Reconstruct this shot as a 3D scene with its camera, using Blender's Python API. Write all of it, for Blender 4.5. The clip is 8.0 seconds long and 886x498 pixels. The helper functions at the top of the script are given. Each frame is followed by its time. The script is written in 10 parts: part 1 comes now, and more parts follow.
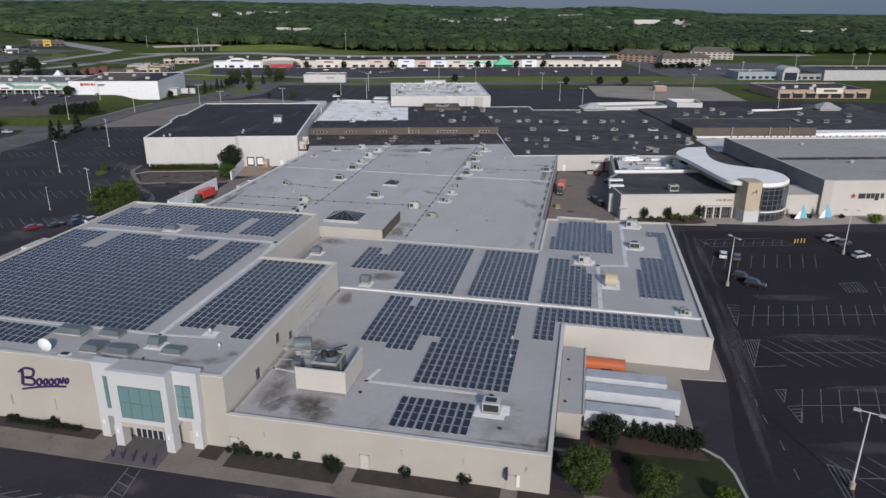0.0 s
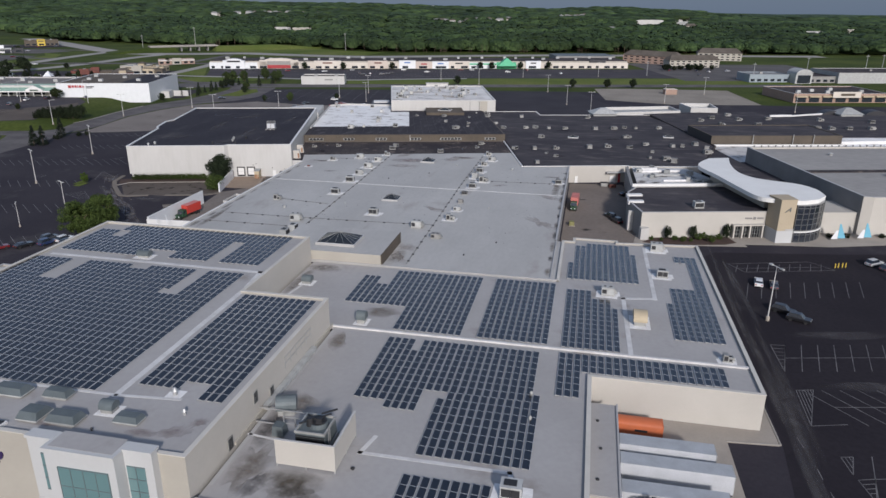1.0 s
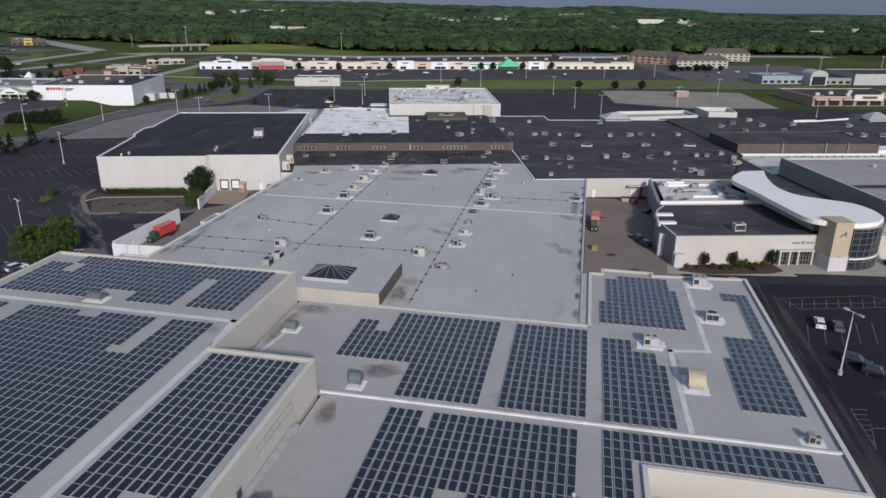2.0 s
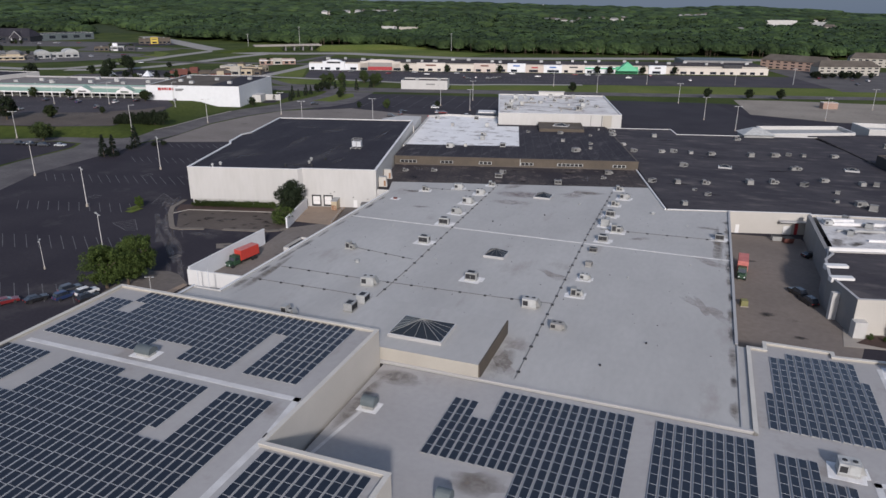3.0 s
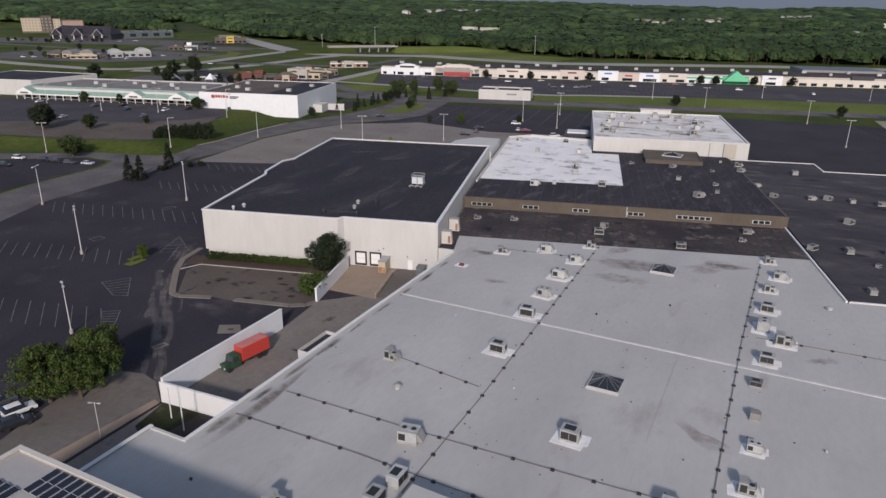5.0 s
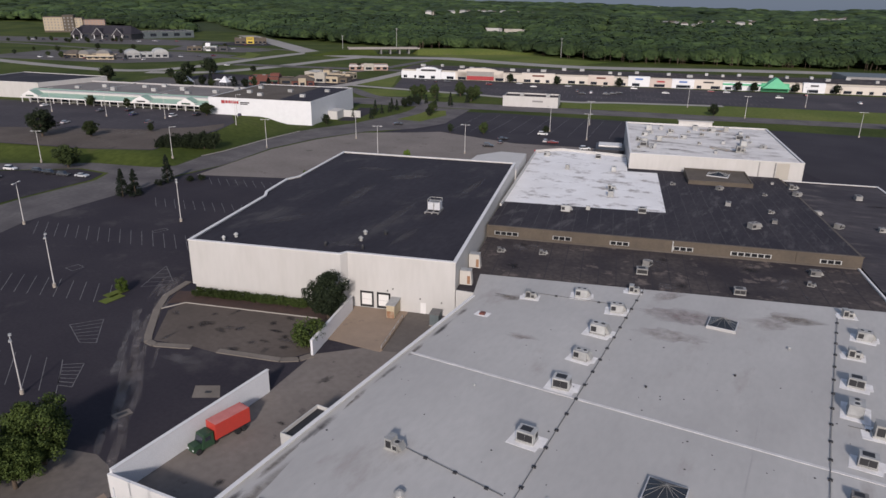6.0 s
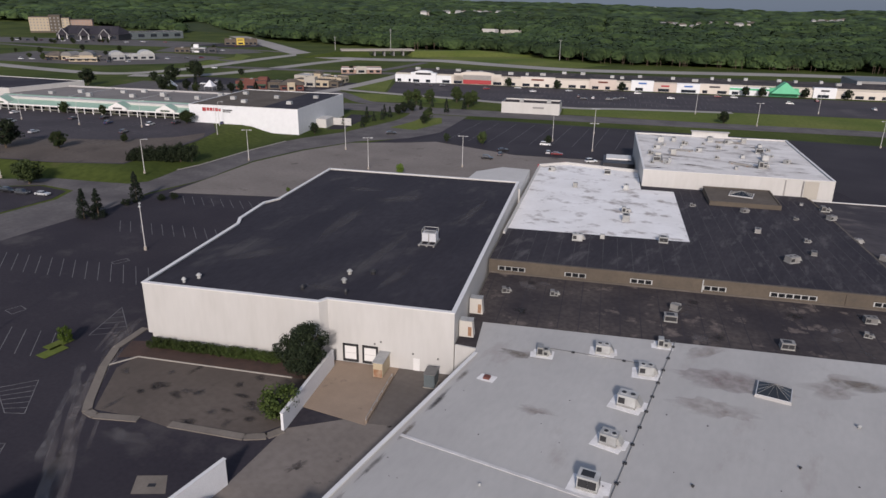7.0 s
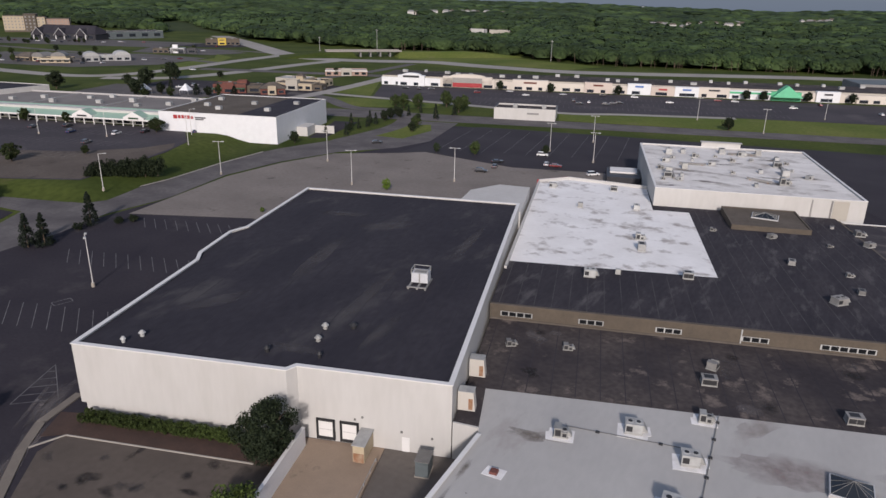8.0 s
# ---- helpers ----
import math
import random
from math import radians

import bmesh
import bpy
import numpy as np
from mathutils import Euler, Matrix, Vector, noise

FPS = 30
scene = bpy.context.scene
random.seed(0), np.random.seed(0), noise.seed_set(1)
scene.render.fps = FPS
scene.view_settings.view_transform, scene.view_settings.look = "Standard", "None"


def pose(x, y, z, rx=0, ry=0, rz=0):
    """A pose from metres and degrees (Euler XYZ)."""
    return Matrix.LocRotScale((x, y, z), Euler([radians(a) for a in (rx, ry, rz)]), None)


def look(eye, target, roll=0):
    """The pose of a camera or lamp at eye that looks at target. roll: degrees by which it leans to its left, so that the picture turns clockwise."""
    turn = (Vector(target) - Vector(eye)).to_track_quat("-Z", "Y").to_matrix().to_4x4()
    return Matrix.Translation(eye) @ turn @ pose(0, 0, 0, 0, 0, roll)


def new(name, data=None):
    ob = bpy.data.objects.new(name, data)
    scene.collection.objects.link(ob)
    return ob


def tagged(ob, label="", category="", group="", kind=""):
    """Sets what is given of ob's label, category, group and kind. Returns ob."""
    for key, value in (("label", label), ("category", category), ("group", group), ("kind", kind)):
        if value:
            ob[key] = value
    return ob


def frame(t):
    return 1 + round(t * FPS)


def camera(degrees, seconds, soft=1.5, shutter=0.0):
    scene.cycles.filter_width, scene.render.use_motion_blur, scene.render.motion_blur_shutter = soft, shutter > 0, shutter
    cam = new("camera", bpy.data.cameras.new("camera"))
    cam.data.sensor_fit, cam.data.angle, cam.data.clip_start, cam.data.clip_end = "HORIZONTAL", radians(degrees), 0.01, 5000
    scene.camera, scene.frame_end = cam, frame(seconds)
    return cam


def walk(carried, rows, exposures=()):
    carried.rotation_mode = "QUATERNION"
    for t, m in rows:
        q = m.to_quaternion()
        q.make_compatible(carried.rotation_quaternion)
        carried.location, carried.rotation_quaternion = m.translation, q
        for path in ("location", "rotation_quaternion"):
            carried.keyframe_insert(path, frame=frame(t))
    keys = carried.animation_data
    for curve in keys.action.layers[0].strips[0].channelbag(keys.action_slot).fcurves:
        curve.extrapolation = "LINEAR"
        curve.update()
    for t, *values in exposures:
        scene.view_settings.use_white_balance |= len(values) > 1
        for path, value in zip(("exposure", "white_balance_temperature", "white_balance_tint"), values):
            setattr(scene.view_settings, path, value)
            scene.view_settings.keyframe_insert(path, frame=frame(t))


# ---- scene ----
cam = camera(65.0, 8.0)
METRES, EYE, TILT, LEAN, TURN = 187.0, 60.2, 0.0, 0.0, 11.7
ROWS = [
    (0.0, 0.0, 0.0, 0.0, 0.1, -19.79, -0.27),
    (0.5, -0.0015, 0.0407, 0.0006, 0.14, -19.81, -0.35),
    (1.0, -0.006, 0.0955, -0.0005, 0.17, -19.82, -0.39),
    (2.4, -0.0244, 0.2766, -0.0081, -0.25, -19.88, -0.46),
    (2.5, -0.026, 0.2908, -0.0082, -0.28, -19.88, -0.46),
    (2.6, -0.0277, 0.3052, -0.0081, 1.53, -19.89, -0.43),
    (2.7, -0.0294, 0.3197, -0.008, 6.36, -19.90, -0.38),
    (2.8, -0.0312, 0.3342, -0.0078, 8.43, -19.91, -0.34),
    (2.9, -0.0331, 0.3487, -0.0077, 8.56, -19.92, -0.32),
    (3.0, -0.035, 0.3632, -0.0076, 8.6, -19.92, -0.32),
    (3.5, -0.0465, 0.4351, -0.0077, 8.62, -19.93, -0.38),
    (4.0, -0.0594, 0.5052, -0.0083, 9.65, -19.94, -0.46),
    (4.5, -0.0743, 0.5732, -0.0082, 11.92, -19.96, -0.49),
    (5.0, -0.0885, 0.6378, -0.008, 15.01, -20.01, -0.52),
    (6.5, -0.1349, 0.8098, -0.0047, 16.96, -20.0, -0.75),
    (7.0, -0.1528, 0.8646, -0.0038, 16.51, -20.0, -0.84),
    (7.5, -0.1704, 0.92, -0.0035, 15.89, -20.0, -0.92),
    (8.0, -0.1911, 0.9771, -0.0034, 15.5, -20.05, -0.97),
]
walk(cam, [(t, pose(0, 0, EYE, TILT, LEAN, TURN) @ pose(METRES * x, METRES * y, METRES * z, 90 + pitch, roll, yaw)) for t, x, y, z, yaw, pitch, roll in ROWS],
     exposures=[(0.0, 0.07, 6280, 13), (2.5, 0.07, 6320, 14), (4.0, 0.06, 6560, 16), (8.0, 0.07, 6680, 17)])

# ---- light: a hazy morning sun behind the camera, with open sky ----
SUN_EL = 25.5
SUN_AZ = math.atan2(0.41, -0.912)
world = bpy.data.worlds.new("sky")
scene.world = world
world.use_nodes = True
wn = world.node_tree
sky = wn.nodes.new("ShaderNodeTexSky")
sky.sky_type = "NISHITA"
sky.sun_disc = False
sky.sun_elevation = radians(SUN_EL)
sky.sun_rotation = SUN_AZ
sky.dust_density = 2.0
sky.air_density = 1.0
sky.ozone_density = 2.0
bg = wn.nodes["Background"]
bg.inputs["Strength"].default_value = 0.108
haze = wn.nodes.new("ShaderNodeHueSaturation")
haze.inputs["Saturation"].default_value = 0.74
wn.links.new(sky.outputs[0], haze.inputs["Color"])
veil = wn.nodes.new("ShaderNodeMix")
veil.data_type = "RGBA"
veil.inputs["Factor"].default_value = 0.29
veil.inputs[7].default_value = (1.4, 2.42, 4.35, 1.0)
wn.links.new(haze.outputs[0], veil.inputs[6])
wn.links.new(veil.outputs[2], bg.inputs["Color"])
sun = new("sun", bpy.data.lights.new("sun", "SUN"))
sun.data.energy = 3.1
sun.data.angle = radians(4.5)
sun.data.color = (1.0, 0.96, 0.915)
sun_dir = Vector((math.cos(radians(SUN_EL)) * 0.41, -math.cos(radians(SUN_EL)) * 0.912, math.sin(radians(SUN_EL))))
sun.matrix_world = look(Vector((0, 0, 300)) + sun_dir * 100, Vector((0, 0, 300)))


# ---- materials ----
def mat(name, color, rough=0.8, metal=0.0, second=None, scale=0.3, amount=0.5, fine=6.0, fine_amount=0.25, bump=0.0,
        stain=None, stain_scale=0.08, stain_at=0.62, stain_soft=0.12, rand=0.0, stretch=(1, 1, 1), spec=0.5):
    """A surface with a broad variation, a fine grain, stains with a shape of their own, and some difference from object to object."""
    m = bpy.data.materials.new(name)
    m.use_nodes = True
    nt = m.node_tree
    N, L = nt.nodes, nt.links
    bsdf = N["Principled BSDF"]
    bsdf.inputs["Roughness"].default_value = rough
    bsdf.inputs["Metallic"].default_value = metal
    bsdf.inputs["Specular IOR Level"].default_value = spec
    geo = N.new("ShaderNodeNewGeometry")
    mp = N.new("ShaderNodeMapping")
    mp.inputs["Scale"].default_value = stretch
    L.new(geo.outputs["Position"], mp.inputs["Vector"])

    def noise_tex(sc, detail=4.0):
        n = N.new("ShaderNodeTexNoise")
        n.inputs["Scale"].default_value = sc
        n.inputs["Detail"].default_value = detail
        L.new(mp.outputs[0], n.inputs["Vector"])
        return n

    def mix(fac, a, b, factor=None, kind="MIX"):
        x = N.new("ShaderNodeMix")
        x.data_type = "RGBA"
        x.blend_type = kind
        if factor is not None:
            x.inputs["Factor"].default_value = factor
        else:
            L.new(fac, x.inputs["Factor"])
        for sock, val in (("A", a), ("B", b)):
            s = [i for i in x.inputs if i.name == sock and i.type == "RGBA"][0]
            if isinstance(val, tuple):
                s.default_value = (*val, 1)
            else:
                L.new(val, s)
        return [o for o in x.outputs if o.type == "RGBA"][0]

    def ramp(src, lo, hi, top=1.0):
        r = N.new("ShaderNodeMapRange")
        r.inputs["From Min"].default_value = lo
        r.inputs["From Max"].default_value = hi
        r.inputs["To Max"].default_value = top
        L.new(src, r.inputs["Value"])
        return r.outputs[0]

    if second is None:
        second = tuple(c * 0.75 for c in color)
    big = noise_tex(scale)
    col = mix(ramp(big.outputs["Fac"], 0.35, 0.68, amount), color, second)
    small = noise_tex(fine, 3.0)
    col = mix(ramp(small.outputs["Fac"], 0.35, 0.7, fine_amount), col, tuple(c * 0.6 for c in color))
    if stain is not None:
        st = noise_tex(stain_scale, 6.0)
        st.inputs["Roughness"].default_value = 0.65
        col = mix(ramp(st.outputs["Fac"], stain_at, stain_at + stain_soft), col, stain)
    if rand > 0:
        info = N.new("ShaderNodeObjectInfo")
        hsv = N.new("ShaderNodeHueSaturation")
        hsv.inputs["Value"].default_value = 1.0
        r = N.new("ShaderNodeMapRange")
        r.inputs["To Min"].default_value = 1.0 - rand
        r.inputs["To Max"].default_value = 1.0 + rand
        L.new(info.outputs["Random"], r.inputs["Value"])
        L.new(r.outputs[0], hsv.inputs["Value"])
        L.new(col, hsv.inputs["Color"])
        col = hsv.outputs[0]
    L.new(col, bsdf.inputs["Base Color"])
    if bump > 0:
        b = N.new("ShaderNodeBump")
        b.inputs["Strength"].default_value = bump
        b.inputs["Distance"].default_value = 0.05
        L.new(small.outputs["Fac"], b.inputs["Height"])
        L.new(b.outputs[0], bsdf.inputs["Normal"])
    return m


def glass_mat(name, color, rough=0.08, spec=0.8, coat=0.5):
    m = bpy.data.materials.new(name)
    m.use_nodes = True
    b = m.node_tree.nodes["Principled BSDF"]
    b.inputs["Base Color"].default_value = (*color, 1)
    b.inputs["Roughness"].default_value = rough
    b.inputs["Specular IOR Level"].default_value = spec
    b.inputs["Coat Weight"].default_value = coat
    b.inputs["Coat Roughness"].default_value = 0.05
    return m


def leaf_mat(name, color, second, patches=(0.6, 1.35), broad=(0.65, 1.25)):
    m = bpy.data.materials.new(name)
    m.use_nodes = True
    nt = m.node_tree
    b = nt.nodes["Principled BSDF"]
    geo = nt.nodes.new("ShaderNodeNewGeometry")
    cr = nt.nodes.new("ShaderNodeValToRGB")
    cr.color_ramp.elements[0].color = (*color, 1)
    cr.color_ramp.elements[1].color = (*second, 1)
    nt.links.new(geo.outputs["Random Per Island"], cr.inputs[0])
    n = nt.nodes.new("ShaderNodeTexNoise")
    n.inputs["Scale"].default_value = 0.035
    n.inputs["Detail"].default_value = 3.0
    nt.links.new(geo.outputs["Position"], n.inputs["Vector"])
    mr = nt.nodes.new("ShaderNodeMapRange")
    mr.inputs["From Min"].default_value, mr.inputs["From Max"].default_value = 0.3, 0.7
    mr.inputs["To Min"].default_value, mr.inputs["To Max"].default_value = patches
    n2 = nt.nodes.new("ShaderNodeTexNoise")
    n2.inputs["Scale"].default_value = 0.006
    n2.inputs["Detail"].default_value = 2.0
    nt.links.new(geo.outputs["Position"], n2.inputs["Vector"])
    mr2 = nt.nodes.new("ShaderNodeMapRange")
    mr2.inputs["From Min"].default_value, mr2.inputs["From Max"].default_value = 0.35, 0.65
    mr2.inputs["To Min"].default_value, mr2.inputs["To Max"].default_value = broad
    nt.links.new(n2.outputs["Fac"], mr2.inputs["Value"])
    mul = nt.nodes.new("ShaderNodeMath")
    mul.operation = "MULTIPLY"
    nt.links.new(mr.outputs[0], mul.inputs[0])
    nt.links.new(mr2.outputs[0], mul.inputs[1])
    nt.links.new(n.outputs["Fac"], mr.inputs["Value"])
    hsv = nt.nodes.new("ShaderNodeHueSaturation")
    nt.links.new(mul.outputs[0], hsv.inputs["Value"])
    nt.links.new(cr.outputs[0], hsv.inputs["Color"])
    nt.links.new(hsv.outputs[0], b.inputs["Base Color"])
    b.inputs["Roughness"].default_value = 0.75
    b.inputs["Specular IOR Level"].default_value = 0.2
    return m


ROOF_GREY = mat("grey_roof_membrane", (0.440, 0.430, 0.408), 0.75, second=(0.370, 0.360, 0.342), scale=0.09, amount=0.9, fine=1.2, fine_amount=0.18,
                stain=(0.29, 0.26, 0.24), stain_scale=0.10, stain_at=0.60, stain_soft=0.16, stretch=(1, 0.4, 1))
ROOF_LOW = mat("grey_solar_roof_membrane", (0.385, 0.370, 0.358), 0.75, second=(0.330, 0.315, 0.302), scale=0.06, amount=0.9, fine=1.2, fine_amount=0.18,
               stain=(0.25, 0.228, 0.21), stain_scale=0.08, stain_at=0.58, stain_soft=0.12)
ROOF_DARK = mat("dark_bitumen_roof", (0.033, 0.031, 0.039), 0.85, second=(0.046, 0.043, 0.051), scale=0.10, amount=0.9, fine=1.0, fine_amount=0.45,
                stain=(0.068, 0.064, 0.066), stain_scale=0.11, stain_at=0.56, stain_soft=0.14, stretch=(1, 0.45, 1), spec=0.12)
ROOF_EAST = mat("weathered_bitumen_roof", (0.050, 0.046, 0.053), 0.88, second=(0.088, 0.080, 0.084), scale=0.10, amount=0.9, fine=0.8, fine_amount=0.5,
                stain=(0.125, 0.112, 0.108), stain_scale=0.2, stain_at=0.555, stain_soft=0.16, stretch=(0.6, 1.2, 1), spec=0.12)
PAVED_SEALED = mat("sealed_black_asphalt", (0.0225, 0.0195, 0.0240), 0.88, second=(0.031, 0.027, 0.0315), scale=0.05, amount=1.0, fine=1.2, fine_amount=0.4,
                   stain=(0.050, 0.045, 0.045), stain_scale=0.035, stain_at=0.61, stain_soft=0.16, spec=0.10)
YARD = mat("pale_worn_yard", (0.225, 0.200, 0.180), 0.92, second=(0.175, 0.155, 0.140), scale=0.06, amount=1.0, fine=0.9, fine_amount=0.4,
           stain=(0.095, 0.083, 0.076), stain_scale=0.13, stain_at=0.60, stain_soft=0.10, spec=0.12)
YARD_WORN = mat("worn_brown_service_yard", (0.225, 0.198, 0.176), 0.92, second=(0.165, 0.144, 0.128), scale=0.07, amount=1.0, fine=0.9, fine_amount=0.45,
                stain=(0.055, 0.048, 0.045), stain_scale=0.16, stain_at=0.60, stain_soft=0.09, spec=0.12)
YARD_BROWN = mat("worn_brown_yard_asphalt", (0.232, 0.196, 0.168), 0.92, second=(0.172, 0.145, 0.126), scale=0.05, amount=1.0, fine=0.9, fine_amount=0.4,
                 stain=(0.115, 0.098, 0.086), stain_scale=0.12, stain_at=0.62, stain_soft=0.1, spec=0.12)
ROOF_MID = mat("worn_grey_gravel_roof", (0.275, 0.262, 0.246), 0.9, second=(0.33, 0.315, 0.295), scale=0.08, amount=0.9, fine=1.0, fine_amount=0.35,
               stain=(0.15, 0.142, 0.135), stain_scale=0.07, stain_at=0.57, stain_soft=0.12, stretch=(0.4, 1, 1))
ROOF_WORN = mat("worn_bitumen_roof", (0.042, 0.037, 0.041), 0.9, second=(0.088, 0.075, 0.070), scale=0.09, amount=1.0, fine=1.1, fine_amount=0.5,
                stain=(0.150, 0.124, 0.110), stain_scale=0.24, stain_at=0.57, stain_soft=0.10, spec=0.12)
ROOF_STAINED = mat("stained_pale_roof", (0.62, 0.60, 0.575), 0.85, second=(0.44, 0.42, 0.40), scale=0.12, amount=0.9, fine=0.9, fine_amount=0.3,
                   stain=(0.16, 0.14, 0.125), stain_scale=0.17, stain_at=0.52, stain_soft=0.17)
ROOF_ARCADE = mat("dull_pinkish_grey_roof", (0.215, 0.200, 0.190), 0.9, second=(0.165, 0.152, 0.144), scale=0.07, amount=0.9, fine=1.0, fine_amount=0.3, spec=0.12)
ROOF_PATCHY = mat("patchy_white_roof", (0.84, 0.825, 0.80), 0.8, second=(0.74, 0.72, 0.69), scale=0.12, amount=0.8, fine=0.9, fine_amount=0.12,
                  stain=(0.23, 0.19, 0.16), stain_scale=0.14, stain_at=0.53, stain_soft=0.16)
ROOF_BROWN = mat("brown_grey_roof", (0.10, 0.086, 0.072), 0.95, second=(0.145, 0.125, 0.108), scale=0.10, amount=0.9, fine=0.8, fine_amount=0.4, spec=0.1)
WHITE_WALL = mat("white_painted_wall", (0.485, 0.474, 0.452), 0.7, second=(0.425, 0.410, 0.383), scale=0.30, amount=0.5, fine=1.2, fine_amount=0.10, bump=0.1, stretch=(1, 1, 0.22))
SHOP_CREAM = mat("pale_shop_front_stucco", (0.60, 0.545, 0.48), 0.8, second=(0.52, 0.47, 0.41), scale=0.06, amount=0.9, fine=1.5, fine_amount=0.1)
SHOP_PINK = mat("faded_pink_stucco", (0.57, 0.485, 0.425), 0.8, second=(0.49, 0.415, 0.365), scale=0.1, amount=0.9)
CREAM_COPING = mat("pale_cream_coping", (0.56, 0.53, 0.475), 0.65, fine_amount=0.1, amount=0.4)
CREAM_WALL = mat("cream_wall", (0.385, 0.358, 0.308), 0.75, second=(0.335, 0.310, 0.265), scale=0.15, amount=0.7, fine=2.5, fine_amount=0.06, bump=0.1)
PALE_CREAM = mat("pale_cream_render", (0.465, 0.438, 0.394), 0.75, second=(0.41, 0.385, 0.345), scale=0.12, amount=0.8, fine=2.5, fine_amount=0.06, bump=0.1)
ENTRANCE_WHITE = mat("off_white_stucco", (0.465, 0.47, 0.467), 0.7, second=(0.45, 0.45, 0.44), scale=0.2, amount=0.8, fine=2.5, fine_amount=0.06, bump=0.1)
ROOF_SCUFF = mat("scuffed_bitumen_roof", (0.038, 0.035, 0.042), 0.88, second=(0.057, 0.052, 0.058), scale=0.16, amount=1.0, fine=1.4, fine_amount=0.5,
                 stain=(0.105, 0.098, 0.100), stain_scale=0.26, stain_at=0.545, stain_soft=0.17, stretch=(1.2, 0.3, 1), spec=0.12)
# Also stands in for the shaded west side of the corner store.
GREY_WALL = mat("grey_block_and_shaded_wall", (0.24, 0.235, 0.23), 0.85, second=(0.19, 0.185, 0.18), scale=0.15, amount=0.8)
BROWN_WALL = mat("brown_metal_panel", (0.097, 0.077, 0.056), 0.75, second=(0.074, 0.059, 0.044), scale=0.25, amount=0.9, fine=2.0, fine_amount=0.3,
                 stain=(0.060, 0.050, 0.042), stain_scale=0.5, stain_at=0.60, stain_soft=0.2)
SEAM_PALE = mat("pale_roof_seam", (0.088, 0.082, 0.085), 0.85, second=(0.045, 0.042, 0.047), scale=0.2, amount=1.0, fine=0.9, fine_amount=0.6, spec=0.12)
SEAM_DARK = mat("dark_roof_seam", (0.047, 0.044, 0.051), 0.85, second=(0.030, 0.028, 0.034), scale=0.12, amount=1.0, fine=0.9, fine_amount=0.6, spec=0.12)
ROOF_TALL = mat("stained_white_roof", (0.74, 0.72, 0.69), 0.8, second=(0.57, 0.545, 0.515), scale=0.09, amount=1.0, fine=0.9, fine_amount=0.3,
                stain=(0.21, 0.18, 0.155), stain_scale=0.17, stain_at=0.53, stain_soft=0.2, stretch=(0.7, 1.2, 1))
DRIVE_WORN = mat("worn_drive_asphalt", (0.165, 0.145, 0.130), 0.92, second=(0.125, 0.110, 0.099), scale=0.07, amount=1.0, fine=0.9, fine_amount=0.45,
                 stain=(0.06, 0.053, 0.05), stain_scale=0.12, stain_at=0.62, stain_soft=0.12, spec=0.12)
OLIVE = mat("dull_olive_paint", (0.20, 0.19, 0.075), 0.7, second=(0.15, 0.145, 0.06), scale=1.5)
WHITE_TRIM = mat("white_coping", (0.68, 0.67, 0.65), 0.55, fine_amount=0.08, amount=0.25)
GREY_TRIM = mat("grey_coping", (0.40, 0.39, 0.38), 0.6, fine_amount=0.1, amount=0.3)
WHITE_PAD = mat("white_roof_patch", (0.80, 0.79, 0.775), 0.7, second=(0.58, 0.56, 0.54), scale=0.8, amount=0.7)
ASPHALT = mat("dark_asphalt", (0.033, 0.0295, 0.037), 0.9, second=(0.047, 0.042, 0.049), scale=0.05, amount=1.0, fine=1.5, fine_amount=0.35,
              stain=(0.085, 0.078, 0.078), stain_scale=0.045, stain_at=0.565, stain_soft=0.18, spec=0.12)
ASPHALT_MID = mat("grey_worn_asphalt", (0.056, 0.051, 0.058), 0.9, second=(0.076, 0.069, 0.075), scale=0.04, amount=1.0, fine=0.8, fine_amount=0.4,
                  stain=(0.11, 0.10, 0.10), stain_scale=0.03, stain_at=0.58, stain_soft=0.16, spec=0.12)
ASPHALT_NEW = mat("black_sealed_asphalt", (0.038, 0.0345, 0.041), 0.85, second=(0.050, 0.0455, 0.052), scale=0.05, amount=1.0, fine=1.5, fine_amount=0.3, spec=0.12)
ASPHALT_WORN = mat("worn_brown_asphalt", (0.128, 0.107, 0.092), 0.92, second=(0.090, 0.075, 0.065), scale=0.07, amount=1.0, fine=0.9, fine_amount=0.45,
                   stain=(0.055, 0.048, 0.045), stain_scale=0.16, stain_at=0.60, stain_soft=0.09, spec=0.12)
ROAD = mat("grey_road_asphalt", (0.145, 0.134, 0.132), 0.9, second=(0.088, 0.081, 0.083), scale=0.10, amount=1.0, fine=0.8, fine_amount=0.45, spec=0.12)
CONCRETE_OLD = mat("bleached_old_pavement", (0.30, 0.268, 0.228), 0.92, second=(0.235, 0.208, 0.176), scale=0.05, amount=1.0, fine=0.6, fine_amount=0.4,
                   stain=(0.15, 0.13, 0.11), stain_scale=0.07, stain_at=0.60, stain_soft=0.15, spec=0.12)
CONCRETE = mat("concrete", (0.35, 0.31, 0.262), 0.85, second=(0.28, 0.247, 0.212), scale=0.2, amount=0.8, fine=3, fine_amount=0.2)
PAVEMENT_WORN = mat("weathered_pavement_concrete", (0.210, 0.184, 0.157), 0.9, second=(0.162, 0.141, 0.120), scale=0.25, amount=0.9, fine=2.5, fine_amount=0.3,
                    stain=(0.125, 0.110, 0.096), stain_scale=0.3, stain_at=0.60, stain_soft=0.1, spec=0.12)
TAN_SLAB = mat("tan_concrete_slab", (0.30, 0.225, 0.165), 0.9, second=(0.25, 0.19, 0.14), scale=0.3, amount=0.9, stain=(0.14, 0.11, 0.09), stain_scale=0.2)
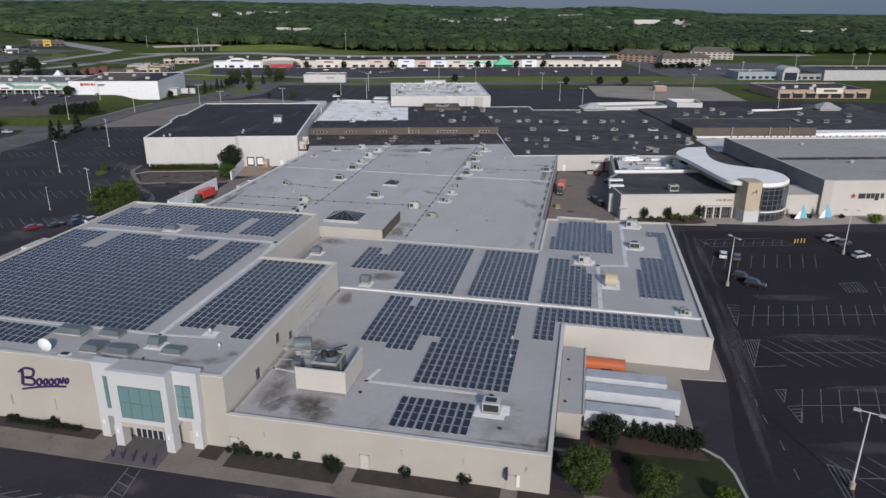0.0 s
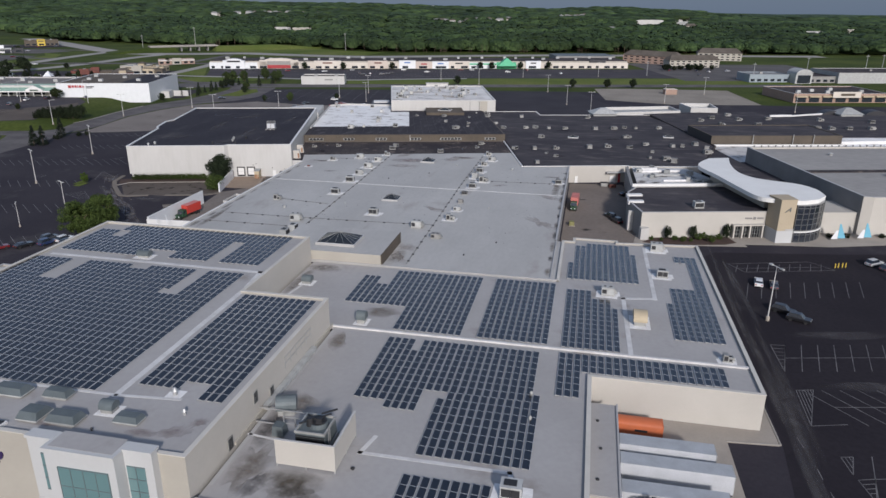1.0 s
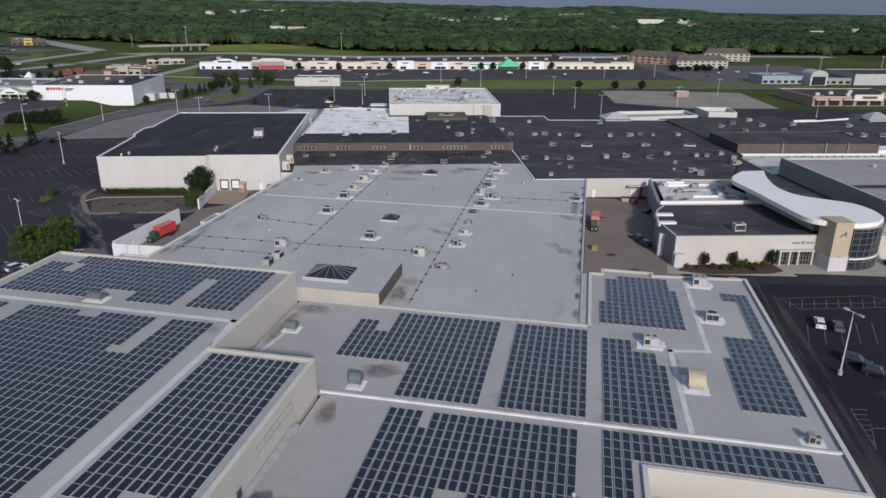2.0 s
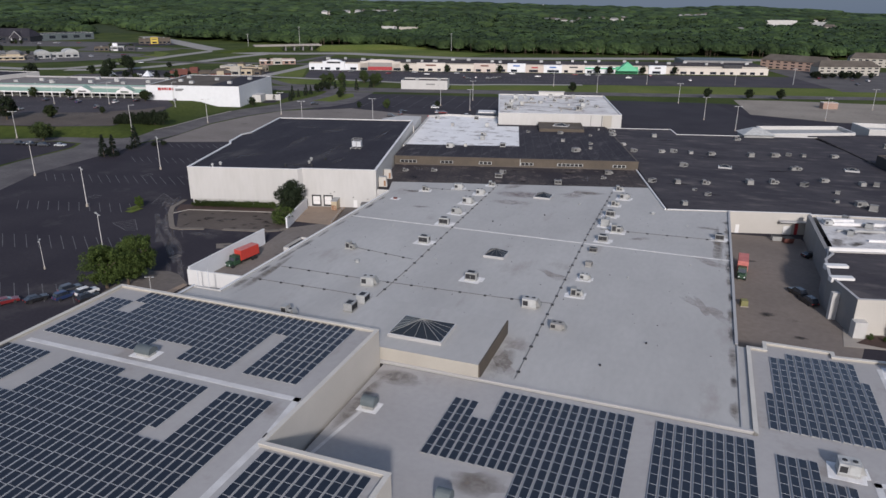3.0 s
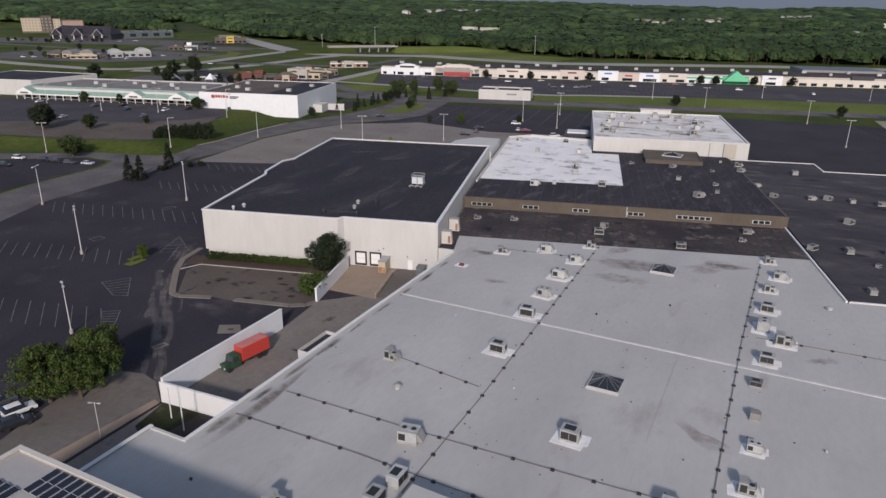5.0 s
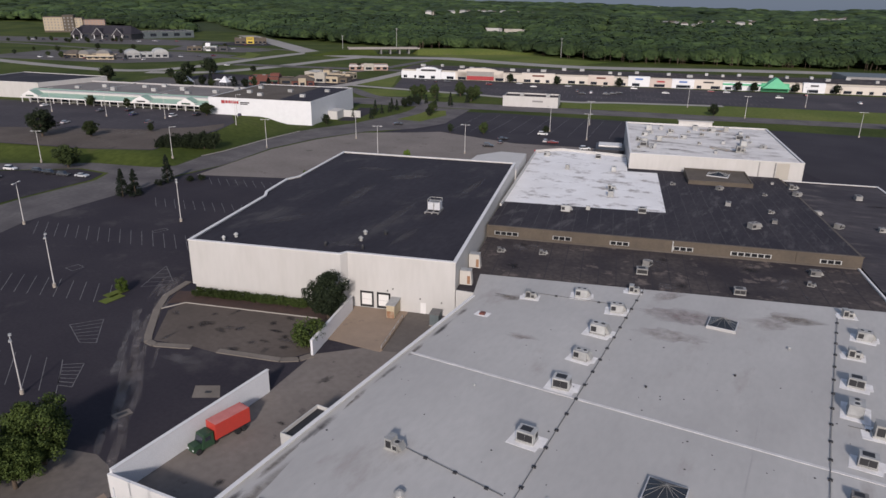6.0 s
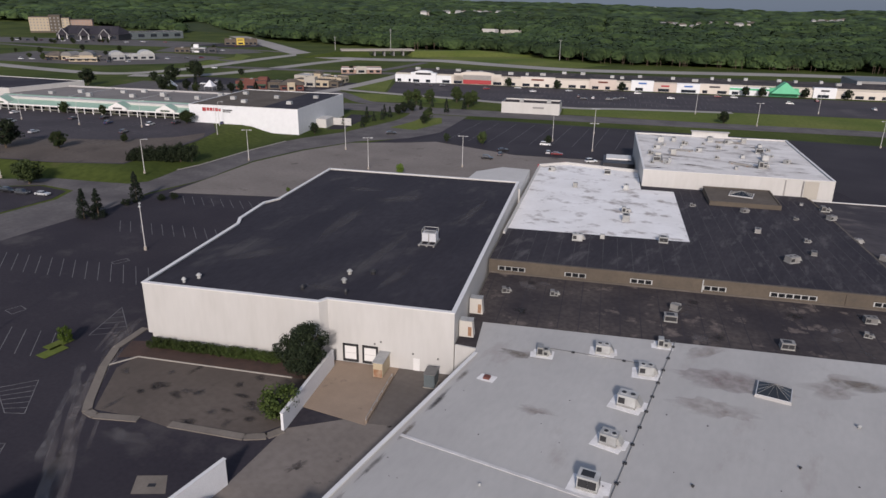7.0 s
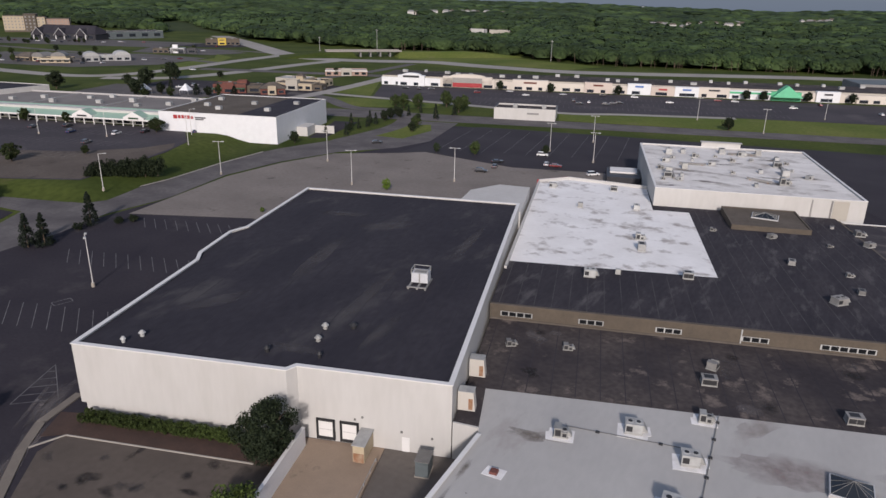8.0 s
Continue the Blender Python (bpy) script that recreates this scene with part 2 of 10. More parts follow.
# Shaded and sunlit copies of the grass: shade and sun set in the colour.
GRASS_DARK = mat("lawn_grass_painted_shade", (0.028, 0.036, 0.016), 0.95, second=(0.042, 0.046, 0.022), scale=0.15, amount=1.0, fine=1.2, fine_amount=0.5,
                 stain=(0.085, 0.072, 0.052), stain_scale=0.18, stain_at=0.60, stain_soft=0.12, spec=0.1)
GRASS_BRIGHT = mat("sunlit_mown_grass", (0.084, 0.118, 0.024), 0.95, second=(0.150, 0.165, 0.046), scale=0.022, amount=1.0, fine=0.5, fine_amount=0.5,
            stain=(0.150, 0.140, 0.068), stain_scale=0.05, stain_at=0.60, stain_soft=0.16, spec=0.1)
GRASS = mat("grass", (0.038, 0.056, 0.012), 0.95, second=(0.084, 0.104, 0.024), scale=0.022, amount=1.0, fine=0.5, fine_amount=0.5,
            stain=(0.108, 0.098, 0.046), stain_scale=0.05, stain_at=0.60, stain_soft=0.16, spec=0.1)
LAND = mat("wooded_land", (0.030, 0.047, 0.019), 0.95, second=(0.055, 0.07, 0.03), scale=0.006, amount=1.0, fine=0.06, fine_amount=0.5, spec=0.1)
MULCH_DARK = mat("dark_bark_mulch", (0.036, 0.027, 0.024), 0.95, second=(0.050, 0.038, 0.031), scale=0.6, amount=1.0, fine=3, fine_amount=0.5, bump=0.3)
MULCH = mat("bark_mulch", (0.066, 0.037, 0.028), 0.95, second=(0.046, 0.027, 0.021), scale=0.5, amount=1.0, fine=4, fine_amount=0.5, bump=0.3)
LINE = mat("faded_line_paint", (0.205, 0.197, 0.197), 0.8, second=(0.08, 0.076, 0.078), scale=0.6, amount=1.0, fine=5, fine_amount=0.5)
YELLOW = mat("yellow_paint", (0.55, 0.40, 0.06), 0.7)
BEIGE_CURB = mat("pale_curb", (0.36, 0.33, 0.29), 0.85, fine_amount=0.15)
METAL = mat("grey_sheet_metal", (0.36, 0.36, 0.34), 0.5, metal=0.25, second=(0.27, 0.265, 0.25), scale=0.9, amount=0.8, fine=6, fine_amount=0.2, rand=0.22)
METAL_PALE = mat("pale_sheet_metal", (0.40, 0.405, 0.395), 0.6, second=(0.28, 0.28, 0.27), scale=0.9, amount=0.8, rand=0.18)
METAL_DIM = mat("weathered_grey_sheet_metal", (0.235, 0.23, 0.22), 0.65, second=(0.17, 0.163, 0.152), scale=0.9, amount=0.8, rand=0.35)
METAL_TEAL = mat("weathered_blue_grey_metal", (0.118, 0.140, 0.146), 0.6, metal=0.1, second=(0.088, 0.105, 0.108), scale=0.6, amount=0.8, rand=0.1)
TAN_METAL = mat("tan_sheet_metal", (0.46, 0.38, 0.26), 0.6, second=(0.40, 0.33, 0.22), scale=0.8, amount=0.7)
RUST = mat("rusted_metal", (0.24, 0.11, 0.055), 0.85, second=(0.34, 0.25, 0.17), scale=1.2, amount=0.9)
DARK = mat("dark_metal_grille", (0.022, 0.022, 0.024), 0.6)
GRILLE = mat("grey_louvre_metal", (0.15, 0.148, 0.14), 0.6, second=(0.10, 0.10, 0.095), scale=1.0)
PAVE_PALE = mat("pale_grey_pavement", (0.128, 0.119, 0.117), 0.9, second=(0.092, 0.085, 0.084), scale=0.05, amount=1.0, fine=0.5, fine_amount=0.4, spec=0.12)
HIGHWAY = mat("pale_concrete_highway", (0.31, 0.29, 0.265), 0.85, second=(0.25, 0.235, 0.215), scale=0.03, amount=0.9)
BLACK = mat("black_rubber", (0.018, 0.018, 0.019), 0.8)
STEEL = mat("galvanised_steel", (0.45, 0.45, 0.44), 0.45, metal=0.5, fine_amount=0.1)
POLE = mat("pale_pole_paint", (0.55, 0.54, 0.52), 0.5, fine_amount=0.1)
GLASS_DARK = glass_mat("dark_glass", (0.02, 0.025, 0.035))
GLASS_BLACK = glass_mat("black_window_glass", (0.008, 0.009, 0.011), 0.35, 0.3, 0.0)
GLASS_TEAL = glass_mat("teal_glass", (0.125, 0.215, 0.22), 0.15)
GLASS_SKY = glass_mat("skylight_glass", (0.022, 0.027, 0.034), 0.2, 0.25, 0.0)
CELL = glass_mat("solar_cells", (0.0065, 0.008, 0.0125), 0.22, 0.8, 0.22)
ALU = mat("aluminium_frame", (0.52, 0.525, 0.53), 0.45, metal=0.15, fine_amount=0.05, amount=0.2)
WALKWAY = mat("pale_walkway_pads", (0.62, 0.61, 0.595), 0.75, second=(0.48, 0.465, 0.45), scale=0.5, amount=0.9)
DEFLECTOR = mat("pale_wind_deflector", (0.42, 0.425, 0.44), 0.5, metal=0.2, amount=0.3, fine_amount=0.08)
RED = mat("red_truck_paint", (0.50, 0.05, 0.035), 0.45, second=(0.42, 0.055, 0.04), scale=0.8)
RED_FADED = mat("faded_red_roof_paint", (0.55, 0.19, 0.165), 0.65, second=(0.46, 0.13, 0.11), scale=0.6, amount=0.9)
GREEN_PAINT = mat("dark_green_paint", (0.025, 0.062, 0.032), 0.5)
ORANGE = mat("orange_faded_paint", (0.52, 0.135, 0.05), 0.6, second=(0.42, 0.12, 0.055), scale=0.7)
CANOPY_WHITE = mat("matt_white_canopy", (0.76, 0.755, 0.725), 0.8, second=(0.70, 0.69, 0.66), scale=0.2, amount=0.7, spec=0.2)
TRAILER_OLD = mat("dull_white_trailer_skin", (0.52, 0.53, 0.55), 0.5, second=(0.44, 0.45, 0.465), scale=0.6, amount=0.8)
TRAILER_ROOF = mat("dirty_trailer_roof", (0.40, 0.415, 0.43), 0.6, second=(0.32, 0.33, 0.34), scale=0.5, amount=0.9)
TRAILER_WHITE = mat("white_trailer_skin", (0.70, 0.71, 0.72), 0.4, second=(0.62, 0.63, 0.64), scale=0.5)
BARK = mat("bark", (0.09, 0.065, 0.045), 0.95, second=(0.06, 0.045, 0.03), scale=3)
LEAF = leaf_mat("green_leaves", (0.026, 0.044, 0.011), (0.068, 0.096, 0.021))
LEAF_MID = leaf_mat("mid_green_leaves", (0.017, 0.027, 0.009), (0.042, 0.058, 0.017))
LEAF_DARK = leaf_mat("dark_leaves", (0.008, 0.014, 0.007), (0.022, 0.031, 0.013))
LEAF_CONIFER = leaf_mat("conifer_needles", (0.007, 0.012, 0.008), (0.019, 0.028, 0.016))
LEAF_FOREST = leaf_mat("woodland_leaves", (0.020, 0.038, 0.015), (0.058, 0.092, 0.030), (0.6, 1.25), (0.66, 1.22))
LEAF_BUSH = leaf_mat("bush_leaves", (0.055, 0.095, 0.012), (0.10, 0.15, 0.022))
PURPLE = mat("deep_purple_sign", (0.035, 0.02, 0.09), 0.5)
SIGN_RED = mat("red_sign", (0.36, 0.035, 0.04), 0.5)
SIGN_BLUE = mat("blue_sign", (0.06, 0.16, 0.42), 0.5)
SIGN_DARK = mat("dark_sign", (0.03, 0.03, 0.035), 0.5)
GREEN_ROOF = mat("pale_green_metal_roof", (0.27, 0.40, 0.32), 0.6, second=(0.23, 0.35, 0.28), scale=0.2, amount=0.7)
GREEN_BRIGHT = mat("bright_green_facade", (0.08, 0.42, 0.22), 0.6)
BRICK_RED = mat("red_brick", (0.145, 0.050, 0.038), 0.85, second=(0.105, 0.040, 0.031), scale=0.3)
TAN_WALL = mat("tan_stucco", (0.42, 0.35, 0.25), 0.8, second=(0.37, 0.305, 0.215), scale=0.3)
PALE_BLUE = mat("pale_blue_grey_cladding", (0.26, 0.30, 0.33), 0.6, second=(0.22, 0.255, 0.28), scale=0.2)
SALMON = mat("salmon_stucco", (0.33, 0.225, 0.175), 0.8, second=(0.27, 0.185, 0.145), scale=0.3)
FLAG_BLUE = mat("pale_blue_fabric", (0.16, 0.42, 0.55), 0.7)


# ---- geometry helpers ----
class Geo:
    """Collects solid pieces into one mesh."""

    def __init__(self):
        self.v, self.f, self.m = [], [], []

    def face(self, pts, m=0):
        i = len(self.v)
        self.v += [tuple(p) for p in pts]
        self.f.append(tuple(range(i, i + len(pts))))
        self.m.append(m)
        return self

    def prism(self, pts, z0, z1, m=0, mtop=None, top=None):
        """A standing prism on a polygon; top: another polygon of the same length for the upper end."""
        a = 0.0
        for (x0, y0), (x1, y1) in zip(pts, pts[1:] + pts[:1]):
            a += x0 * y1 - x1 * y0
        up = top or pts
        if a < 0:
            pts, up = pts[::-1], up[::-1]
        i, n = len(self.v), len(pts)
        self.v += [(x, y, z0) for x, y in pts] + [(x, y, z1) for x, y in up]
        for k in range(n):
            j = (k + 1) % n
            self.f.append((i + k, i + j, i + n + j, i + n + k))
            self.m.append(m)
        self.f.append(tuple(range(i + n, i + 2 * n)))
        self.m.append(m if mtop is None else mtop)
        self.f.append(tuple(range(i + n - 1, i - 1, -1)))
        self.m.append(m)
        return self

    def box(self, x0, y0, z0, x1, y1, z1, m=0, mtop=None, inset=0.0):
        base = [(x0, y0), (x1, y0), (x1, y1), (x0, y1)]
        top = [(x0 + inset, y0 + inset), (x1 - inset, y0 + inset), (x1 - inset, y1 - inset), (x0 + inset, y1 - inset)]
        return self.prism(base, z0, z1, m, mtop, top)

    def cyl(self, x, y, z0, z1, r, r1=None, seg=12, m=0, mtop=None):
        r1 = r if r1 is None else r1
        ring = lambda q: [(x + q * math.cos(2 * math.pi * k / seg), y + q * math.sin(2 * math.pi * k / seg)) for k in range(seg)]
        return self.prism(ring(r), z0, z1, m, mtop, ring(max(r1, 0.005)))

    def bar(self, p, q, w, m=0):
        """A square bar from p to q."""
        p, q = Vector(p), Vector(q)
        d = (q - p).normalized()
        s = d.cross(Vector((0, 0, 1)))
        if s.length < 0.01:
            s = Vector((1, 0, 0))
        s = s.normalized() * w / 2
        u = d.cross(s).normalized() * w / 2
        i = len(self.v)
        for e in (p, q):
            self.v += [tuple(e + s + u), tuple(e - s + u), tuple(e - s - u), tuple(e + s - u)]
        for k in range(4):
            j = (k + 1) % 4
            self.f.append((i + k, i + j, i + 4 + j, i + 4 + k))
            self.m.append(m)
        self.f += [(i + 3, i + 2, i + 1, i), (i + 4, i + 5, i + 6, i + 7)]
        self.m += [m, m]
        return self

    def lathe_x(self, x0, x1, profile, m=0):
        """A closed profile in y and z, drawn along x."""
        i, n = len(self.v), len(profile)
        for x in (x0, x1):
            self.v += [(x, y, z) for y, z in profile]
        for k in range(n):
            j = (k + 1) % n
            self.f.append((i + k, i + n + k, i + n + j, i + j))
            self.m.append(m)
        self.f += [tuple(range(i, i + n)), tuple(range(i + 2 * n - 1, i + n - 1, -1))]
        self.m += [m, m]
        return self

    def mesh(self, name, *mats):
        me = bpy.data.meshes.new(name)
        me.from_pydata(self.v, [], self.f)
        for x in mats:
            me.materials.append(x)
        me.polygons.foreach_set("material_index", self.m)
        bm = bmesh.new()
        bm.from_mesh(me)
        bmesh.ops.recalc_face_normals(bm, faces=bm.faces)
        bm.to_mesh(me)
        bm.free()
        return me


def thing(name, x, y, z, rz=0.0, label="", category="", group="", kind=""):
    """An Empty at the base of a thing, that carries its parts."""
    ob = new(name)
    ob.empty_display_size = 0.2
    ob.matrix_world = pose(x, y, z, 0, 0, rz)
    return tagged(ob, label, category, group, kind)


def part(name, geo, mats, parent, label="", at=None, kind=""):
    """One mesh under a thing or under a part. geo: a Geo, or a mesh that is shared."""
    mats = mats if isinstance(mats, (list, tuple)) else [mats]
    me = geo.mesh(name, *mats) if isinstance(geo, Geo) else geo
    ob = new(name, me)
    ob.parent = parent
    if at is not None:
        ob.matrix_local = at
    return tagged(ob, label, "", "", kind)


def setting(name, geo, mats, label="", category="", kind="structure", m=None):
    mats = mats if isinstance(mats, (list, tuple)) else [mats]
    ob = new(name, geo.mesh(name, *mats))
    if m is not None:
        ob.matrix_world = m
    return tagged(ob, label, category, "", kind)


MALL = pose(-105.8, 240.8, 0, 0, 0, 15)
C15, S15 = math.cos(radians(15)), math.sin(radians(15))


def mall(u, v):
    """From the mall's own grid, turned by 15 degrees, to the world."""
    return (-105.8 + u * C15 - v * S15, 240.8 + u * S15 + v * C15)


def grid(x, y):
    dx, dy = x + 105.8, y - 240.8
    return (dx * C15 + dy * S15, -dx * S15 + dy * C15)


def inset(poly, d):
    """The polygon moved inwards by d."""
    a = sum(p[0] * q[1] - q[0] * p[1] for p, q in zip(poly, poly[1:] + poly[:1]))
    poly = poly if a > 0 else poly[::-1]
    out = []
    n = len(poly)
    for i in range(n):
        p0, p1, p2 = Vector(poly[i - 1]), Vector(poly[i]), Vector(poly[(i + 1) % n])
        d1, d2 = (p1 - p0).normalized(), (p2 - p1).normalized()
        n1, n2 = Vector((-d1.y, d1.x)), Vector((-d2.y, d2.x))
        k = n1 + n2
        k = k / max(0.3, k.dot(n1))
        out.append(tuple(p1 + k * d))
    return poly, out


def shell(parent, poly, z0, roof_z, parapet, wall_mats, roof_mat, cap_mat, th=0.35, skip=(), cap=0.1, cap_out=0.06):
    """Walls of some thickness round a polygon, one part a side, with their copings, and a roof slab between them. skip: sides left open."""
    poly, inner = inset(poly, th)
    _, wide = inset(poly, -cap_out)
    _, narrow = inset(poly, th + cap_out)
    n = len(poly)
    top = roof_z + parapet
    for i in range(n):
        if i in skip:
            continue
        j = (i + 1) % n
        wm = wall_mats[i % len(wall_mats)] if isinstance(wall_mats, (list, tuple)) else wall_mats
        part("wall", Geo().prism([poly[i], poly[j], inner[j], inner[i]], z0, top), wm, parent)
        if cap_mat is not None:
            part("coping", Geo().prism([wide[i], wide[j], narrow[j], narrow[i]], top, top + cap), cap_mat, parent)
    _, fit_in = inset(poly, th + 0.003)
    return part("roof", Geo().prism(fit_in, roof_z - 0.35, roof_z), roof_mat, parent)


def spline(p, n=5):
    out = []
    q = [p[0]] + p + [p[-1]]
    for i in range(1, len(q) - 2):
        for s in range(n):
            t = s / n
            out.append(tuple(0.5 * ((2 * q[i][k]) + (q[i + 1][k] - q[i - 1][k]) * t + (2 * q[i - 1][k] - 5 * q[i][k] + 4 * q[i + 1][k] - q[i + 2][k]) * t * t
                                    + (3 * q[i][k] - q[i - 1][k] - 3 * q[i + 1][k] + q[i + 2][k]) * t ** 3) for k in (0, 1)))
    return out + [p[-1]]


# ---- ground: one sheet, with the terrace on which the western shops stand ----
def smooth(t):
    t = min(1.0, max(0.0, t))
    return t * t * (3 - 2 * t)


def height(u, v):
    return 3.0 * smooth((-u - 124) / 15) * smooth((v - 95.5) / 7) * (1 - smooth((v - 246) / 44))


def edge(u):
    """How far back the wood begins along the mall's grid."""
    pts = [(-3000, 1500), (-1100, 1000), (-900, 960), (-560, 865), (-420, 805), (-243, 720), (-175, 706), (-102, 704), (-26, 636), (30, 608), (219, 608), (420, 596), (700, 566), (2600, 900)]
    for (u0, v0), (u1, v1) in zip(pts, pts[1:]):
        if u0 <= u <= u1:
            return v0 + (v1 - v0) * (u - u0) / (u1 - u0)
    return 1500


RISE = [(-90, -15), (-19, -15), (-10, -11), (-6, 3), (-2, 12), (2.5, 3), (11, 13), (20, 19), (28, 25), (43, 29), (90, 32)]


def hill(x, y):
    """Low hills far off: higher towards the west, falling towards the lake plain in the east."""
    d = math.hypot(x + 30, y - 60)
    if d < 1100 or y < 60:
        return 0.0
    a = math.degrees(math.atan2(-(x + 30), y - 60))
    top = 0.0
    for (a0, h0), (a1, h1) in zip(RISE, RISE[1:]):
        if a0 <= a <= a1:
            top = h0 + (h1 - h0) * smooth((a - a0) / (a1 - a0))
    k = smooth((d - 1100) / 400)
    return smooth((d - 1100) / 1900) * top + k * (3.5 * math.sin(x * 0.0052 + 1.0) * math.cos(y * 0.0061) + 2.0 * math.sin(d * 0.012 + x * 0.003))


us = [-3000, -2700, -2400, -2100, -1800, -1600, -1400, -1200, -1000, -860, -730, -600, -500, -400, -330, -300] + list(range(-280, -100, 5)) + [-95, -60, 0, 100, 200, 300, 400, 500, 620, 740, 860, 1000, 1200, 1400, 1600, 1900, 2200, 2600, 3000]
vs = [-900, -400, -200, -50, 40, 80, 85, 90, 95] + list(range(100, 330, 5)) + [340, 380, 460, 600, 680, 760, 840, 920] + list(range(1000, 3401, 100))
geo = Geo()
geo.v = [(u, v, height(u, v) + hill(*mall(u, v)) - 0.06) for v in vs for u in us]
nu = len(us)
geo.f = [(j * nu + i, j * nu + i + 1, (j + 1) * nu + i + 1, (j + 1) * nu + i) for j in range(len(vs) - 1) for i in range(nu - 1)]
geo.m = [int(vs[j] > 590 and vs[j] > edge((us[i] + us[i + 1]) / 2)) for j in range(len(vs) - 1) for i in range(nu - 1)]
ground = setting("ground", geo, [GRASS, LAND], "grassy land that runs out to the horizon", "ground", m=MALL)
for p in ground.data.polygons:
    p.use_smooth = True


def sheet(name, pts, z, material, label, category, world_grid=False):
    """A thin paved or planted sheet. Points on the mall's grid, unless world_grid."""
    g = Geo().prism(pts, z - 0.05, z)
    return setting(name, g, material, label, category, m=None if world_grid else MALL)


sheet("parking_lot", [(-138, -330), (440, -330), (440, 150), (300, 172), (262, 174), (166, 240), (-50, 256), (-60, 205), (-88, 170), (-108, 110), (-125, 60), (-138, 20)],
      0.0, ASPHALT, "wide dark asphalt car park round the mall", "parking lot")
sheet("parking_lot", [(-111, 90), (-76, 95), (-59, 92), (-2, 92), (-2, 128), (31, 132), (31, 177), (-13, 177), (-50, 194), (-60, 189), (-84, 181), (-97, 160), (-106, 136), (-109, 108)],
      0.02, YARD, "worn brownish-grey asphalt car park behind the dark-roofed store", "parking lot")
sheet("parking_lot", [(-60, 190), (-50, 194.5), (-13, 177.5), (31, 177.5), (90, 182), (107, 118), (166, 150), (159, 241), (-36, 257), (-52, 250), (-52, 216)], 0.02, ASPHALT_NEW, "freshly sealed black asphalt car park", "parking lot")
sheet("parking_lot", [(168, 200), (205, 178), (258, 176), (268, 247), (202, 258), (176, 258)], 0.02, CONCRETE_OLD, "pale worn empty car park", "parking lot")
sheet("parking_lot", [(-118, 337), (-76, 330), (-3, 315), (30, 320), (90, 326), (345, 328), (345, 402), (-131, 402)], 0.0, ASPHALT_MID, "asphalt car park in front of the shop row", "parking lot")
sheet("parking_lot", [(-300, 103), (-166, 104), (-141, 109), (-139.5, 133), (-139, 152), (-142, 172), (-158, 196), (-300, 199)], 3.02, ASPHALT_MID, "asphalt car park on the terrace before the green-roofed shops", "parking lot")
sheet("parking_lot", [(-299, 116), (-199, 139), (-172, 144), (-152, 156), (-145, 168), (-141, 160), (-140.5, 133), (-142, 110), (-166, 105), (-299, 104)], 3.04, ASPHALT_WORN, "worn strip of the terrace car park", "parking lot")
sheet("road", [(-106, -120), (-122, 0), (-126, 31), (-120.4, 59.7), (-117.6, 70), (-117, 88), (-109.5, 107.6), (-107.1, 137.9), (-97.7, 162.5), (-83.4, 184), (-63.5, 198.4), (-53, 216), (-50, 264), (-70, 264),
               (-80, 234), (-95, 204), (-108, 184), (-111.4, 176), (-117.4, 152.7), (-121.8, 127.2), (-127, 112), (-136, 101), (-147, 99.5), (-163, 92.5), (-182, 87), (-330, 45), (-330, 33), (-174, 79), (-154.5, 87), (-141, 84),
               (-138.5, 74), (-144.4, 48.5), (-148, 0), (-132, -120)], 0.03, ROAD, "grey asphalt ring road", "road")
sheet("parking_lot", [(-174, 77.6), (-155, 85.6), (-142.4, 82.6), (-140.4, 74), (-146, 48.5), (-152, 16), (-205, 24), (-214, 64)], 0.02, ASPHALT, "small dark car park beside the ring road", "parking lot")
sheet("road", [(-150, 266), (340, 268), (340, 282.5), (83, 283.5), (-150, 290)], 0.04, ROAD, "grey asphalt road behind the mall", "road")
sheet("lawn", [(-2, 288), (30, 286.5), (83, 284), (340, 283), (340, 326), (90, 324.5), (30, 318.5), (-3, 310)], 0.05, GRASS_BRIGHT, "mown grass strip between road and car park", "lawn")
sheet("lawn", [(-84, 222), (-66, 218), (-58, 240), (-62, 256), (-76, 250)], 0.05, GRASS_BRIGHT,
      "grass island beside the ring road", "lawn")
sheet("lawn", [(-176, 612), (-176, 690), (-104, 696), (-24, 626), (20, 600), (-11, 556), (-83, 578), (-140, 600)], 0.05, GRASS_BRIGHT, "sunlit grass field below the wood", "lawn")
sheet("lawn", [(-360, 585), (-330, 560), (-312, 500), (-322, 440), (-342, 470), (-340, 545)], 0.03, GRASS_BRIGHT, "grass strip beside the slip road", "lawn")
sheet("lawn", [(-141, 331), (-126, 299), (-74, 308), (-70, 324), (-116, 333)], 0.03, GRASS_BRIGHT, "mown grass beside the shops' entry road", "lawn")
sheet("lawn", [(-147, 352), (-121, 344), (-134, 402), (-142, 440), (-146, 420)], 0.03, GRASS_BRIGHT, "mown grass at the end of the shop row", "lawn")
sheet("road", [(-300, 446), (345, 452), (345, 466), (-300, 460)], 0.09, ROAD, "service road behind the shop row", "road")


def ribbon(points, w, z, material, label, name="road", category="road"):
    """A road that bends smoothly along a line on the mall's grid."""
    q = spline(points, 6)
    a, b = [], []
    for i, p in enumerate(q):
        d = (Vector(q[min(i + 1, len(q) - 1)]) - Vector(q[max(i - 1, 0)])).normalized()
        n = Vector((-d.y, d.x)) * w / 2
        a.append((p[0] + n.x, p[1] + n.y))
        b.append((p[0] - n.x, p[1] - n.y))
    g = Geo()
    for i in range(len(q) - 1):
        g.prism([a[i], a[i + 1], b[i + 1], b[i]], z - 0.08, z)
    return setting(name, g, material, label, category, m=MALL)


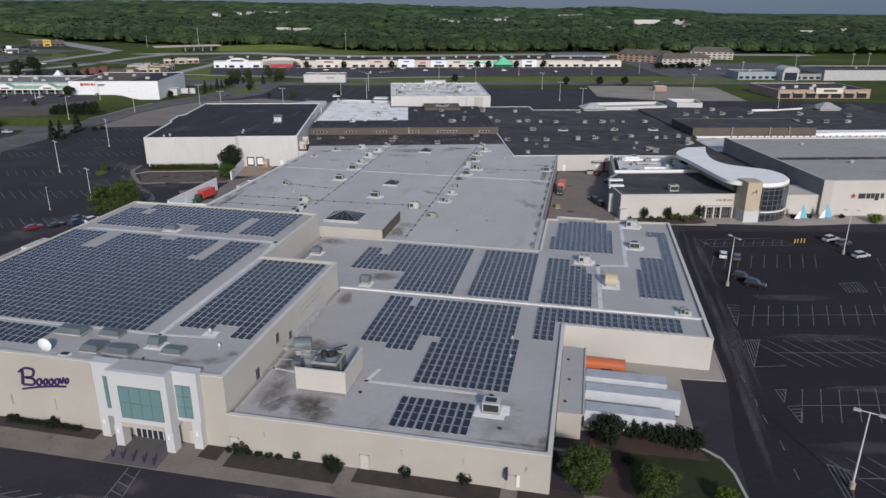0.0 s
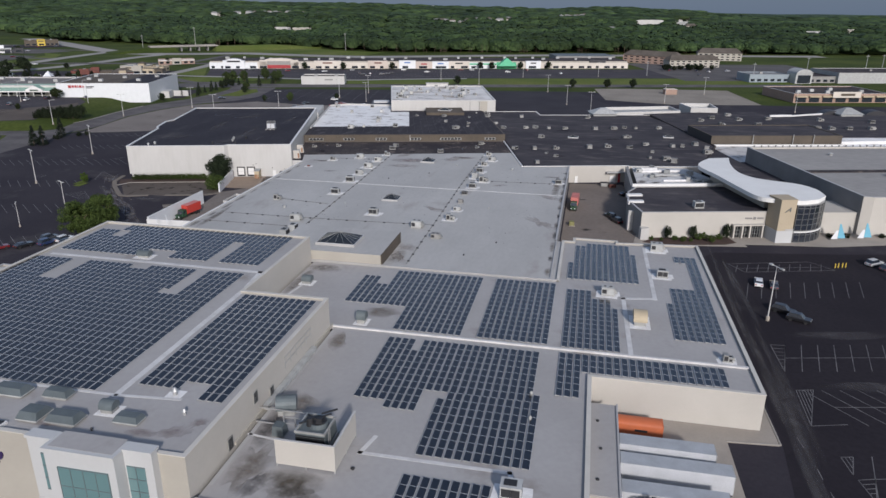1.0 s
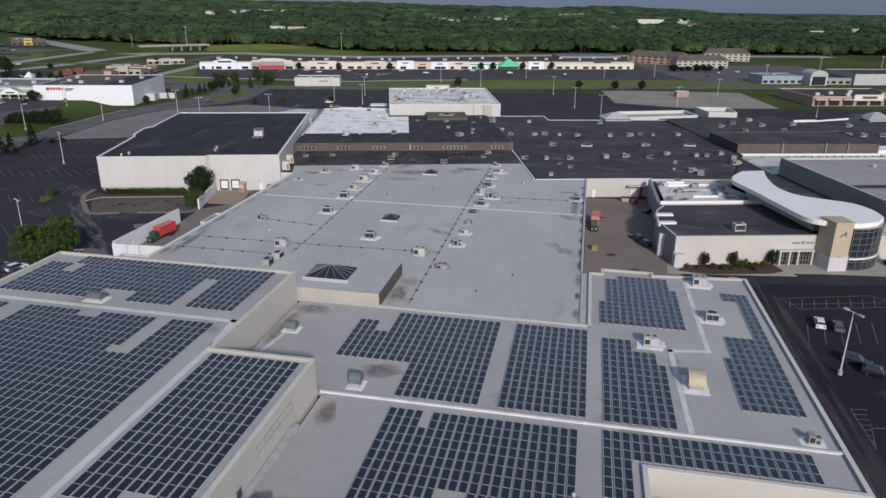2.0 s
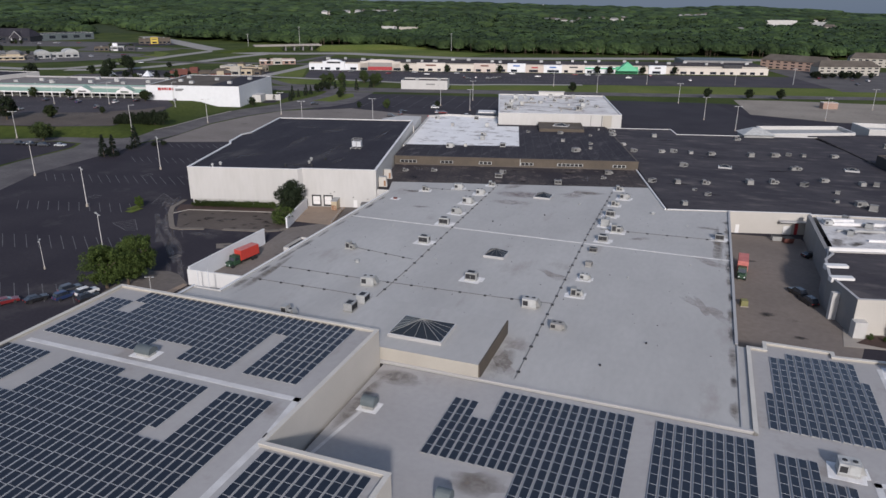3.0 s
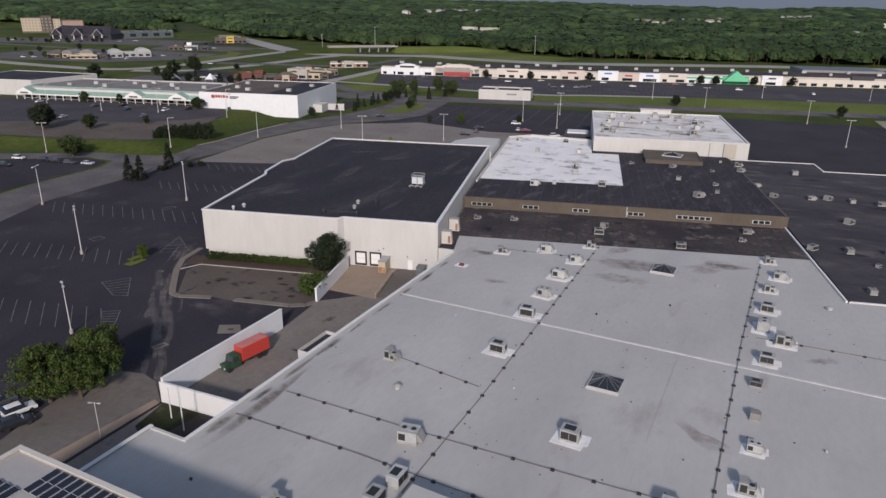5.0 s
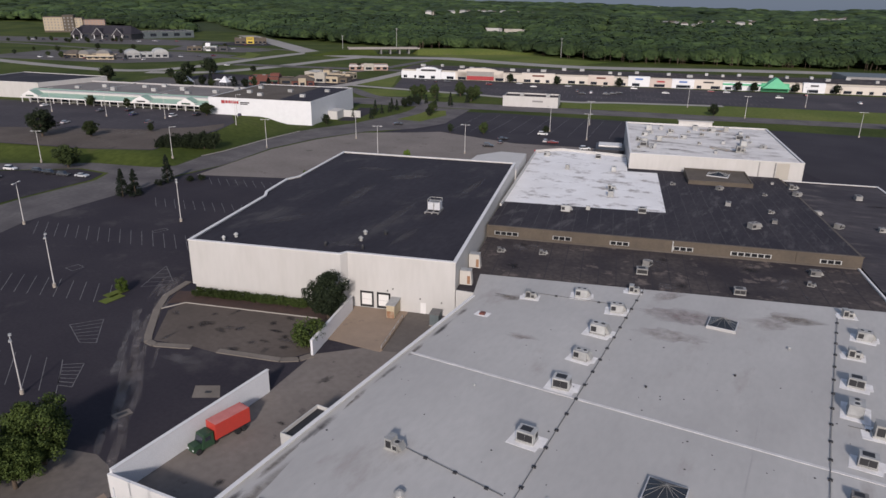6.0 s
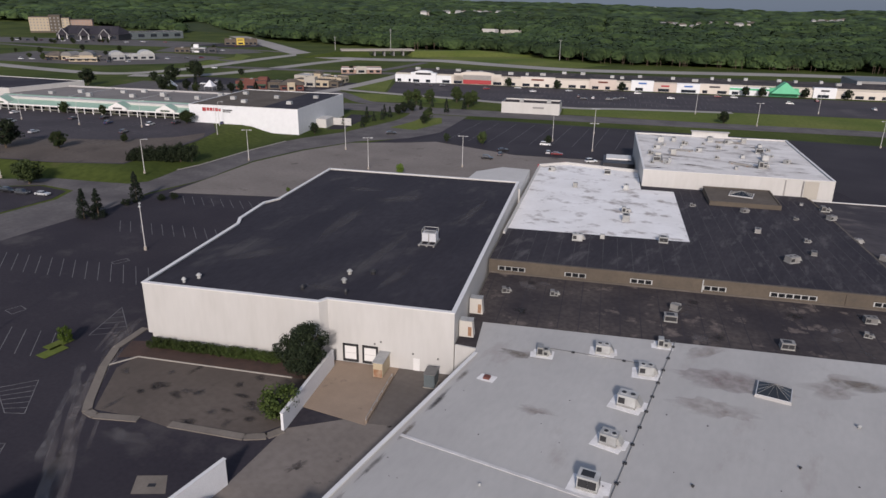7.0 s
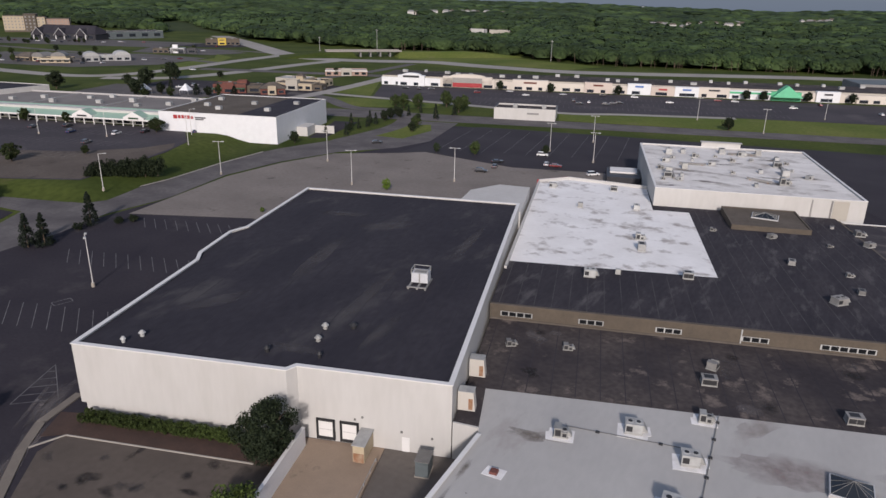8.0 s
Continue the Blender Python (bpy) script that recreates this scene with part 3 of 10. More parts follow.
ribbon([(-1100, 1500), (-752, 1112), (-642, 1010), (-443, 785), (-305, 619), (-250, 577), (-193, 574), (-140, 584), (-83, 562), (-11, 541), (59, 547), (219, 568), (520, 560)], 25, 0.08, HIGHWAY, "pale highway that comes down out of the woods")
ribbon([(-560, 430), (-433, 390), (-348, 378), (-318, 431), (-307, 527), (-296, 600)], 14, 0.05, HIGHWAY, "pale road between the restaurants and the highway")
ribbon([(-330, 372), (-287, 387), (-261, 439), (-240, 520), (-225, 560)], 14, 0.06, HIGHWAY, "slip road towards the highway")
ribbon([(-90, 205), (-77, 245), (-80, 278), (-94, 294), (-118, 297), (-152, 333), (-200, 345)], 9, 0.07, ROAD, "curved local road past the shops")
ribbon([(-172, 296), (-160, 327), (-151, 366), (-142, 427), (-140, 455)], 10, 0.085, HIGHWAY, "pale straight road past the end of the shop row")
ribbon([(-153, 347), (-116, 338), (-76, 330), (-3, 313), (30, 318), (90, 324)], 6, 0.065, HIGHWAY, "pale entry road along the shops' car park")
ribbon([(-800, 620), (-660, 600), (-520, 560), (-360, 520), (-310, 500)], 10, 0.04, ROAD, "grey local road far off")
ribbon([(-193, 372), (-186, 418), (-166, 477), (-150, 560)], 9, 0.045, ROAD, "local road towards the bridge")
ribbon([(-420, 640), (-330, 625), (-290, 600)], 9, 0.045, ROAD, "road to the yellow restaurant")
sheet("parking_lot", [(-290, 305), (-160, 320), (-150, 385), (-280, 380)], 0.0, ASPHALT, "car park of the brick restaurants", "parking lot")
sheet("parking_lot", [(-560, 436), (-400, 428), (-350, 470), (-345, 540), (-420, 560), (-560, 530)], 0.0, PAVE_PALE, "grey car park of the low shops", "parking lot")
sheet("parking_lot", [(-760, 620), (-460, 640), (-430, 720), (-560, 730), (-800, 700)], 0.0, PAVE_PALE, "grey car park far off", "parking lot")
sheet("parking_lot", [(262, 308), (420, 308), (420, 452), (262, 452)], 0.07, PAVE_PALE, "grey car park by the hotels", "parking lot")
sheet("parking_lot", [(-450, 575), (-360, 575), (-340, 610), (-390, 640), (-470, 640)], 0.01, PAVE_PALE, "grey forecourt of the petrol station", "parking lot")
sheet("parking_lot", [(-460, 672), (-400, 660), (-370, 700), (-390, 726), (-450, 730)], 0.01, ASPHALT, "dark car park of the yellow restaurant", "parking lot")
sheet("parking_lot", [(-300, 300), (-225, 296), (-200, 316), (-222, 345), (-300, 345)], 0.012, PAVE_PALE, "grey car park beside the tents", "parking lot")
# front of the department store
sheet("parking_lot", [(-150, -60), (320, -60), (320, 262), (150, 219), (60, 199), (29, 193.4), (26.2, 190), (26.1, 110), (24, 90), (24, 68.7), (-150, 68.7)], 0.008, PAVED_SEALED,
      "freshly sealed black car park with faded lines", "parking lot", True)
sheet("parking_lot", [(-106, 208), (-99, 210), (-98, 252), (-110, 252)], 0.02, ASPHALT, "small asphalt lot behind the store annex", "parking lot")
sheet("pavement", [(-130, 68.8), (24, 68.8), (24, 76), (-130, 76)], 0.10, PAVEMENT_WORN, "weathered concrete pavement along the store front", "pavement", True)
sheet("road", [(-150, 54.5), (23.8, 54.5), (23.8, 68.7), (-150, 68.7)], 0.012, ASPHALT, "old dark asphalt drive along the store front", "road", True)
sheet("driveway", [(-62.2, 68.9), (-53.8, 68.9), (-54.2, 75.6), (-61.8, 75.6)], 0.13, PAVE_PALE, "grey worn drop-off apron under the store entrance", "driveway", True)
for x0, x1, y0 in ((-130, -66.5, 73.4), (-49.8, -46.8, 72.6), (-45.4, -29.3, 71.4), (-27.2, -7.6, 72.0), (-5.4, 3, 72.6)):
    sheet("planting_bed", [(x0, y0), (x1, y0 - 0.3), (x1, 75.9), (x0, 75.9)], 0.14, MULCH_DARK, "dark bark-mulch planting bed at the foot of the wall", "planting bed", True)
sheet("pavement", [(-1.3, 90.5), (18.8, 90.5), (18.4, 109), (25.6, 109.6), (24.6, 196), (22.6, 196), (22.6, 113.0), (-1.3, 113.0)], 0.06, CONCRETE,
      "stained concrete loading apron", "pavement", True)
# The corner's shade is put into the darker grass colour.
sheet("lawn", [(3, 60), (23.6, 60), (23.5, 80), (22.4, 86), (19.2, 89.6), (6, 89.6), (3, 86)], 0.06, GRASS_DARK, "grass corner by the loading dock with shade in its colour", "lawn", True)
sheet("path", [(2.6, 72), (5.4, 80), (6.0, 87.4), (8.8, 87.2), (9.0, 80), (11.0, 72)], 0.085, MULCH, "bare brown dirt path across the grass corner", "path", True)
sheet("planting_bed", [(3.5, 86.2), (20, 86.6), (18.4, 90.2), (4, 91.6)], 0.1, MULCH, "mulch under the evergreen screen", "planting bed", True)
# yard between the grey roof and the mall entrance
sheet("yard", [(-9.6, 178), (9, 182), (20, 226), (8, 258), (-9.6, 256)], 0.02, YARD_BROWN, "stained worn service yard", "yard", True)
# yard on the west side
sheet("yard", [(-119, 150), (-102, 150), (-102, 242), (-106, 240), (-113, 226), (-121, 218), (-119.4, 205)], 0.02, YARD_WORN, "stained service yard beside the store", "yard", True)
sheet("loading_ramp", [(-21.5, -12), (-9.5, -14.5), (-9.5, 2.78), (-21.5, 2.6)], 0.05, TAN_SLAB, "tan concrete slab before the dock doors", "loading ramp")
sheet("yard", [(-9.4, -14), (3, -13), (2.5, 2.78), (-9.4, 2.78)], 0.045, DRIVE_WORN, "stained grey-brown yard beside the dock slab", "yard")
sheet("yard", [(-55.4, -9), (-50.5, -20.6), (-42, -21), (-37, -22), (-25, -21.6), (-20.8, -17), (-20.8, -4.6), (-54.4, -4.6)], 0.03, ASPHALT_WORN, "cracked stained asphalt apron", "yard")
sheet("planting_bed", [(-59, 0), (-57.6, -6), (-54.4, -4.8), (-21.6, -4.6), (-21.2, 0.4), (-56, 0.4)], 0.08, MULCH, "brown mulch bed under the hedge", "planting bed")
sheet("patch", [(-34.6, -32.6), (-30.8, -31.6), (-29, -34.8), (-33.2, -35.9)], 0.03, PAVEMENT_WORN, "square concrete patch round a drain", "patch")
sheet("pavement", [(-131, 150), (-131.7, 159), (-133.4, 165.2), (-135.5, 176.3), (-134.3, 179.6), (-128.7, 181.1), (-125.3, 180.3), (-119.8, 176.4), (-119.6, 150)], 0.025, DRIVE_WORN, "worn grey-brown drive beside the service yard", "pavement", True)
sheet("pavement", [(-123.4, 150), (-119.7, 150), (-119.7, 176), (-121, 176.4)], 0.06, TAN_SLAB, "tan gravel strip beside the drive", "pavement", True)
# mall entrance forecourt
sheet("pavement", [(100, -72.5), (136, -76), (150, -78), (168, -77), (240, -80), (240, -73), (164, -66), (103, -66)], 0.1, CONCRETE, "concrete forecourt of the mall entrance", "pavement")
sheet("pavement", [(9, 195), (38, 199.6), (36, 206), (10, 203)], 0.094, CONCRETE, "concrete path beside the planting bed", "pavement", True)
sheet("planting_bed", [(11.4, 197.3), (18.3, 196.4), (32.5, 199.9), (35.7, 202.2), (34.2, 206.4), (14.6, 201.5)], 0.16, MULCH, "planting bed before the entrance wall", "planting bed", True)


def curb(path, w, h, material, label, m=None, name="curb"):
    """A raised kerb along a line."""
    g = Geo()
    for (x0, y0), (x1, y1) in zip(path, path[1:]):
        d = Vector((x1 - x0, y1 - y0)).normalized()
        n = Vector((-d.y, d.x)) * w / 2
        g.prism([(x0 + n.x, y0 + n.y), (x1 + n.x, y1 + n.y), (x1 - n.x, y1 - n.y), (x0 - n.x, y0 - n.y)], -0.02, h)
    return setting(name, g, material, label, "kerb", m=m)


curb([(-59.8, 5), (-60.0, -3), (-57.6, -9.5), (-52.6, -19.2), (-51.2, -21.4), (-49.2, -22.2), (-42.4, -21.4)], 1.4, 0.16, PAVEMENT_WORN, "wide pale concrete kerb round the cracked apron", MALL)
curb([(-37.2, -21.4), (-25.2, -21.6), (-22.2, -20.6), (-20.6, -18.6)], 1.4, 0.16, PAVEMENT_WORN, "pale concrete kerb island", MALL)
curb([(19.1, 89.6), (21.6, 87.6), (22.8, 84.5), (23.5, 79.7), (23.8, 60)], 0.4, 0.16, BEIGE_CURB, "pale kerb round the grass corner")
curb([(-57.2, -8.6), (-54.2, -4.9), (-25.6, -4.7)], 0.2, 0.18, BEIGE_CURB, "thin pale edging kerb", MALL)
curb([(18.3, 109.2), (25.8, 109.9), (25.4, 125)], 0.2, 0.14, BEIGE_CURB, "thin kerb at the apron corner")
curb([(-127.4, 112), (-122.2, 127.2), (-117.8, 152.7), (-111.8, 176)], 0.4, 0.14, BEIGE_CURB, "kerb of the ring road", MALL)

# ---- the department store with the solar roofs, and the long grey-roofed wing ----
UP = 11.1
LOW = 5.7
store = thing("department_store", -46.5, 75.5, 0, 0, "large cream department store with flat grey roofs covered in solar panels", "store")


def rel(pts, ox=-46.5, oy=75.5):
    return [(x - ox, y - oy) for x, y in pts]


upper = rel([(-111, 75.4), (-46.2, 75.4), (-46.2, 120.5), (-61.8, 120.5), (-61.8, 150.6), (-111, 150.6)])
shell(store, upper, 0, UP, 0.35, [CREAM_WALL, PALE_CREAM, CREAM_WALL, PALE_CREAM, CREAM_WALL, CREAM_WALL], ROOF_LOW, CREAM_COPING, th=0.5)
low = rel([(-46.15, 74.9), (-1.4, 74.9), (-1.4, 113.1), (23.6, 113.1), (22.4, 179.6), (4.2, 177.6), (4.2, 179), (-6.2, 179), (-6.2, 176.4), (-8.7, 176.4), (-8.7, 151.3), (-61.75, 151.3), (-61.75, 120.55), (-46.15, 120.55)])
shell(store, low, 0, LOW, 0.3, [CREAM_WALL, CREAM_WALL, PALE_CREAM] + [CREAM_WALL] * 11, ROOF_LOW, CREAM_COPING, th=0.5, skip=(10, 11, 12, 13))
part("coping", Geo().box(-15.6, 75.75, LOW, 37.8, 76.25, LOW + 0.28), GREY_TRIM, store, "pale roof kerb between the grey wing and the solar roof")
part("roof_kerb", Geo().box(0.1, 45.75, LOW, 69.4, 46.2, LOW + 0.3), WALKWAY, store, "white roof kerb across the solar roof")
part("roof_kerb", Geo().box(-0.0, 10.5, LOW, 0.5, 46.2, LOW + 0.5), CREAM_WALL, store)

annex = thing("store_annex", -111.1, 108, 0, 0, "low side annex of the store with a grey roof", "annex")
shell(annex, [(-12, 0), (-0.06, 0), (-0.06, 24), (-12, 24)], 0, 6.6, 0.3, CREAM_WALL, ROOF_LOW, GREY_TRIM, th=0.4)
part("roof_box", Geo().box(-10, 15, 6.6, -4, 20, 8.0, inset=0.1), WHITE_WALL, annex)

wing = thing("grey_roofed_wing", -102.4, 151.4, 0, 0, "long low shopping wing under a grey membrane roof", "shopping wing")
wo = (-102.4, 151.4)
w_pts = [(-108, 151.4), (-46, 151.4), (-10, 151.4), (-10, 257.0), (-25.8, 252.8), mall(80, 13.9), mall(3, 12.5), mall(3.6, 2.3), (-102.4, 242.8), (-102.4, 165), (-108.6, 165)]
part("roof", Geo().prism(rel(w_pts, *wo), LOW - 0.4, LOW), ROOF_GREY, wing)
part("wall", Geo().box(-0.0, 13.6, 0, 0.4, 91.2, LOW + 0.25), WHITE_WALL, wing)
part("coping", Geo().box(-0.1, 13.5, LOW + 0.25, 0.5, 91.2, LOW + 0.33), WHITE_TRIM, wing)
part("wall", Geo().box(-6.2, 13.6, 0, 0, 14.0, LOW + 0.25), WHITE_WALL, wing)
part("wall", Geo().box(-6.2, 0, 0, -5.8, 13.6, LOW + 0.25), CREAM_WALL, wing)
part("coping", Geo().box(-6.3, 0, LOW + 0.25, -5.7, 14.1, LOW + 0.33), WHITE_TRIM, wing)
part("wall", Geo().box(92.0, 25.2, 0, 92.4, 105.4, LOW + 0.25), GREY_WALL, wing, "dark weathered side wall")
part("roof", Geo().box(92.41, 0.05, LOW - 0.4, 93.66, 25.1, LOW), ROOF_GREY, wing)
part("coping", Geo().box(91.98, 25.2, LOW + 0.25, 92.46, 105.4, LOW + 0.32), GREY_TRIM, wing)
part("roof_edge", Geo().box(92.2, 0.05, LOW, 92.45, 25.1, LOW + 0.22), GREY_TRIM, wing)
part("coping", Geo().bar((76.4, 101.6, LOW + 0.15), (mall(80, 36)[0] - wo[0], mall(80, 36)[1] - wo[1], LOW + 0.15), 0.4), WHITE_TRIM, wing)
part("roof_seam", Geo().box(1.2, 66.35, LOW, 92, 66.85, LOW + 0.06), WALKWAY, wing, "pale welded seam strip across the roof")
# raised roof with the large pyramid skylight
rb = Geo().prism(rel([(-71.4, 151.5), (-46.3, 151.5), (-46.3, 167.6), (-71.4, 168.6)], *wo), LOW, 8.1, 0, 1)
part("raised_roof", rb, [CREAM_WALL, ROOF_GREY], wing, "low raised roof block below the skylight")
part("side_cladding", Geo().prism(rel([(-46.3, 151.6), (-46.1, 151.6), (-46.1, 167.5), (-46.3, 167.5)], *wo), LOW, 8.15), BROWN_WALL, wing, "brown side of the raised roof")

strip_roof = thing("connecting_roof", *mall(0, 12.6), 0, 15, "low dark patched roof between the grey wing and the mall", "roof")
part("roof", Geo().prism([(0.2, 0), (80, 1.3), (80, 24), (0.2, 24)], LOW - 0.4, LOW - 0.003), ROOF_WORN, strip_roof)
part("roof_corner", Geo().prism([(0.06, -9.8), (3.55, -10.1), (2.95, -0.1), (0.06, 0.4)], LOW - 0.4, LOW - 0.002), ROOF_WORN, strip_roof, "stained roof corner beside the white store")
part("wall", Geo().prism([(0.05, -9.85), (3.6, -10.3), (3.6, -10.0), (0.05, -9.55)], 0, LOW + 0.1), WHITE_WALL, strip_roof, "white wall under the roof corner")
g = Geo()
for i in range(22):
    g.box(1.6 + i * 3.55, 0.2 + 0.017 * (1.6 + i * 3.55), LOW - 0.003, 1.72 + i * 3.55, 23.8, LOW + 0.008)
part("roof_seam", g, SEAM_DARK, strip_roof, "faint seams of the patched roof", kind="stuff")

# ---- the store with the black roof ----
anchor = thing("anchor_store", *mall(0, 0), 0, 15, "white windowless store with a flat black roof", "store")
a_pts = [(-56.0, 1.0), (-22.9, 1.3), (-21.9, 2.7), (-0.1, 2.8), (-1.0, 90.5), (-56.8, 90.5), (-56.9, 56.9), (-58.9, 52.8), (-58.3, 39.6), (-56.8, 36.0)]
shell(anchor, a_pts, 1.7, 11.1, 0.25, WHITE_WALL, ROOF_DARK, WHITE_TRIM, th=0.5, cap=0.14, cap_out=0.12)
_, base_pts = inset(a_pts, 0.45)
part("base_wall", Geo().prism(base_pts, 0, 1.75), WHITE_WALL, anchor, "white recessed base of the wall")
part("wall", Geo().box(-21.8, 2.803, 0, -0.12, 3.24, 1.69), WHITE_WALL, anchor)
for u0 in (-19.1, -15.6):
    d = part("dock_door", Geo().box(u0, 2.58, 0.75, u0 + 2.1, 2.78, 3.25), WHITE_TRIM, anchor, "white dock door in a black rubber frame")
    part("dock_seal", Geo().box(u0 - 0.32, 2.46, 0.6, u0 - 0.02, 2.79, 3.6).box(u0 + 2.12, 2.46, 0.6, u0 + 2.42, 2.79, 3.6).box(u0 - 0.32, 2.46, 3.27, u0 + 2.42, 2.79, 3.6).box(u0 - 0.32, 2.46, 0.3, u0 + 2.42, 2.79, 0.73), BLACK, d)
    part("door_panel_line", Geo().box(u0 + 0.1, 2.55, 1.9, u0 + 2.0, 2.578, 1.96), GREY_TRIM, d)
part("door", Geo().box(-7.0, 2.7, 0, -5.9, 2.798, 2.3), WHITE_TRIM, anchor, "plain white steel door")
for u0, z0 in ((-13.9, 4.0), (-12.8, 4.5), (-7.2, 3.0), (-2.9, 2.6)):
    part("wall_lamp", Geo().box(u0, 2.6, z0, u0 + 0.32, 2.798, z0 + 0.28, inset=0.03), GRILLE, anchor)
shelter = part("dock_shelter", Geo().box(-12.7, -1.4, 0.3, -11.1, 2.7, 2.9), TAN_METAL, anchor, "weathered tan metal dock box with a rusty front")
part("front_panel", Geo().box(-12.62, -1.48, 0.3, -11.18, -1.4, 1.7), RUST, shelter)
part("roof_sheet", Geo().box(-12.85, -1.55, 2.9, -10.95, 2.7, 3.0), METAL_PALE, shelter)
for v0, z0 in ((6.1, 5.72), (15.1, 5.9)):
    sd_ = part("side_duct", Geo().prism([(0.06, v0), (2.5, v0), (2.5, v0 + 1.5), (0.06, v0 + 1.5)], z0, z0 + 2.9, 0, None, [(0.06, v0), (2.2, v0), (2.2, v0 + 1.5), (0.06, v0 + 1.5)]), PALE_CREAM, anchor, "pale metal duct box on the side wall")
    part("rust_streak", Geo().box(1.55, v0 - 0.02, z0 + 0.2, 2.15, v0 - 0.003, z0 + 1.9), RUST, sd_)
    part("duct_cap", Geo().box(0.06, v0 - 0.08, z0 + 2.9, 2.3, v0 + 1.58, z0 + 3.0), METAL_PALE, sd_)
part("rear_block", Geo().prism([(-18, 91.5), (-0.7, 91.5), (-0.7, 116), (-9.4, 117), (-16.4, 109)], 0, 9.0), WHITE_WALL, anchor)

g = Geo()
for i in range(17):
    g.box(-53.6 + i * 3.1, 3.6, 11.1, -53.48 + i * 3.1, 90.0, 11.112)
part("roof_seam", g, SEAM_DARK, anchor, "faint seams of the black roof", kind="stuff")

# ---- the mall behind ----
mallb = thing("mall_building", *mall(0, 36.2), 0, 15, "old mall with a brown clerestory front and black and white roofs", "mall")
mh = 8.55


def roof_fall(v):
    """Height of the gently falling mall roof, v metres behind its front."""
    return mh - 0.035 * v


def fall_slab(pts, up, thick):
    """A slab that lies up above the falling roof."""
    g = Geo().prism(pts, 0, 1)
    n = len(pts)
    g.v = [(x, y, roof_fall(y) + up - (thick if i < n else 0.0)) for i, (x, y, z) in enumerate(g.v)]
    return g


part("clerestory_wall", Geo().box(0.0, 0, LOW - 0.3, 80.5, 0.5, mh - 0.25), BROWN_WALL, mallb, "brown metal clerestory wall")
part("fascia", Geo().box(0.0, -0.12, mh - 0.25, 80.6, 0.6, mh + 0.02), BROWN_WALL, mallb)
part("edge_trim", Geo().box(0.0, -0.16, mh + 0.02, 80.6, 0.1, mh + 0.09), ROOF_BROWN, mallb, "pale worn roof edge")
part("base_flashing", Geo().box(0.0, -0.2, LOW, 80.5, -0.0, LOW + 0.3), ROOF_BROWN, mallb)
part("side_wall", fall_slab([(80.0, 0.5), (80.5, 0.5), (80.5, 80), (80.0, 80)], 0.0, 4.5), BROWN_WALL, mallb)
part("roof", fall_slab([(0.0, 0.5), (80.0, 0.5), (80.0, 104), (0.0, 104)], 0.0, 0.4), ROOF_SCUFF, mallb, "black bitumen roof with pale seams")
part("roof", fall_slab([(0.5, 24.0), (42.0, 25.2), (42.4, 77), (33.0, 77), (33.0, 103), (9, 109), (0.5, 102)], 0.012, 0.05), ROOF_PATCHY, mallb, "patchy white-coated roof")
part("parapet", fall_slab([(0, 19), (0.5, 19), (0.5, 102), (0, 102)], 0.6, 1.0), WHITE_WALL, mallb)
part("parapet", fall_slab([(0.2, 102), (9, 109), (9.2, 109.5), (0.0, 102.6)], 0.9, 3.0), WHITE_WALL, mallb)
part("parapet", fall_slab([(9, 109), (33, 103), (33, 103.6), (9.2, 109.6)], 0.9, 3.0), WHITE_WALL, mallb)
part("red_gable", fall_slab([(-0.4, 102.2), (0.1, 102.2), (9, 109.6), (8.6, 109.8)], 0.85, 2.5), SIGN_RED, mallb, "red edge of the gable")
for u0, n in ((2.0, 4), (15.6, 3), (28.5, 3), (42.3, 3), (54.4, 6), (72.4, 3)):
    w = part("window_band", Geo().box(u0 - 0.1, -0.06, LOW + 0.7, u0 + n * 1.36 + 0.1, 0.1, LOW + 1.6), METAL_PALE, mallb, "white-framed clerestory window band")
    for i in range(n):
        part("pane", Geo().box(u0 + i * 1.36 + 0.14, -0.09, LOW + 0.78, u0 + i * 1.36 + 1.26, -0.03, LOW + 1.52), GLASS_BLACK, w)
for u0 in (13.0, 42.0, 67.5):
    part("downpipe", Geo().box(u0, -0.15, LOW, u0 + 0.18, 0, mh), METAL_PALE if u0 == 42.0 else BROWN_WALL, mallb)
g = Geo()
for i in range(26):
    sl = fall_slab([(1.4 + i * 3.05, 0.7), (1.56 + i * 3.05, 0.7), (1.56 + i * 3.05, 23.6 if i < 14 else 79), (1.4 + i * 3.05, 23.6 if i < 14 else 79)], 0.01, 0.02)
    k0 = len(g.v)
    g.v += sl.v
    g.f += [tuple(k0 + q for q in f) for f in sl.f]
    g.m += sl.m
part("roof_seam", g, SEAM_PALE, mallb, "pale seams of the black roof", kind="stuff")
# brown penthouse with its own skylight
pent = thing("roof_penthouse", *mall(50.8, 99.6), 5.4, 15, "low brown penthouse with a pyramid skylight", "penthouse")
shell(pent, [(0, 0), (18.4, 0), (18.4, 16.5), (0, 16.5)], 0, 2.0, 0.12, BROWN_WALL, ROOF_BROWN, BROWN_WALL, th=0.3)
# tall white box
tall = thing("tall_store", *mall(33.4, 118.6), 0, 15, "tall white windowless store with a cluttered white roof", "store")
shell(tall, [(0, 0), (53.6, 0), (53.6, 63.6), (-1.0, 63.6)], 0, 10.5, 0.35, WHITE_WALL, ROOF_TALL, WHITE_TRIM, th=0.5)
part("parapet_sign", Geo().box(20, 63.7, 9.5, 33, 64.6, 12.4), WHITE_WALL, tall)
part("sign_roof", Geo().box(19.6, 63.2, 12.4, 33.4, 65.2, 12.6), GREY_TRIM, tall)
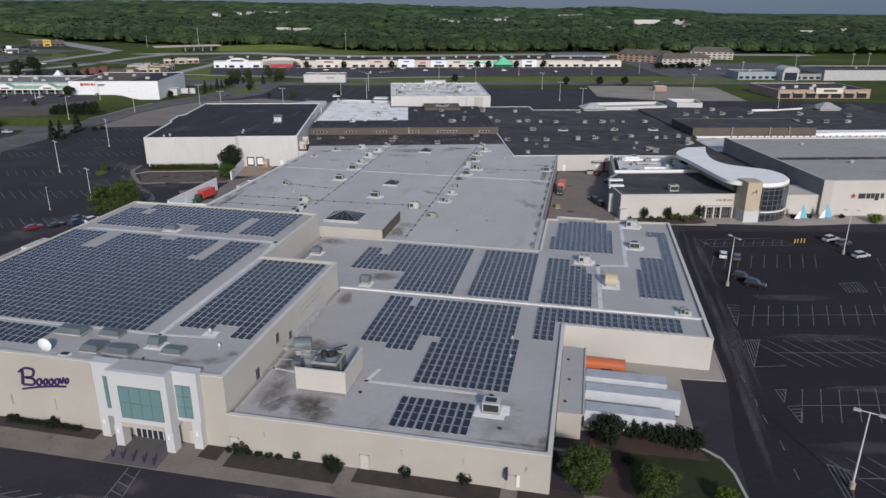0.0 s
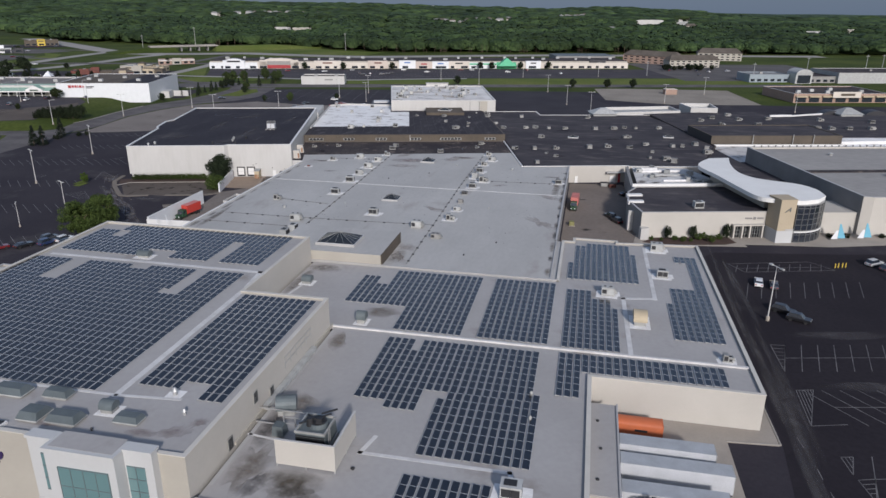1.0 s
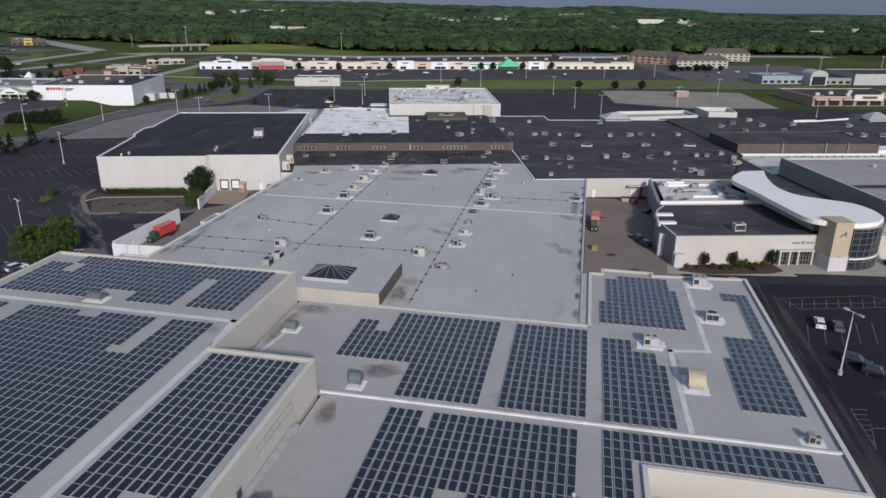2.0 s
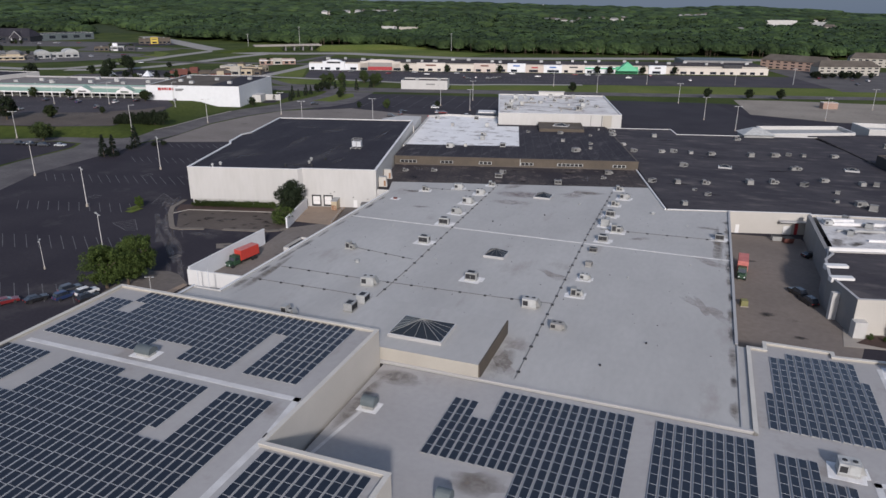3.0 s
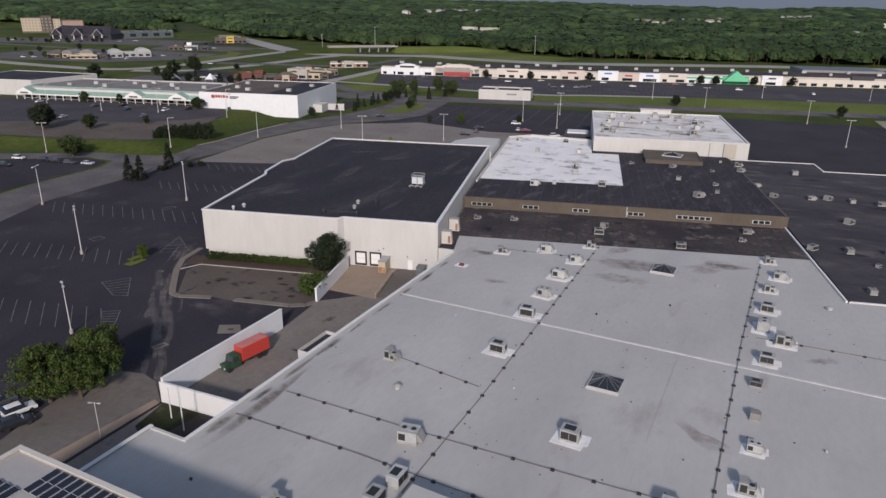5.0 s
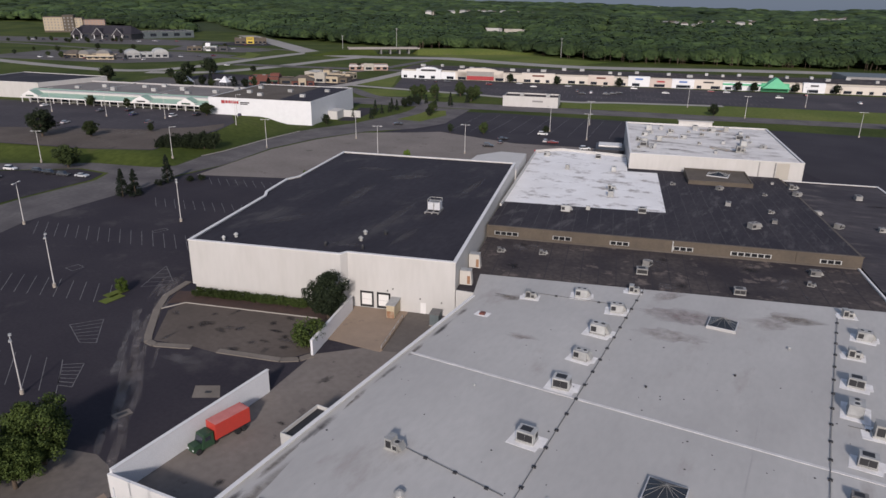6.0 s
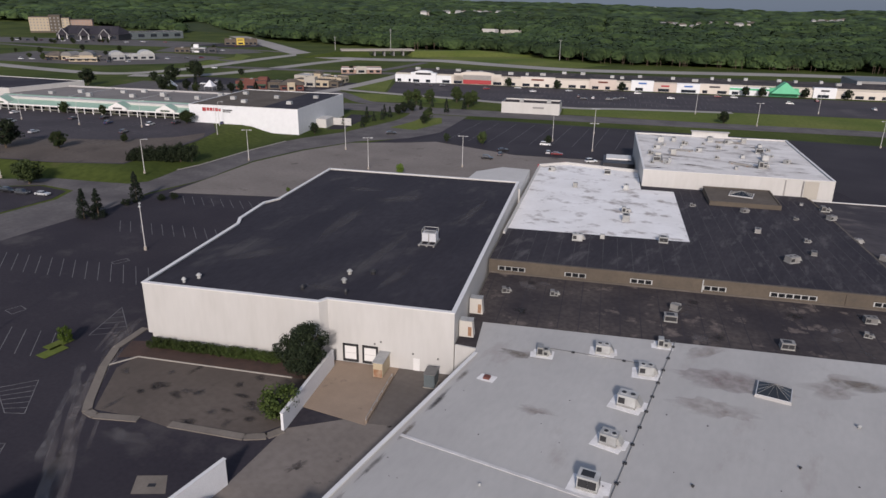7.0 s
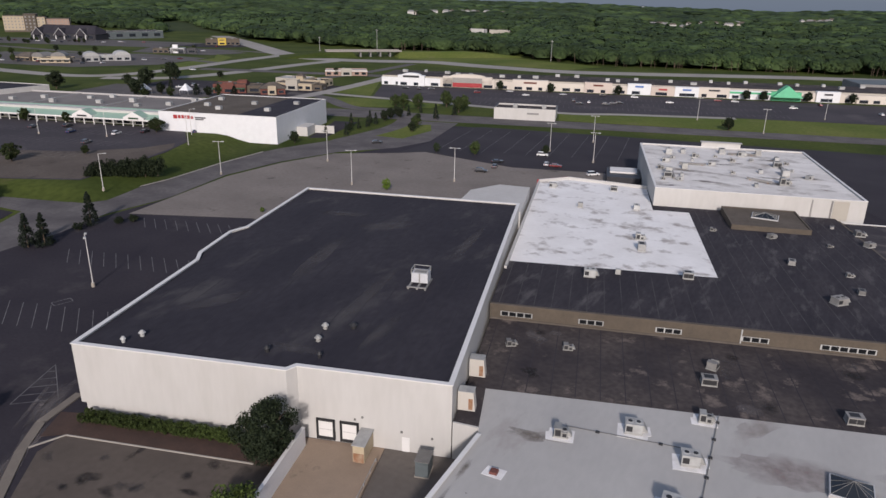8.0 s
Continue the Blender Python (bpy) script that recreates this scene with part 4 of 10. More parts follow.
for x0 in (40.2, 45.0):
    part("downpipe", Geo().box(x0, -0.2, 5.4, x0 + 0.35, -0.003, 10.4), METAL_DIM, tall)
part("pilaster", Geo().box(45.6, -0.12, 5.2, 49.4, -0.004, 10.4), CREAM_WALL, tall, "stained cream pilaster")
part("rear_dock", Geo().box(-12, 40, 0, -1.1, 54, 3.4), SIGN_DARK, tall, "dark loading bay")
part("rear_canopy", Geo().box(-11, 46, 3.4, -2, 53, 3.9), WHITE_TRIM, tall)
# eastern mall roofs
em = thing("mall_building", *mall(80.6, -9.5), 0, 15, "sprawling low mall wing under a black bitumen roof", "mall")
e_pts = [(0, 0.5), (16, 0.5), (36.5, 0.5), (36.5, -0.4), (62, -2), (82, 34), (82.6, 112), (56, 112), (27, 112.5), (27, 124), (0, 124)]
shell(em, e_pts, 0, LOW, 0.12, PALE_CREAM, ROOF_EAST, WHITE_TRIM, th=0.4, skip=(4, 5, 10))
part("roof_edge", Geo().prism([(62.1, -1.8), (62.6, -2.0), (82.4, 33.8), (81.9, 34)], LOW - 0.4, LOW + 0.2).prism([(81.9, 34), (82.4, 34), (83.0, 112), (82.5, 112)], LOW - 0.4, LOW + 0.25), ROOF_WORN, em, "dark raised roof edge")
for i, (x0, x1) in enumerate(((18.2, 19.2), (30.5, 32.6))):
    part("door", Geo().box(x0, 0.32, 0, x1, 0.48, 2.3), WHITE_TRIM if i == 0 else WHITE_TRIM, em)
part("door", Geo().box(33.4, 0.3, 0, 34.2, 0.48, 3.4), SIGN_RED, em, "red standpipe cabinet")
part("canopy", Geo().box(29, -1.2, 3.6, 36, 0.4, 3.9), GREY_TRIM, em)
b2 = thing("mall_building", *mall(158.5, 20), 0, 15, "higher mall block with a brown front and a black roof", "mall")
shell(b2, [(4, 8.3), (57.5, 7.3), (57.5, 33), (4, 33)], 0, 9.0, 0.15, [BROWN_WALL, BROWN_WALL, BROWN_WALL, SIGN_DARK], ROOF_EAST, BROWN_WALL, th=0.4)
for x0 in (20.5, 37.0, 45.5):
    part("vent_pipe", Geo().cyl(x0, 7.0, 5.3, 9.8, 0.14, 0.14, 8), METAL_PALE, b2)
part("roof", Geo().prism([(5.3, 33.1), (57.6, 33.1), (57.6, 22.1), (128, 22.1), (128, 78), (100, 84), (66, 76), (62, 92), (2.3, 90)], 4.6, LOW), ROOF_EAST, b2, "low weathered black roof")
part("roof", Geo().box(57.6, -1.0, 4.6, 128, 22, LOW - 0.2), ROOF_PATCHY, b2)
part("white_parapet", Geo().prism([(57.6, 7.6), (66, 8.6), (128, 11), (128, 11.6), (66, 9.2), (57.6, 8.2)], 5.2, 6.7), WHITE_TRIM, b2)
part("white_kerb", Geo().prism([(4.4, 6.6), (57.5, 5.8), (57.5, 6.6), (4.4, 7.4)], 5.0, 5.9), WHITE_TRIM, b2)
part("roof", Geo().prism([(2, -22), (57, -22), (57, 5.6), (3, 6.4)], 4.6, LOW - 0.4), ROOF_STAINED, b2)
part("parapet", Geo().prism([(63, 76), (70, 77), (74.5, 77), (74.5, 78), (70, 78), (63, 77)], LOW - 0.4, LOW + 0.9).prism([(74.5, 77), (98, 85), (97.6, 85.8), (74.1, 77.8)], LOW - 0.4, LOW + 0.6), WHITE_TRIM, b2)
# low buildings along the far edge of the mall
nb = thing("entrance_pavilion", *mall(133.6, 99.8), 0, 15, "small pavilion with a pale hipped metal roof", "pavilion")
part("wall", Geo().box(0, 0, 0, 11.5, 9, 6.8), METAL_PALE, nb)
part("roof", Geo().prism([(-0.8, -0.8), (12.3, -0.8), (12.3, 9.8), (-0.8, 9.8)], 6.8, 9.2, 0, None, [(4.4, 3.8), (7.1, 3.8), (7.1, 5.2), (4.4, 5.2)]), METAL_PALE, nb)
nb = thing("entrance_pavilion", *mall(259, 97.5), 0, 15, "small pavilion with a pale hipped metal roof", "pavilion")
part("wall", Geo().box(0, 0, 0, 11, 9, 6.6), METAL_PALE, nb)
part("roof", Geo().prism([(-0.8, -0.8), (11.8, -0.8), (11.8, 9.8), (-0.8, 9.8)], 6.6, 9.4, 0, None, [(4.2, 3.8), (6.8, 3.8), (6.8, 5.2), (4.2, 5.2)]), METAL_PALE, nb)
nb = thing("mall_building", *mall(145.3, 104), 0, 15, "low rear mall wing with white parapets", "mall")
shell(nb, [(0, 0), (36, 6), (36, 22), (0, 18)], 0, 5.4, 1.3, WHITE_WALL, METAL_PALE, WHITE_TRIM, th=0.4)
nb = thing("mall_building", *mall(187.5, 112), 0, 15, "low rear mall wing with white parapets", "mall")
shell(nb, [(0, 0), (13, -2.5), (16, 14), (0, 16)], 0, 6.4, 1.6, WHITE_WALL, METAL_PALE, WHITE_TRIM, th=0.4)
for u in (252, 275):
    cp = thing("arched_canopy", *mall(u, 103), 0, 15, "dark arched entrance canopy of the mall", "canopy")
    g = Geo()
    k0 = 9
    for yy in (0, 6):
        g.v += [(6 - 6 * math.cos(math.pi * i / 8), yy, 4.6 + 3.0 * math.sin(math.pi * i / 8)) for i in range(9)]
    g.f = [tuple(range(k0)), tuple(range(2 * k0 - 1, k0 - 1, -1))] + [(j, (j + 1) % k0, k0 + (j + 1) % k0, k0 + j) for j in range(k0)]
    g.m = [0] * len(g.f)
    part("arch", g, SIGN_DARK, cp)
    part("wall", Geo().box(0.2, 0.2, 0, 11.8, 6, 4.6), GREY_WALL, cp)

# ---- the mall entrance with its sweeping white canopy ----
ent = thing("mall_entrance", *mall(103, -69), 0, 15, "cream mall entrance block with a dark flat roof", "entrance building")
EH = 6.95
shell(ent, [(-0.5, 0.4), (34.6, 0.0), (38, 0.0), (43, 27), (5.3, 27), (5.3, 25.5), (2.2, 21.6), (-0.7, 12.6)], 0, EH, 0.12, [PALE_CREAM, PALE_CREAM, PALE_CREAM, PALE_CREAM, GREY_WALL, GREY_WALL, GREY_WALL, GREY_WALL], ROOF_EAST, GREY_TRIM, th=0.4)
part("corner_pier", Geo().box(-0.9, -1.4, 0, 1.3, 0.38, 3.2), WHITE_WALL, ent)
part("side_pier", Geo().box(-2.0, 6.6, 0, -0.65, 7.6, 5.6), WHITE_WALL, ent, "white pier on the side wall")
for x0, y0 in ((-1.2, 10.0), (0.6, 16.8)):
    part("side_canopy", Geo().box(x0, y0, EH - 0.5, x0 + 4.4, y0 + 1.5, EH + 0.5), WHITE_TRIM, ent)
part("parapet", Geo().box(5.3, 27.1, 5.5, 37.4, 27.7, EH + 0.95), WHITE_TRIM, ent)
for x0, x1 in ((24.2, 24.8), (26.5, 27.1), (28.6, 29.2), (32.0, 32.6)):
    part("portal_post", Geo().box(x0 + 0.1, -1.2, 0, x1 - 0.1, 0.0, 3.5), PALE_CREAM, ent)
part("portal_beam", Geo().box(24.1, -1.25, 3.5, 32.7, 0.0, 3.8), PALE_CREAM, ent)
# Flat dark panel on the wall: the doorway's shade is its colour.
part("recess", Geo().box(24.0, -0.12, 0, 34.0, -0.003 + 0.0, 3.5), SIGN_DARK, ent, "flat dark panel for the shade behind the doors")
for x0, n in ((24.8, 2), (27.1, 2), (29.2, 4)):
    w_ = n * 0.7 + 0.3 if n == 2 else 2.8
    d = part("glass_door", Geo().box(x0, -0.36, 0, x0 + w_, -0.26, 3.1), GLASS_BLACK, ent)
    for i in range(n + 1):
        xm = x0 + i * (w_ - 0.08) / n
        part("mullion", Geo().box(xm, -0.44, 0, xm + 0.06, -0.365, 3.1), METAL_PALE, d)
    for z in (1.05, 2.1):
        part("door_bar", Geo().box(x0, -0.46, z, x0 + w_, -0.445, z + 0.06), METAL_PALE, d)
part("sign", Geo().box(27.6, -0.1, 5.1, 29.4, 0.01, 5.5).box(29.8, -0.1, 4.95, 30.5, 0.01, 5.65).box(30.9, -0.1, 5.1, 32.6, 0.01, 5.5), GREY_WALL, ent, "grey unreadable sign")
tower_plan = [(33.9, -5.2), (38.1, -5.2), (38.1, -0.02), (33.3, -0.02)]
part("tower", Geo().prism(tower_plan, 3.4, 11.6), TAN_WALL, ent, "tan entrance tower")
part("tower_base", Geo().prism([(33.8, -5.35), (38.2, -5.35), (38.2, -0.04), (33.1, -0.04)], 0, 3.4), ENTRANCE_WHITE, ent, "white base of the tower")
part("tower_band", Geo().box(36.0, -5.42, 3.4, 38.2, -5.36, 3.9), GREY_TRIM, ent)
part("tower_cap", Geo().prism([(33.8, -5.35), (38.2, -5.35), (38.2, -0.04), (33.1, -0.04)], 11.6, 11.85), TAN_WALL, ent)
part("sign", Geo().prism([(35.1, -5.36), (35.4, -5.36), (35.4, -5.22), (35.1, -5.22)], 8.4, 9.3, top=[(36.1, -5.36), (36.4, -5.36), (36.4, -5.22), (36.1, -5.22)]).prism([(36.4, -5.36), (36.7, -5.36), (36.7, -5.22), (36.4, -5.22)], 8.6, 9.7), METAL_TEAL, ent, "small emblem of plain shapes")
cx, cy, cr = 40.2, 4.4, 9.6
arc = [(cx + cr * math.cos(a), cy + cr * math.sin(a)) for a in [radians(-100 + 10 * i) for i in range(15)]]
drum = part("glass_drum", Geo().prism(arc + [(cx, cy)], 0, 10.2), GLASS_DARK, ent, "curved dark glass front")
for i, (x, y) in enumerate(arc):
    d = Vector((x - cx, y - cy)).normalized() * 0.06
    part("mullion", Geo().bar((x + d.x, y + d.y, 0), (x + d.x, y + d.y, 10.2), 0.11), GRILLE, drum)
for z in (0.2, 2.2, 3.4, 4.9, 6.4, 7.9, 9.4, 10.1):
    g = Geo()
    for i in range(1, len(arc)):
        g.bar((*arc[i - 1], z), (*arc[i], z), 0.11)
    part("transom", g, GRILLE, drum)
g = Geo()
for i in range(1, 11):
    g.bar((*arc[i - 1], 3.0), (*arc[i], 3.0), 0.4)
part("entrance_canopy", g, WHITE_TRIM, ent)
# sweeping canopy: a smooth band that widens into the round end
left = [(36.6, 46.8), (29.2, 37.4), (29.4, 24), (29.6, 11), (30.4, 0.5), (34.6, -2.9), (40.0, -4.4), (45.2, -3.0)]
right = [(43.6, 47.4), (40.0, 38.4), (37.6, 28), (38.8, 20.8), (43.0, 16.6), (48.4, 12.4), (50.0, 6.4), (48.8, 0.2)]


ls, rs = spline(left), spline(right)
g = Geo()
n = len(ls)
for i in range(n - 1):
    z0 = 11.3
    a, b, c, d = ls[i], ls[i + 1], rs[i + 1], rs[i]
    g.prism([a, b, c, d], 10.2, z0)
part("sweeping_canopy", g, CANOPY_WHITE, ent, "smooth white sweeping canopy roof")
part("canopy_wall", Geo().prism([(33.0, 36), (33.4, 26), (34.4, 4), (38, 4), (36.6, 26), (40, 42)], 5.9, 10.2), CREAM_WALL, ent)
part("link_wall", Geo().prism([(48.5, 2.4), (61.2, 2.0), (61.2, 14), (48.5, 14)], 0, 6.0), PALE_CREAM, ent)
part("roof_patch", Geo().prism([(9, 33), (38, 33), (33, 56), (15, 58)], 5.6, 5.75), ROOF_STAINED, ent, "patchy white roof behind the entrance")
part("side_wall", Geo().prism([(5.3, 27.75), (6.2, 27.75), (13.4, 57), (12.4, 57)], 0, 6.3), GREY_WALL, ent)
part("link_roof", Geo().prism([(6.3, 27.75), (37, 27.75), (38, 33), (9, 33)], 5.2, 5.72), ROOF_EAST, ent)
for i, (x0, y0, x1, y1, hh) in enumerate(((14, 50.5, 29, 51.3, 0.7), (15, 45.5, 31, 46.1, 0.5), (19, 38.2, 31.5, 38.9, 0.5), (28.5, 37, 29.2, 47, 0.6), (14.5, 52.6, 22, 53.6, 1.0), (30.5, 34.2, 34.5, 36.2, 1.2))):
    part("roof_duct", Geo().box(x0, y0, 5.75, x1, y1, 5.75 + hh, inset=0.04), METAL_PALE if i % 2 else WHITE_PAD, ent, "pale duct run on the patchy roof")
part("inner_roof", Geo().prism([(40, 32), (61, 20), (61, 66.8), (57.4, 66.8), (57.4, 89.5), (39.4, 57.6)], 5.0, 5.4), ROOF_EAST, ent)

dept = thing("corner_store", *mall(162.8, -69.2), 0, 15, "large pale store with a wide worn grey roof", "store")
# West side in grey, not cream: its shade is put into the colour.
shell(dept, [(2.4, 0), (90, 0), (90, 67), (-0.6, 67), (0, 1.0)], 0, 10.3, 0.5, [PALE_CREAM, PALE_CREAM, PALE_CREAM, GREY_WALL, PALE_CREAM], ROOF_MID, GREY_TRIM, th=0.6)
part("roof_step", Geo().box(1, 30, 10.3, 89.3, 32.5, 10.6), ROOF_WORN, dept)
sg = Geo()
for i in range(5):
    a, b = radians(90 + 72 * i), radians(90 + 72 * i + 36)
    c = radians(90 + 72 * i - 36)
    pts = [(8.9, 6.2)] + [(8.9 + 0.9 * r * math.cos(q), 6.2 + 0.9 * r * math.sin(q)) for q, r in ((c, 0.42), (a, 1.0), (b, 0.42))]
    k0 = len(sg.v)
    for yy in (-0.18, -0.04):
        sg.v += [(x, yy, z) for x, z in pts]
    sg.f += [(k0, k0 + 1, k0 + 2, k0 + 3), (k0 + 7, k0 + 6, k0 + 5, k0 + 4)] + [(k0 + j, k0 + (j + 1) % 4, k0 + 4 + (j + 1) % 4, k0 + 4 + j) for j in range(4)]
    sg.m += [0] * 6
for i in range(34):
    part("parapet_post", Geo().box(1.5 + i * 2.6, 66.4, 10.79, 1.9 + i * 2.6, 66.7, 11.5), GRILLE, dept)
part("sign_star", sg, SIGN_RED, dept, "red star emblem")
g = Geo()
for x0, x1, z0 in ((10.5, 12.5, 5.4), (12.9, 14.0, 5.4), (14.3, 15.3, 5.4), (15.6, 16.7, 4.8), (17.3, 18.2, 5.4)):
    g.box(x0, -0.2, z0, x1, -0.04, 6.9)
part("sign_letters", g, SIGN_DARK, dept, "dark sign of plain bars")

# ---- the western shops on the terrace ----
wb = thing("discount_store", *mall(-112.4, 191), -0.2, 15, "white discount store with a two-tone flat roof", "store")
shell(wb, [(-54, 0), (0, 0), (0, 56), (-54, 56)], 0, 11.2, 0.15, TRAILER_WHITE, ROOF_BROWN, WHITE_TRIM, th=0.4)
part("roof_patch", Geo().prism([(-18.5, 0.6), (-0.6, 0.6), (-0.6, 55), (-18, 55)], 11.2, 11.22), ROOF_DARK, wb, "black newer part of the roof")
part("annex", Geo().box(0.05, 20, 0, 5, 30, 4.2), WHITE_WALL, wb)
part("annex_wall", Geo().box(5, 29, 0, 14, 29.6, 3.6), WHITE_WALL, wb)
part("sign_letters", Geo().box(-47, -0.2, 8.6, -45.2, -0.03, 10.2).box(-44.8, -0.2, 8.8, -43.6, -0.03, 10.2).box(-43.2, -0.2, 8.8, -42, -0.03, 10.2).box(-41.6, -0.2, 8.8, -41.0, -0.03, 10.2)
     .box(-40.6, -0.2, 8.8, -39.2, -0.03, 10.2).box(-38.8, -0.2, 8.8, -37.8, -0.03, 10.0), SIGN_RED, wb, "red sign of plain bars")
part("sign_line", Geo().box(-36.8, -0.2, 9.2, -32, -0.03, 9.7).box(-36.8, -0.2, 8.5, -33, -0.03, 8.9), SIGN_DARK, wb)
for x, y in ((-44, 20), (-34, 12), (-26, 30), (-47, 38), (-12, 14), (-8, 36)):
    part("roof_unit", Geo().box(x, y, 11.2, x + 2.4, y + 2.0, 12.6), METAL_PALE, wb)

ar = thing("shop_arcade", *mall(-280, 195.5), 2.9, 15, "row of shops under a pale green metal roof", "shops")
part("back_wall", Geo().box(0, 4, 0, 113.4, 44, 6.0), WHITE_WALL, ar)
part("flat_roof", Geo().box(0.3, 9, 6.0, 113.2, 43.8, 6.2), ROOF_ARCADE, ar, "pale flat roof behind the green slope")
part("green_roof", Geo().lathe_x(0, 113.4, [(-1.2, 3.3), (9, 6.4), (9, 6.0), (-1.2, 3.0)]), GREEN_ROOF, ar, "pale green sloped metal roof")
part("fascia", Geo().box(0, -1.3, 2.7, 113.4, -1.1, 3.35), WHITE_TRIM, ar)
for i in range(24):
    part("post", Geo().box(0.6 + i * 4.87, -1.2, 0, 0.95 + i * 4.87, -0.85, 2.8), WHITE_TRIM, ar)
for i in range(12):
    part("shop_window", Geo().box(2 + i * 9.4, 3.8, 0.5, 8.4 + i * 9.4, 4.0 - 0.003, 2.6), GLASS_DARK, ar)
for x in (6.4, 73.4, 99):
    gb = Geo()
    k0 = 0
    gb.v = [(x - 5, -1.6, 3.0), (x + 5, -1.6, 3.0), (x + 5, -1.6, 4.2), (x, -1.6, 6.6), (x - 5, -1.6, 4.2), (x - 5, 4, 3.0), (x + 5, 4, 3.0), (x + 5, 4, 4.2), (x, 4, 6.6), (x - 5, 4, 4.2)]
    gb.f = [(0, 1, 2, 3, 4), (9, 8, 7, 6, 5), (2, 7, 8, 3), (3, 8, 9, 4), (0, 4, 9, 5), (1, 6, 7, 2), (0, 5, 6, 1)]
    gb.m = [0, 0, 1, 1, 0, 0, 0]
    gp = part("gable", gb, [WHITE_TRIM, GREEN_ROOF], ar, "small white gable over the shop front")
    part("sign", Geo().box(x - 2.4, -1.75, 3.5, x + 2.4, -1.62, 4.2), GREEN_PAINT if x != 73.4 else SIGN_DARK, gp)
for i, (x, y) in enumerate(((20, 16), (31, 24), (44, 14), (52, 30), (66, 18), (78, 26), (88, 15), (100, 22), (106, 34), (60, 36))):
    part("roof_unit", Geo().box(x, y, 6.2, x + 2.6, y + 2.0, 7.5 + 0.3 * (i % 3)), METAL_PALE, ar)
for x in (38.0, 75.0):
    part("party_wall", Geo().box(x, 9, 6.2, x + 0.4, 43.8, 6.7), GREY_TRIM, ar)
part("rear_parapet", Geo().box(0, 43.4, 6.0, 113.4, 43.9, 7.0), GREY_TRIM, ar)
w2 = thing("store", *mall(-330, 208), 2.9, 15, "low store with a dark flat roof beside the shops", "store")
shell(w2, [(0, 0), (49.5, 0), (62, 40), (0, 44)], 0, 8.4, 0.2, WHITE_WALL, ROOF_DARK, WHITE_TRIM, th=0.4)

# ---- the shop row across the back car park ----
row = thing("shop_row", *mall(-132, 402), 0, 16.4, "long row of shops with cream fronts and a dark roof", "shops")
part("back_wall", Geo().box(0, 4, 0, 380, 40, 6.2), CREAM_WALL, row)
part("roof", Geo().box(0.4, 4.5, 6.2, 379.6, 39.6, 6.5), ROOF_WORN, row)
part("rear_hall", Geo().box(322, 40.1, 0, 380, 74, 8.0), GREY_WALL, row, "grey hall behind the shop row")
part("rear_roof", Geo().box(322.4, 40.5, 8.0, 379.6, 73.6, 8.2), METAL_TEAL, row)
fronts = [(0, 42, 5.2, TRAILER_WHITE, None, 0), (12, 31, 7.0, TRAILER_WHITE, SIGN_DARK, 1), (42.1, 80, 6.0, SHOP_CREAM, None, 0), (44, 78, 7.4, SHOP_CREAM, SIGN_RED, 1), (80.1, 92, 5.2, SHOP_CREAM, None, 0),
          (92, 116, 6.8, SHOP_CREAM, BRICK_RED, 2), (116, 140, 5.2, SHOP_CREAM, None, 0), (140, 158, 6.8, SHOP_PINK, BRICK_RED, 2), (158, 168, 5.2, SHOP_CREAM, None, 0),
          (168, 183, 7.0, TRAILER_WHITE, SIGN_BLUE, 2), (183, 198, 5.8, SHOP_PINK, SIGN_RED, 2), (198, 213, 6.2, TRAILER_WHITE, SIGN_BLUE, 2), (213, 232, 6.4, SHOP_CREAM, SIGN_DARK, 2),
          (232, 257, 5.2, TRAILER_WHITE, GREEN_BRIGHT, 3), (257, 275, 5.4, GREEN_BRIGHT, None, 4), (275, 308, 5.2, SHOP_CREAM, None, 0), (284, 298, 6.6, TRAILER_WHITE, SIGN_DARK, 2), (308, 380, 5.0, SHOP_CREAM, None, 0),
          (344, 359, 7.6, SIGN_DARK, None, 0)]
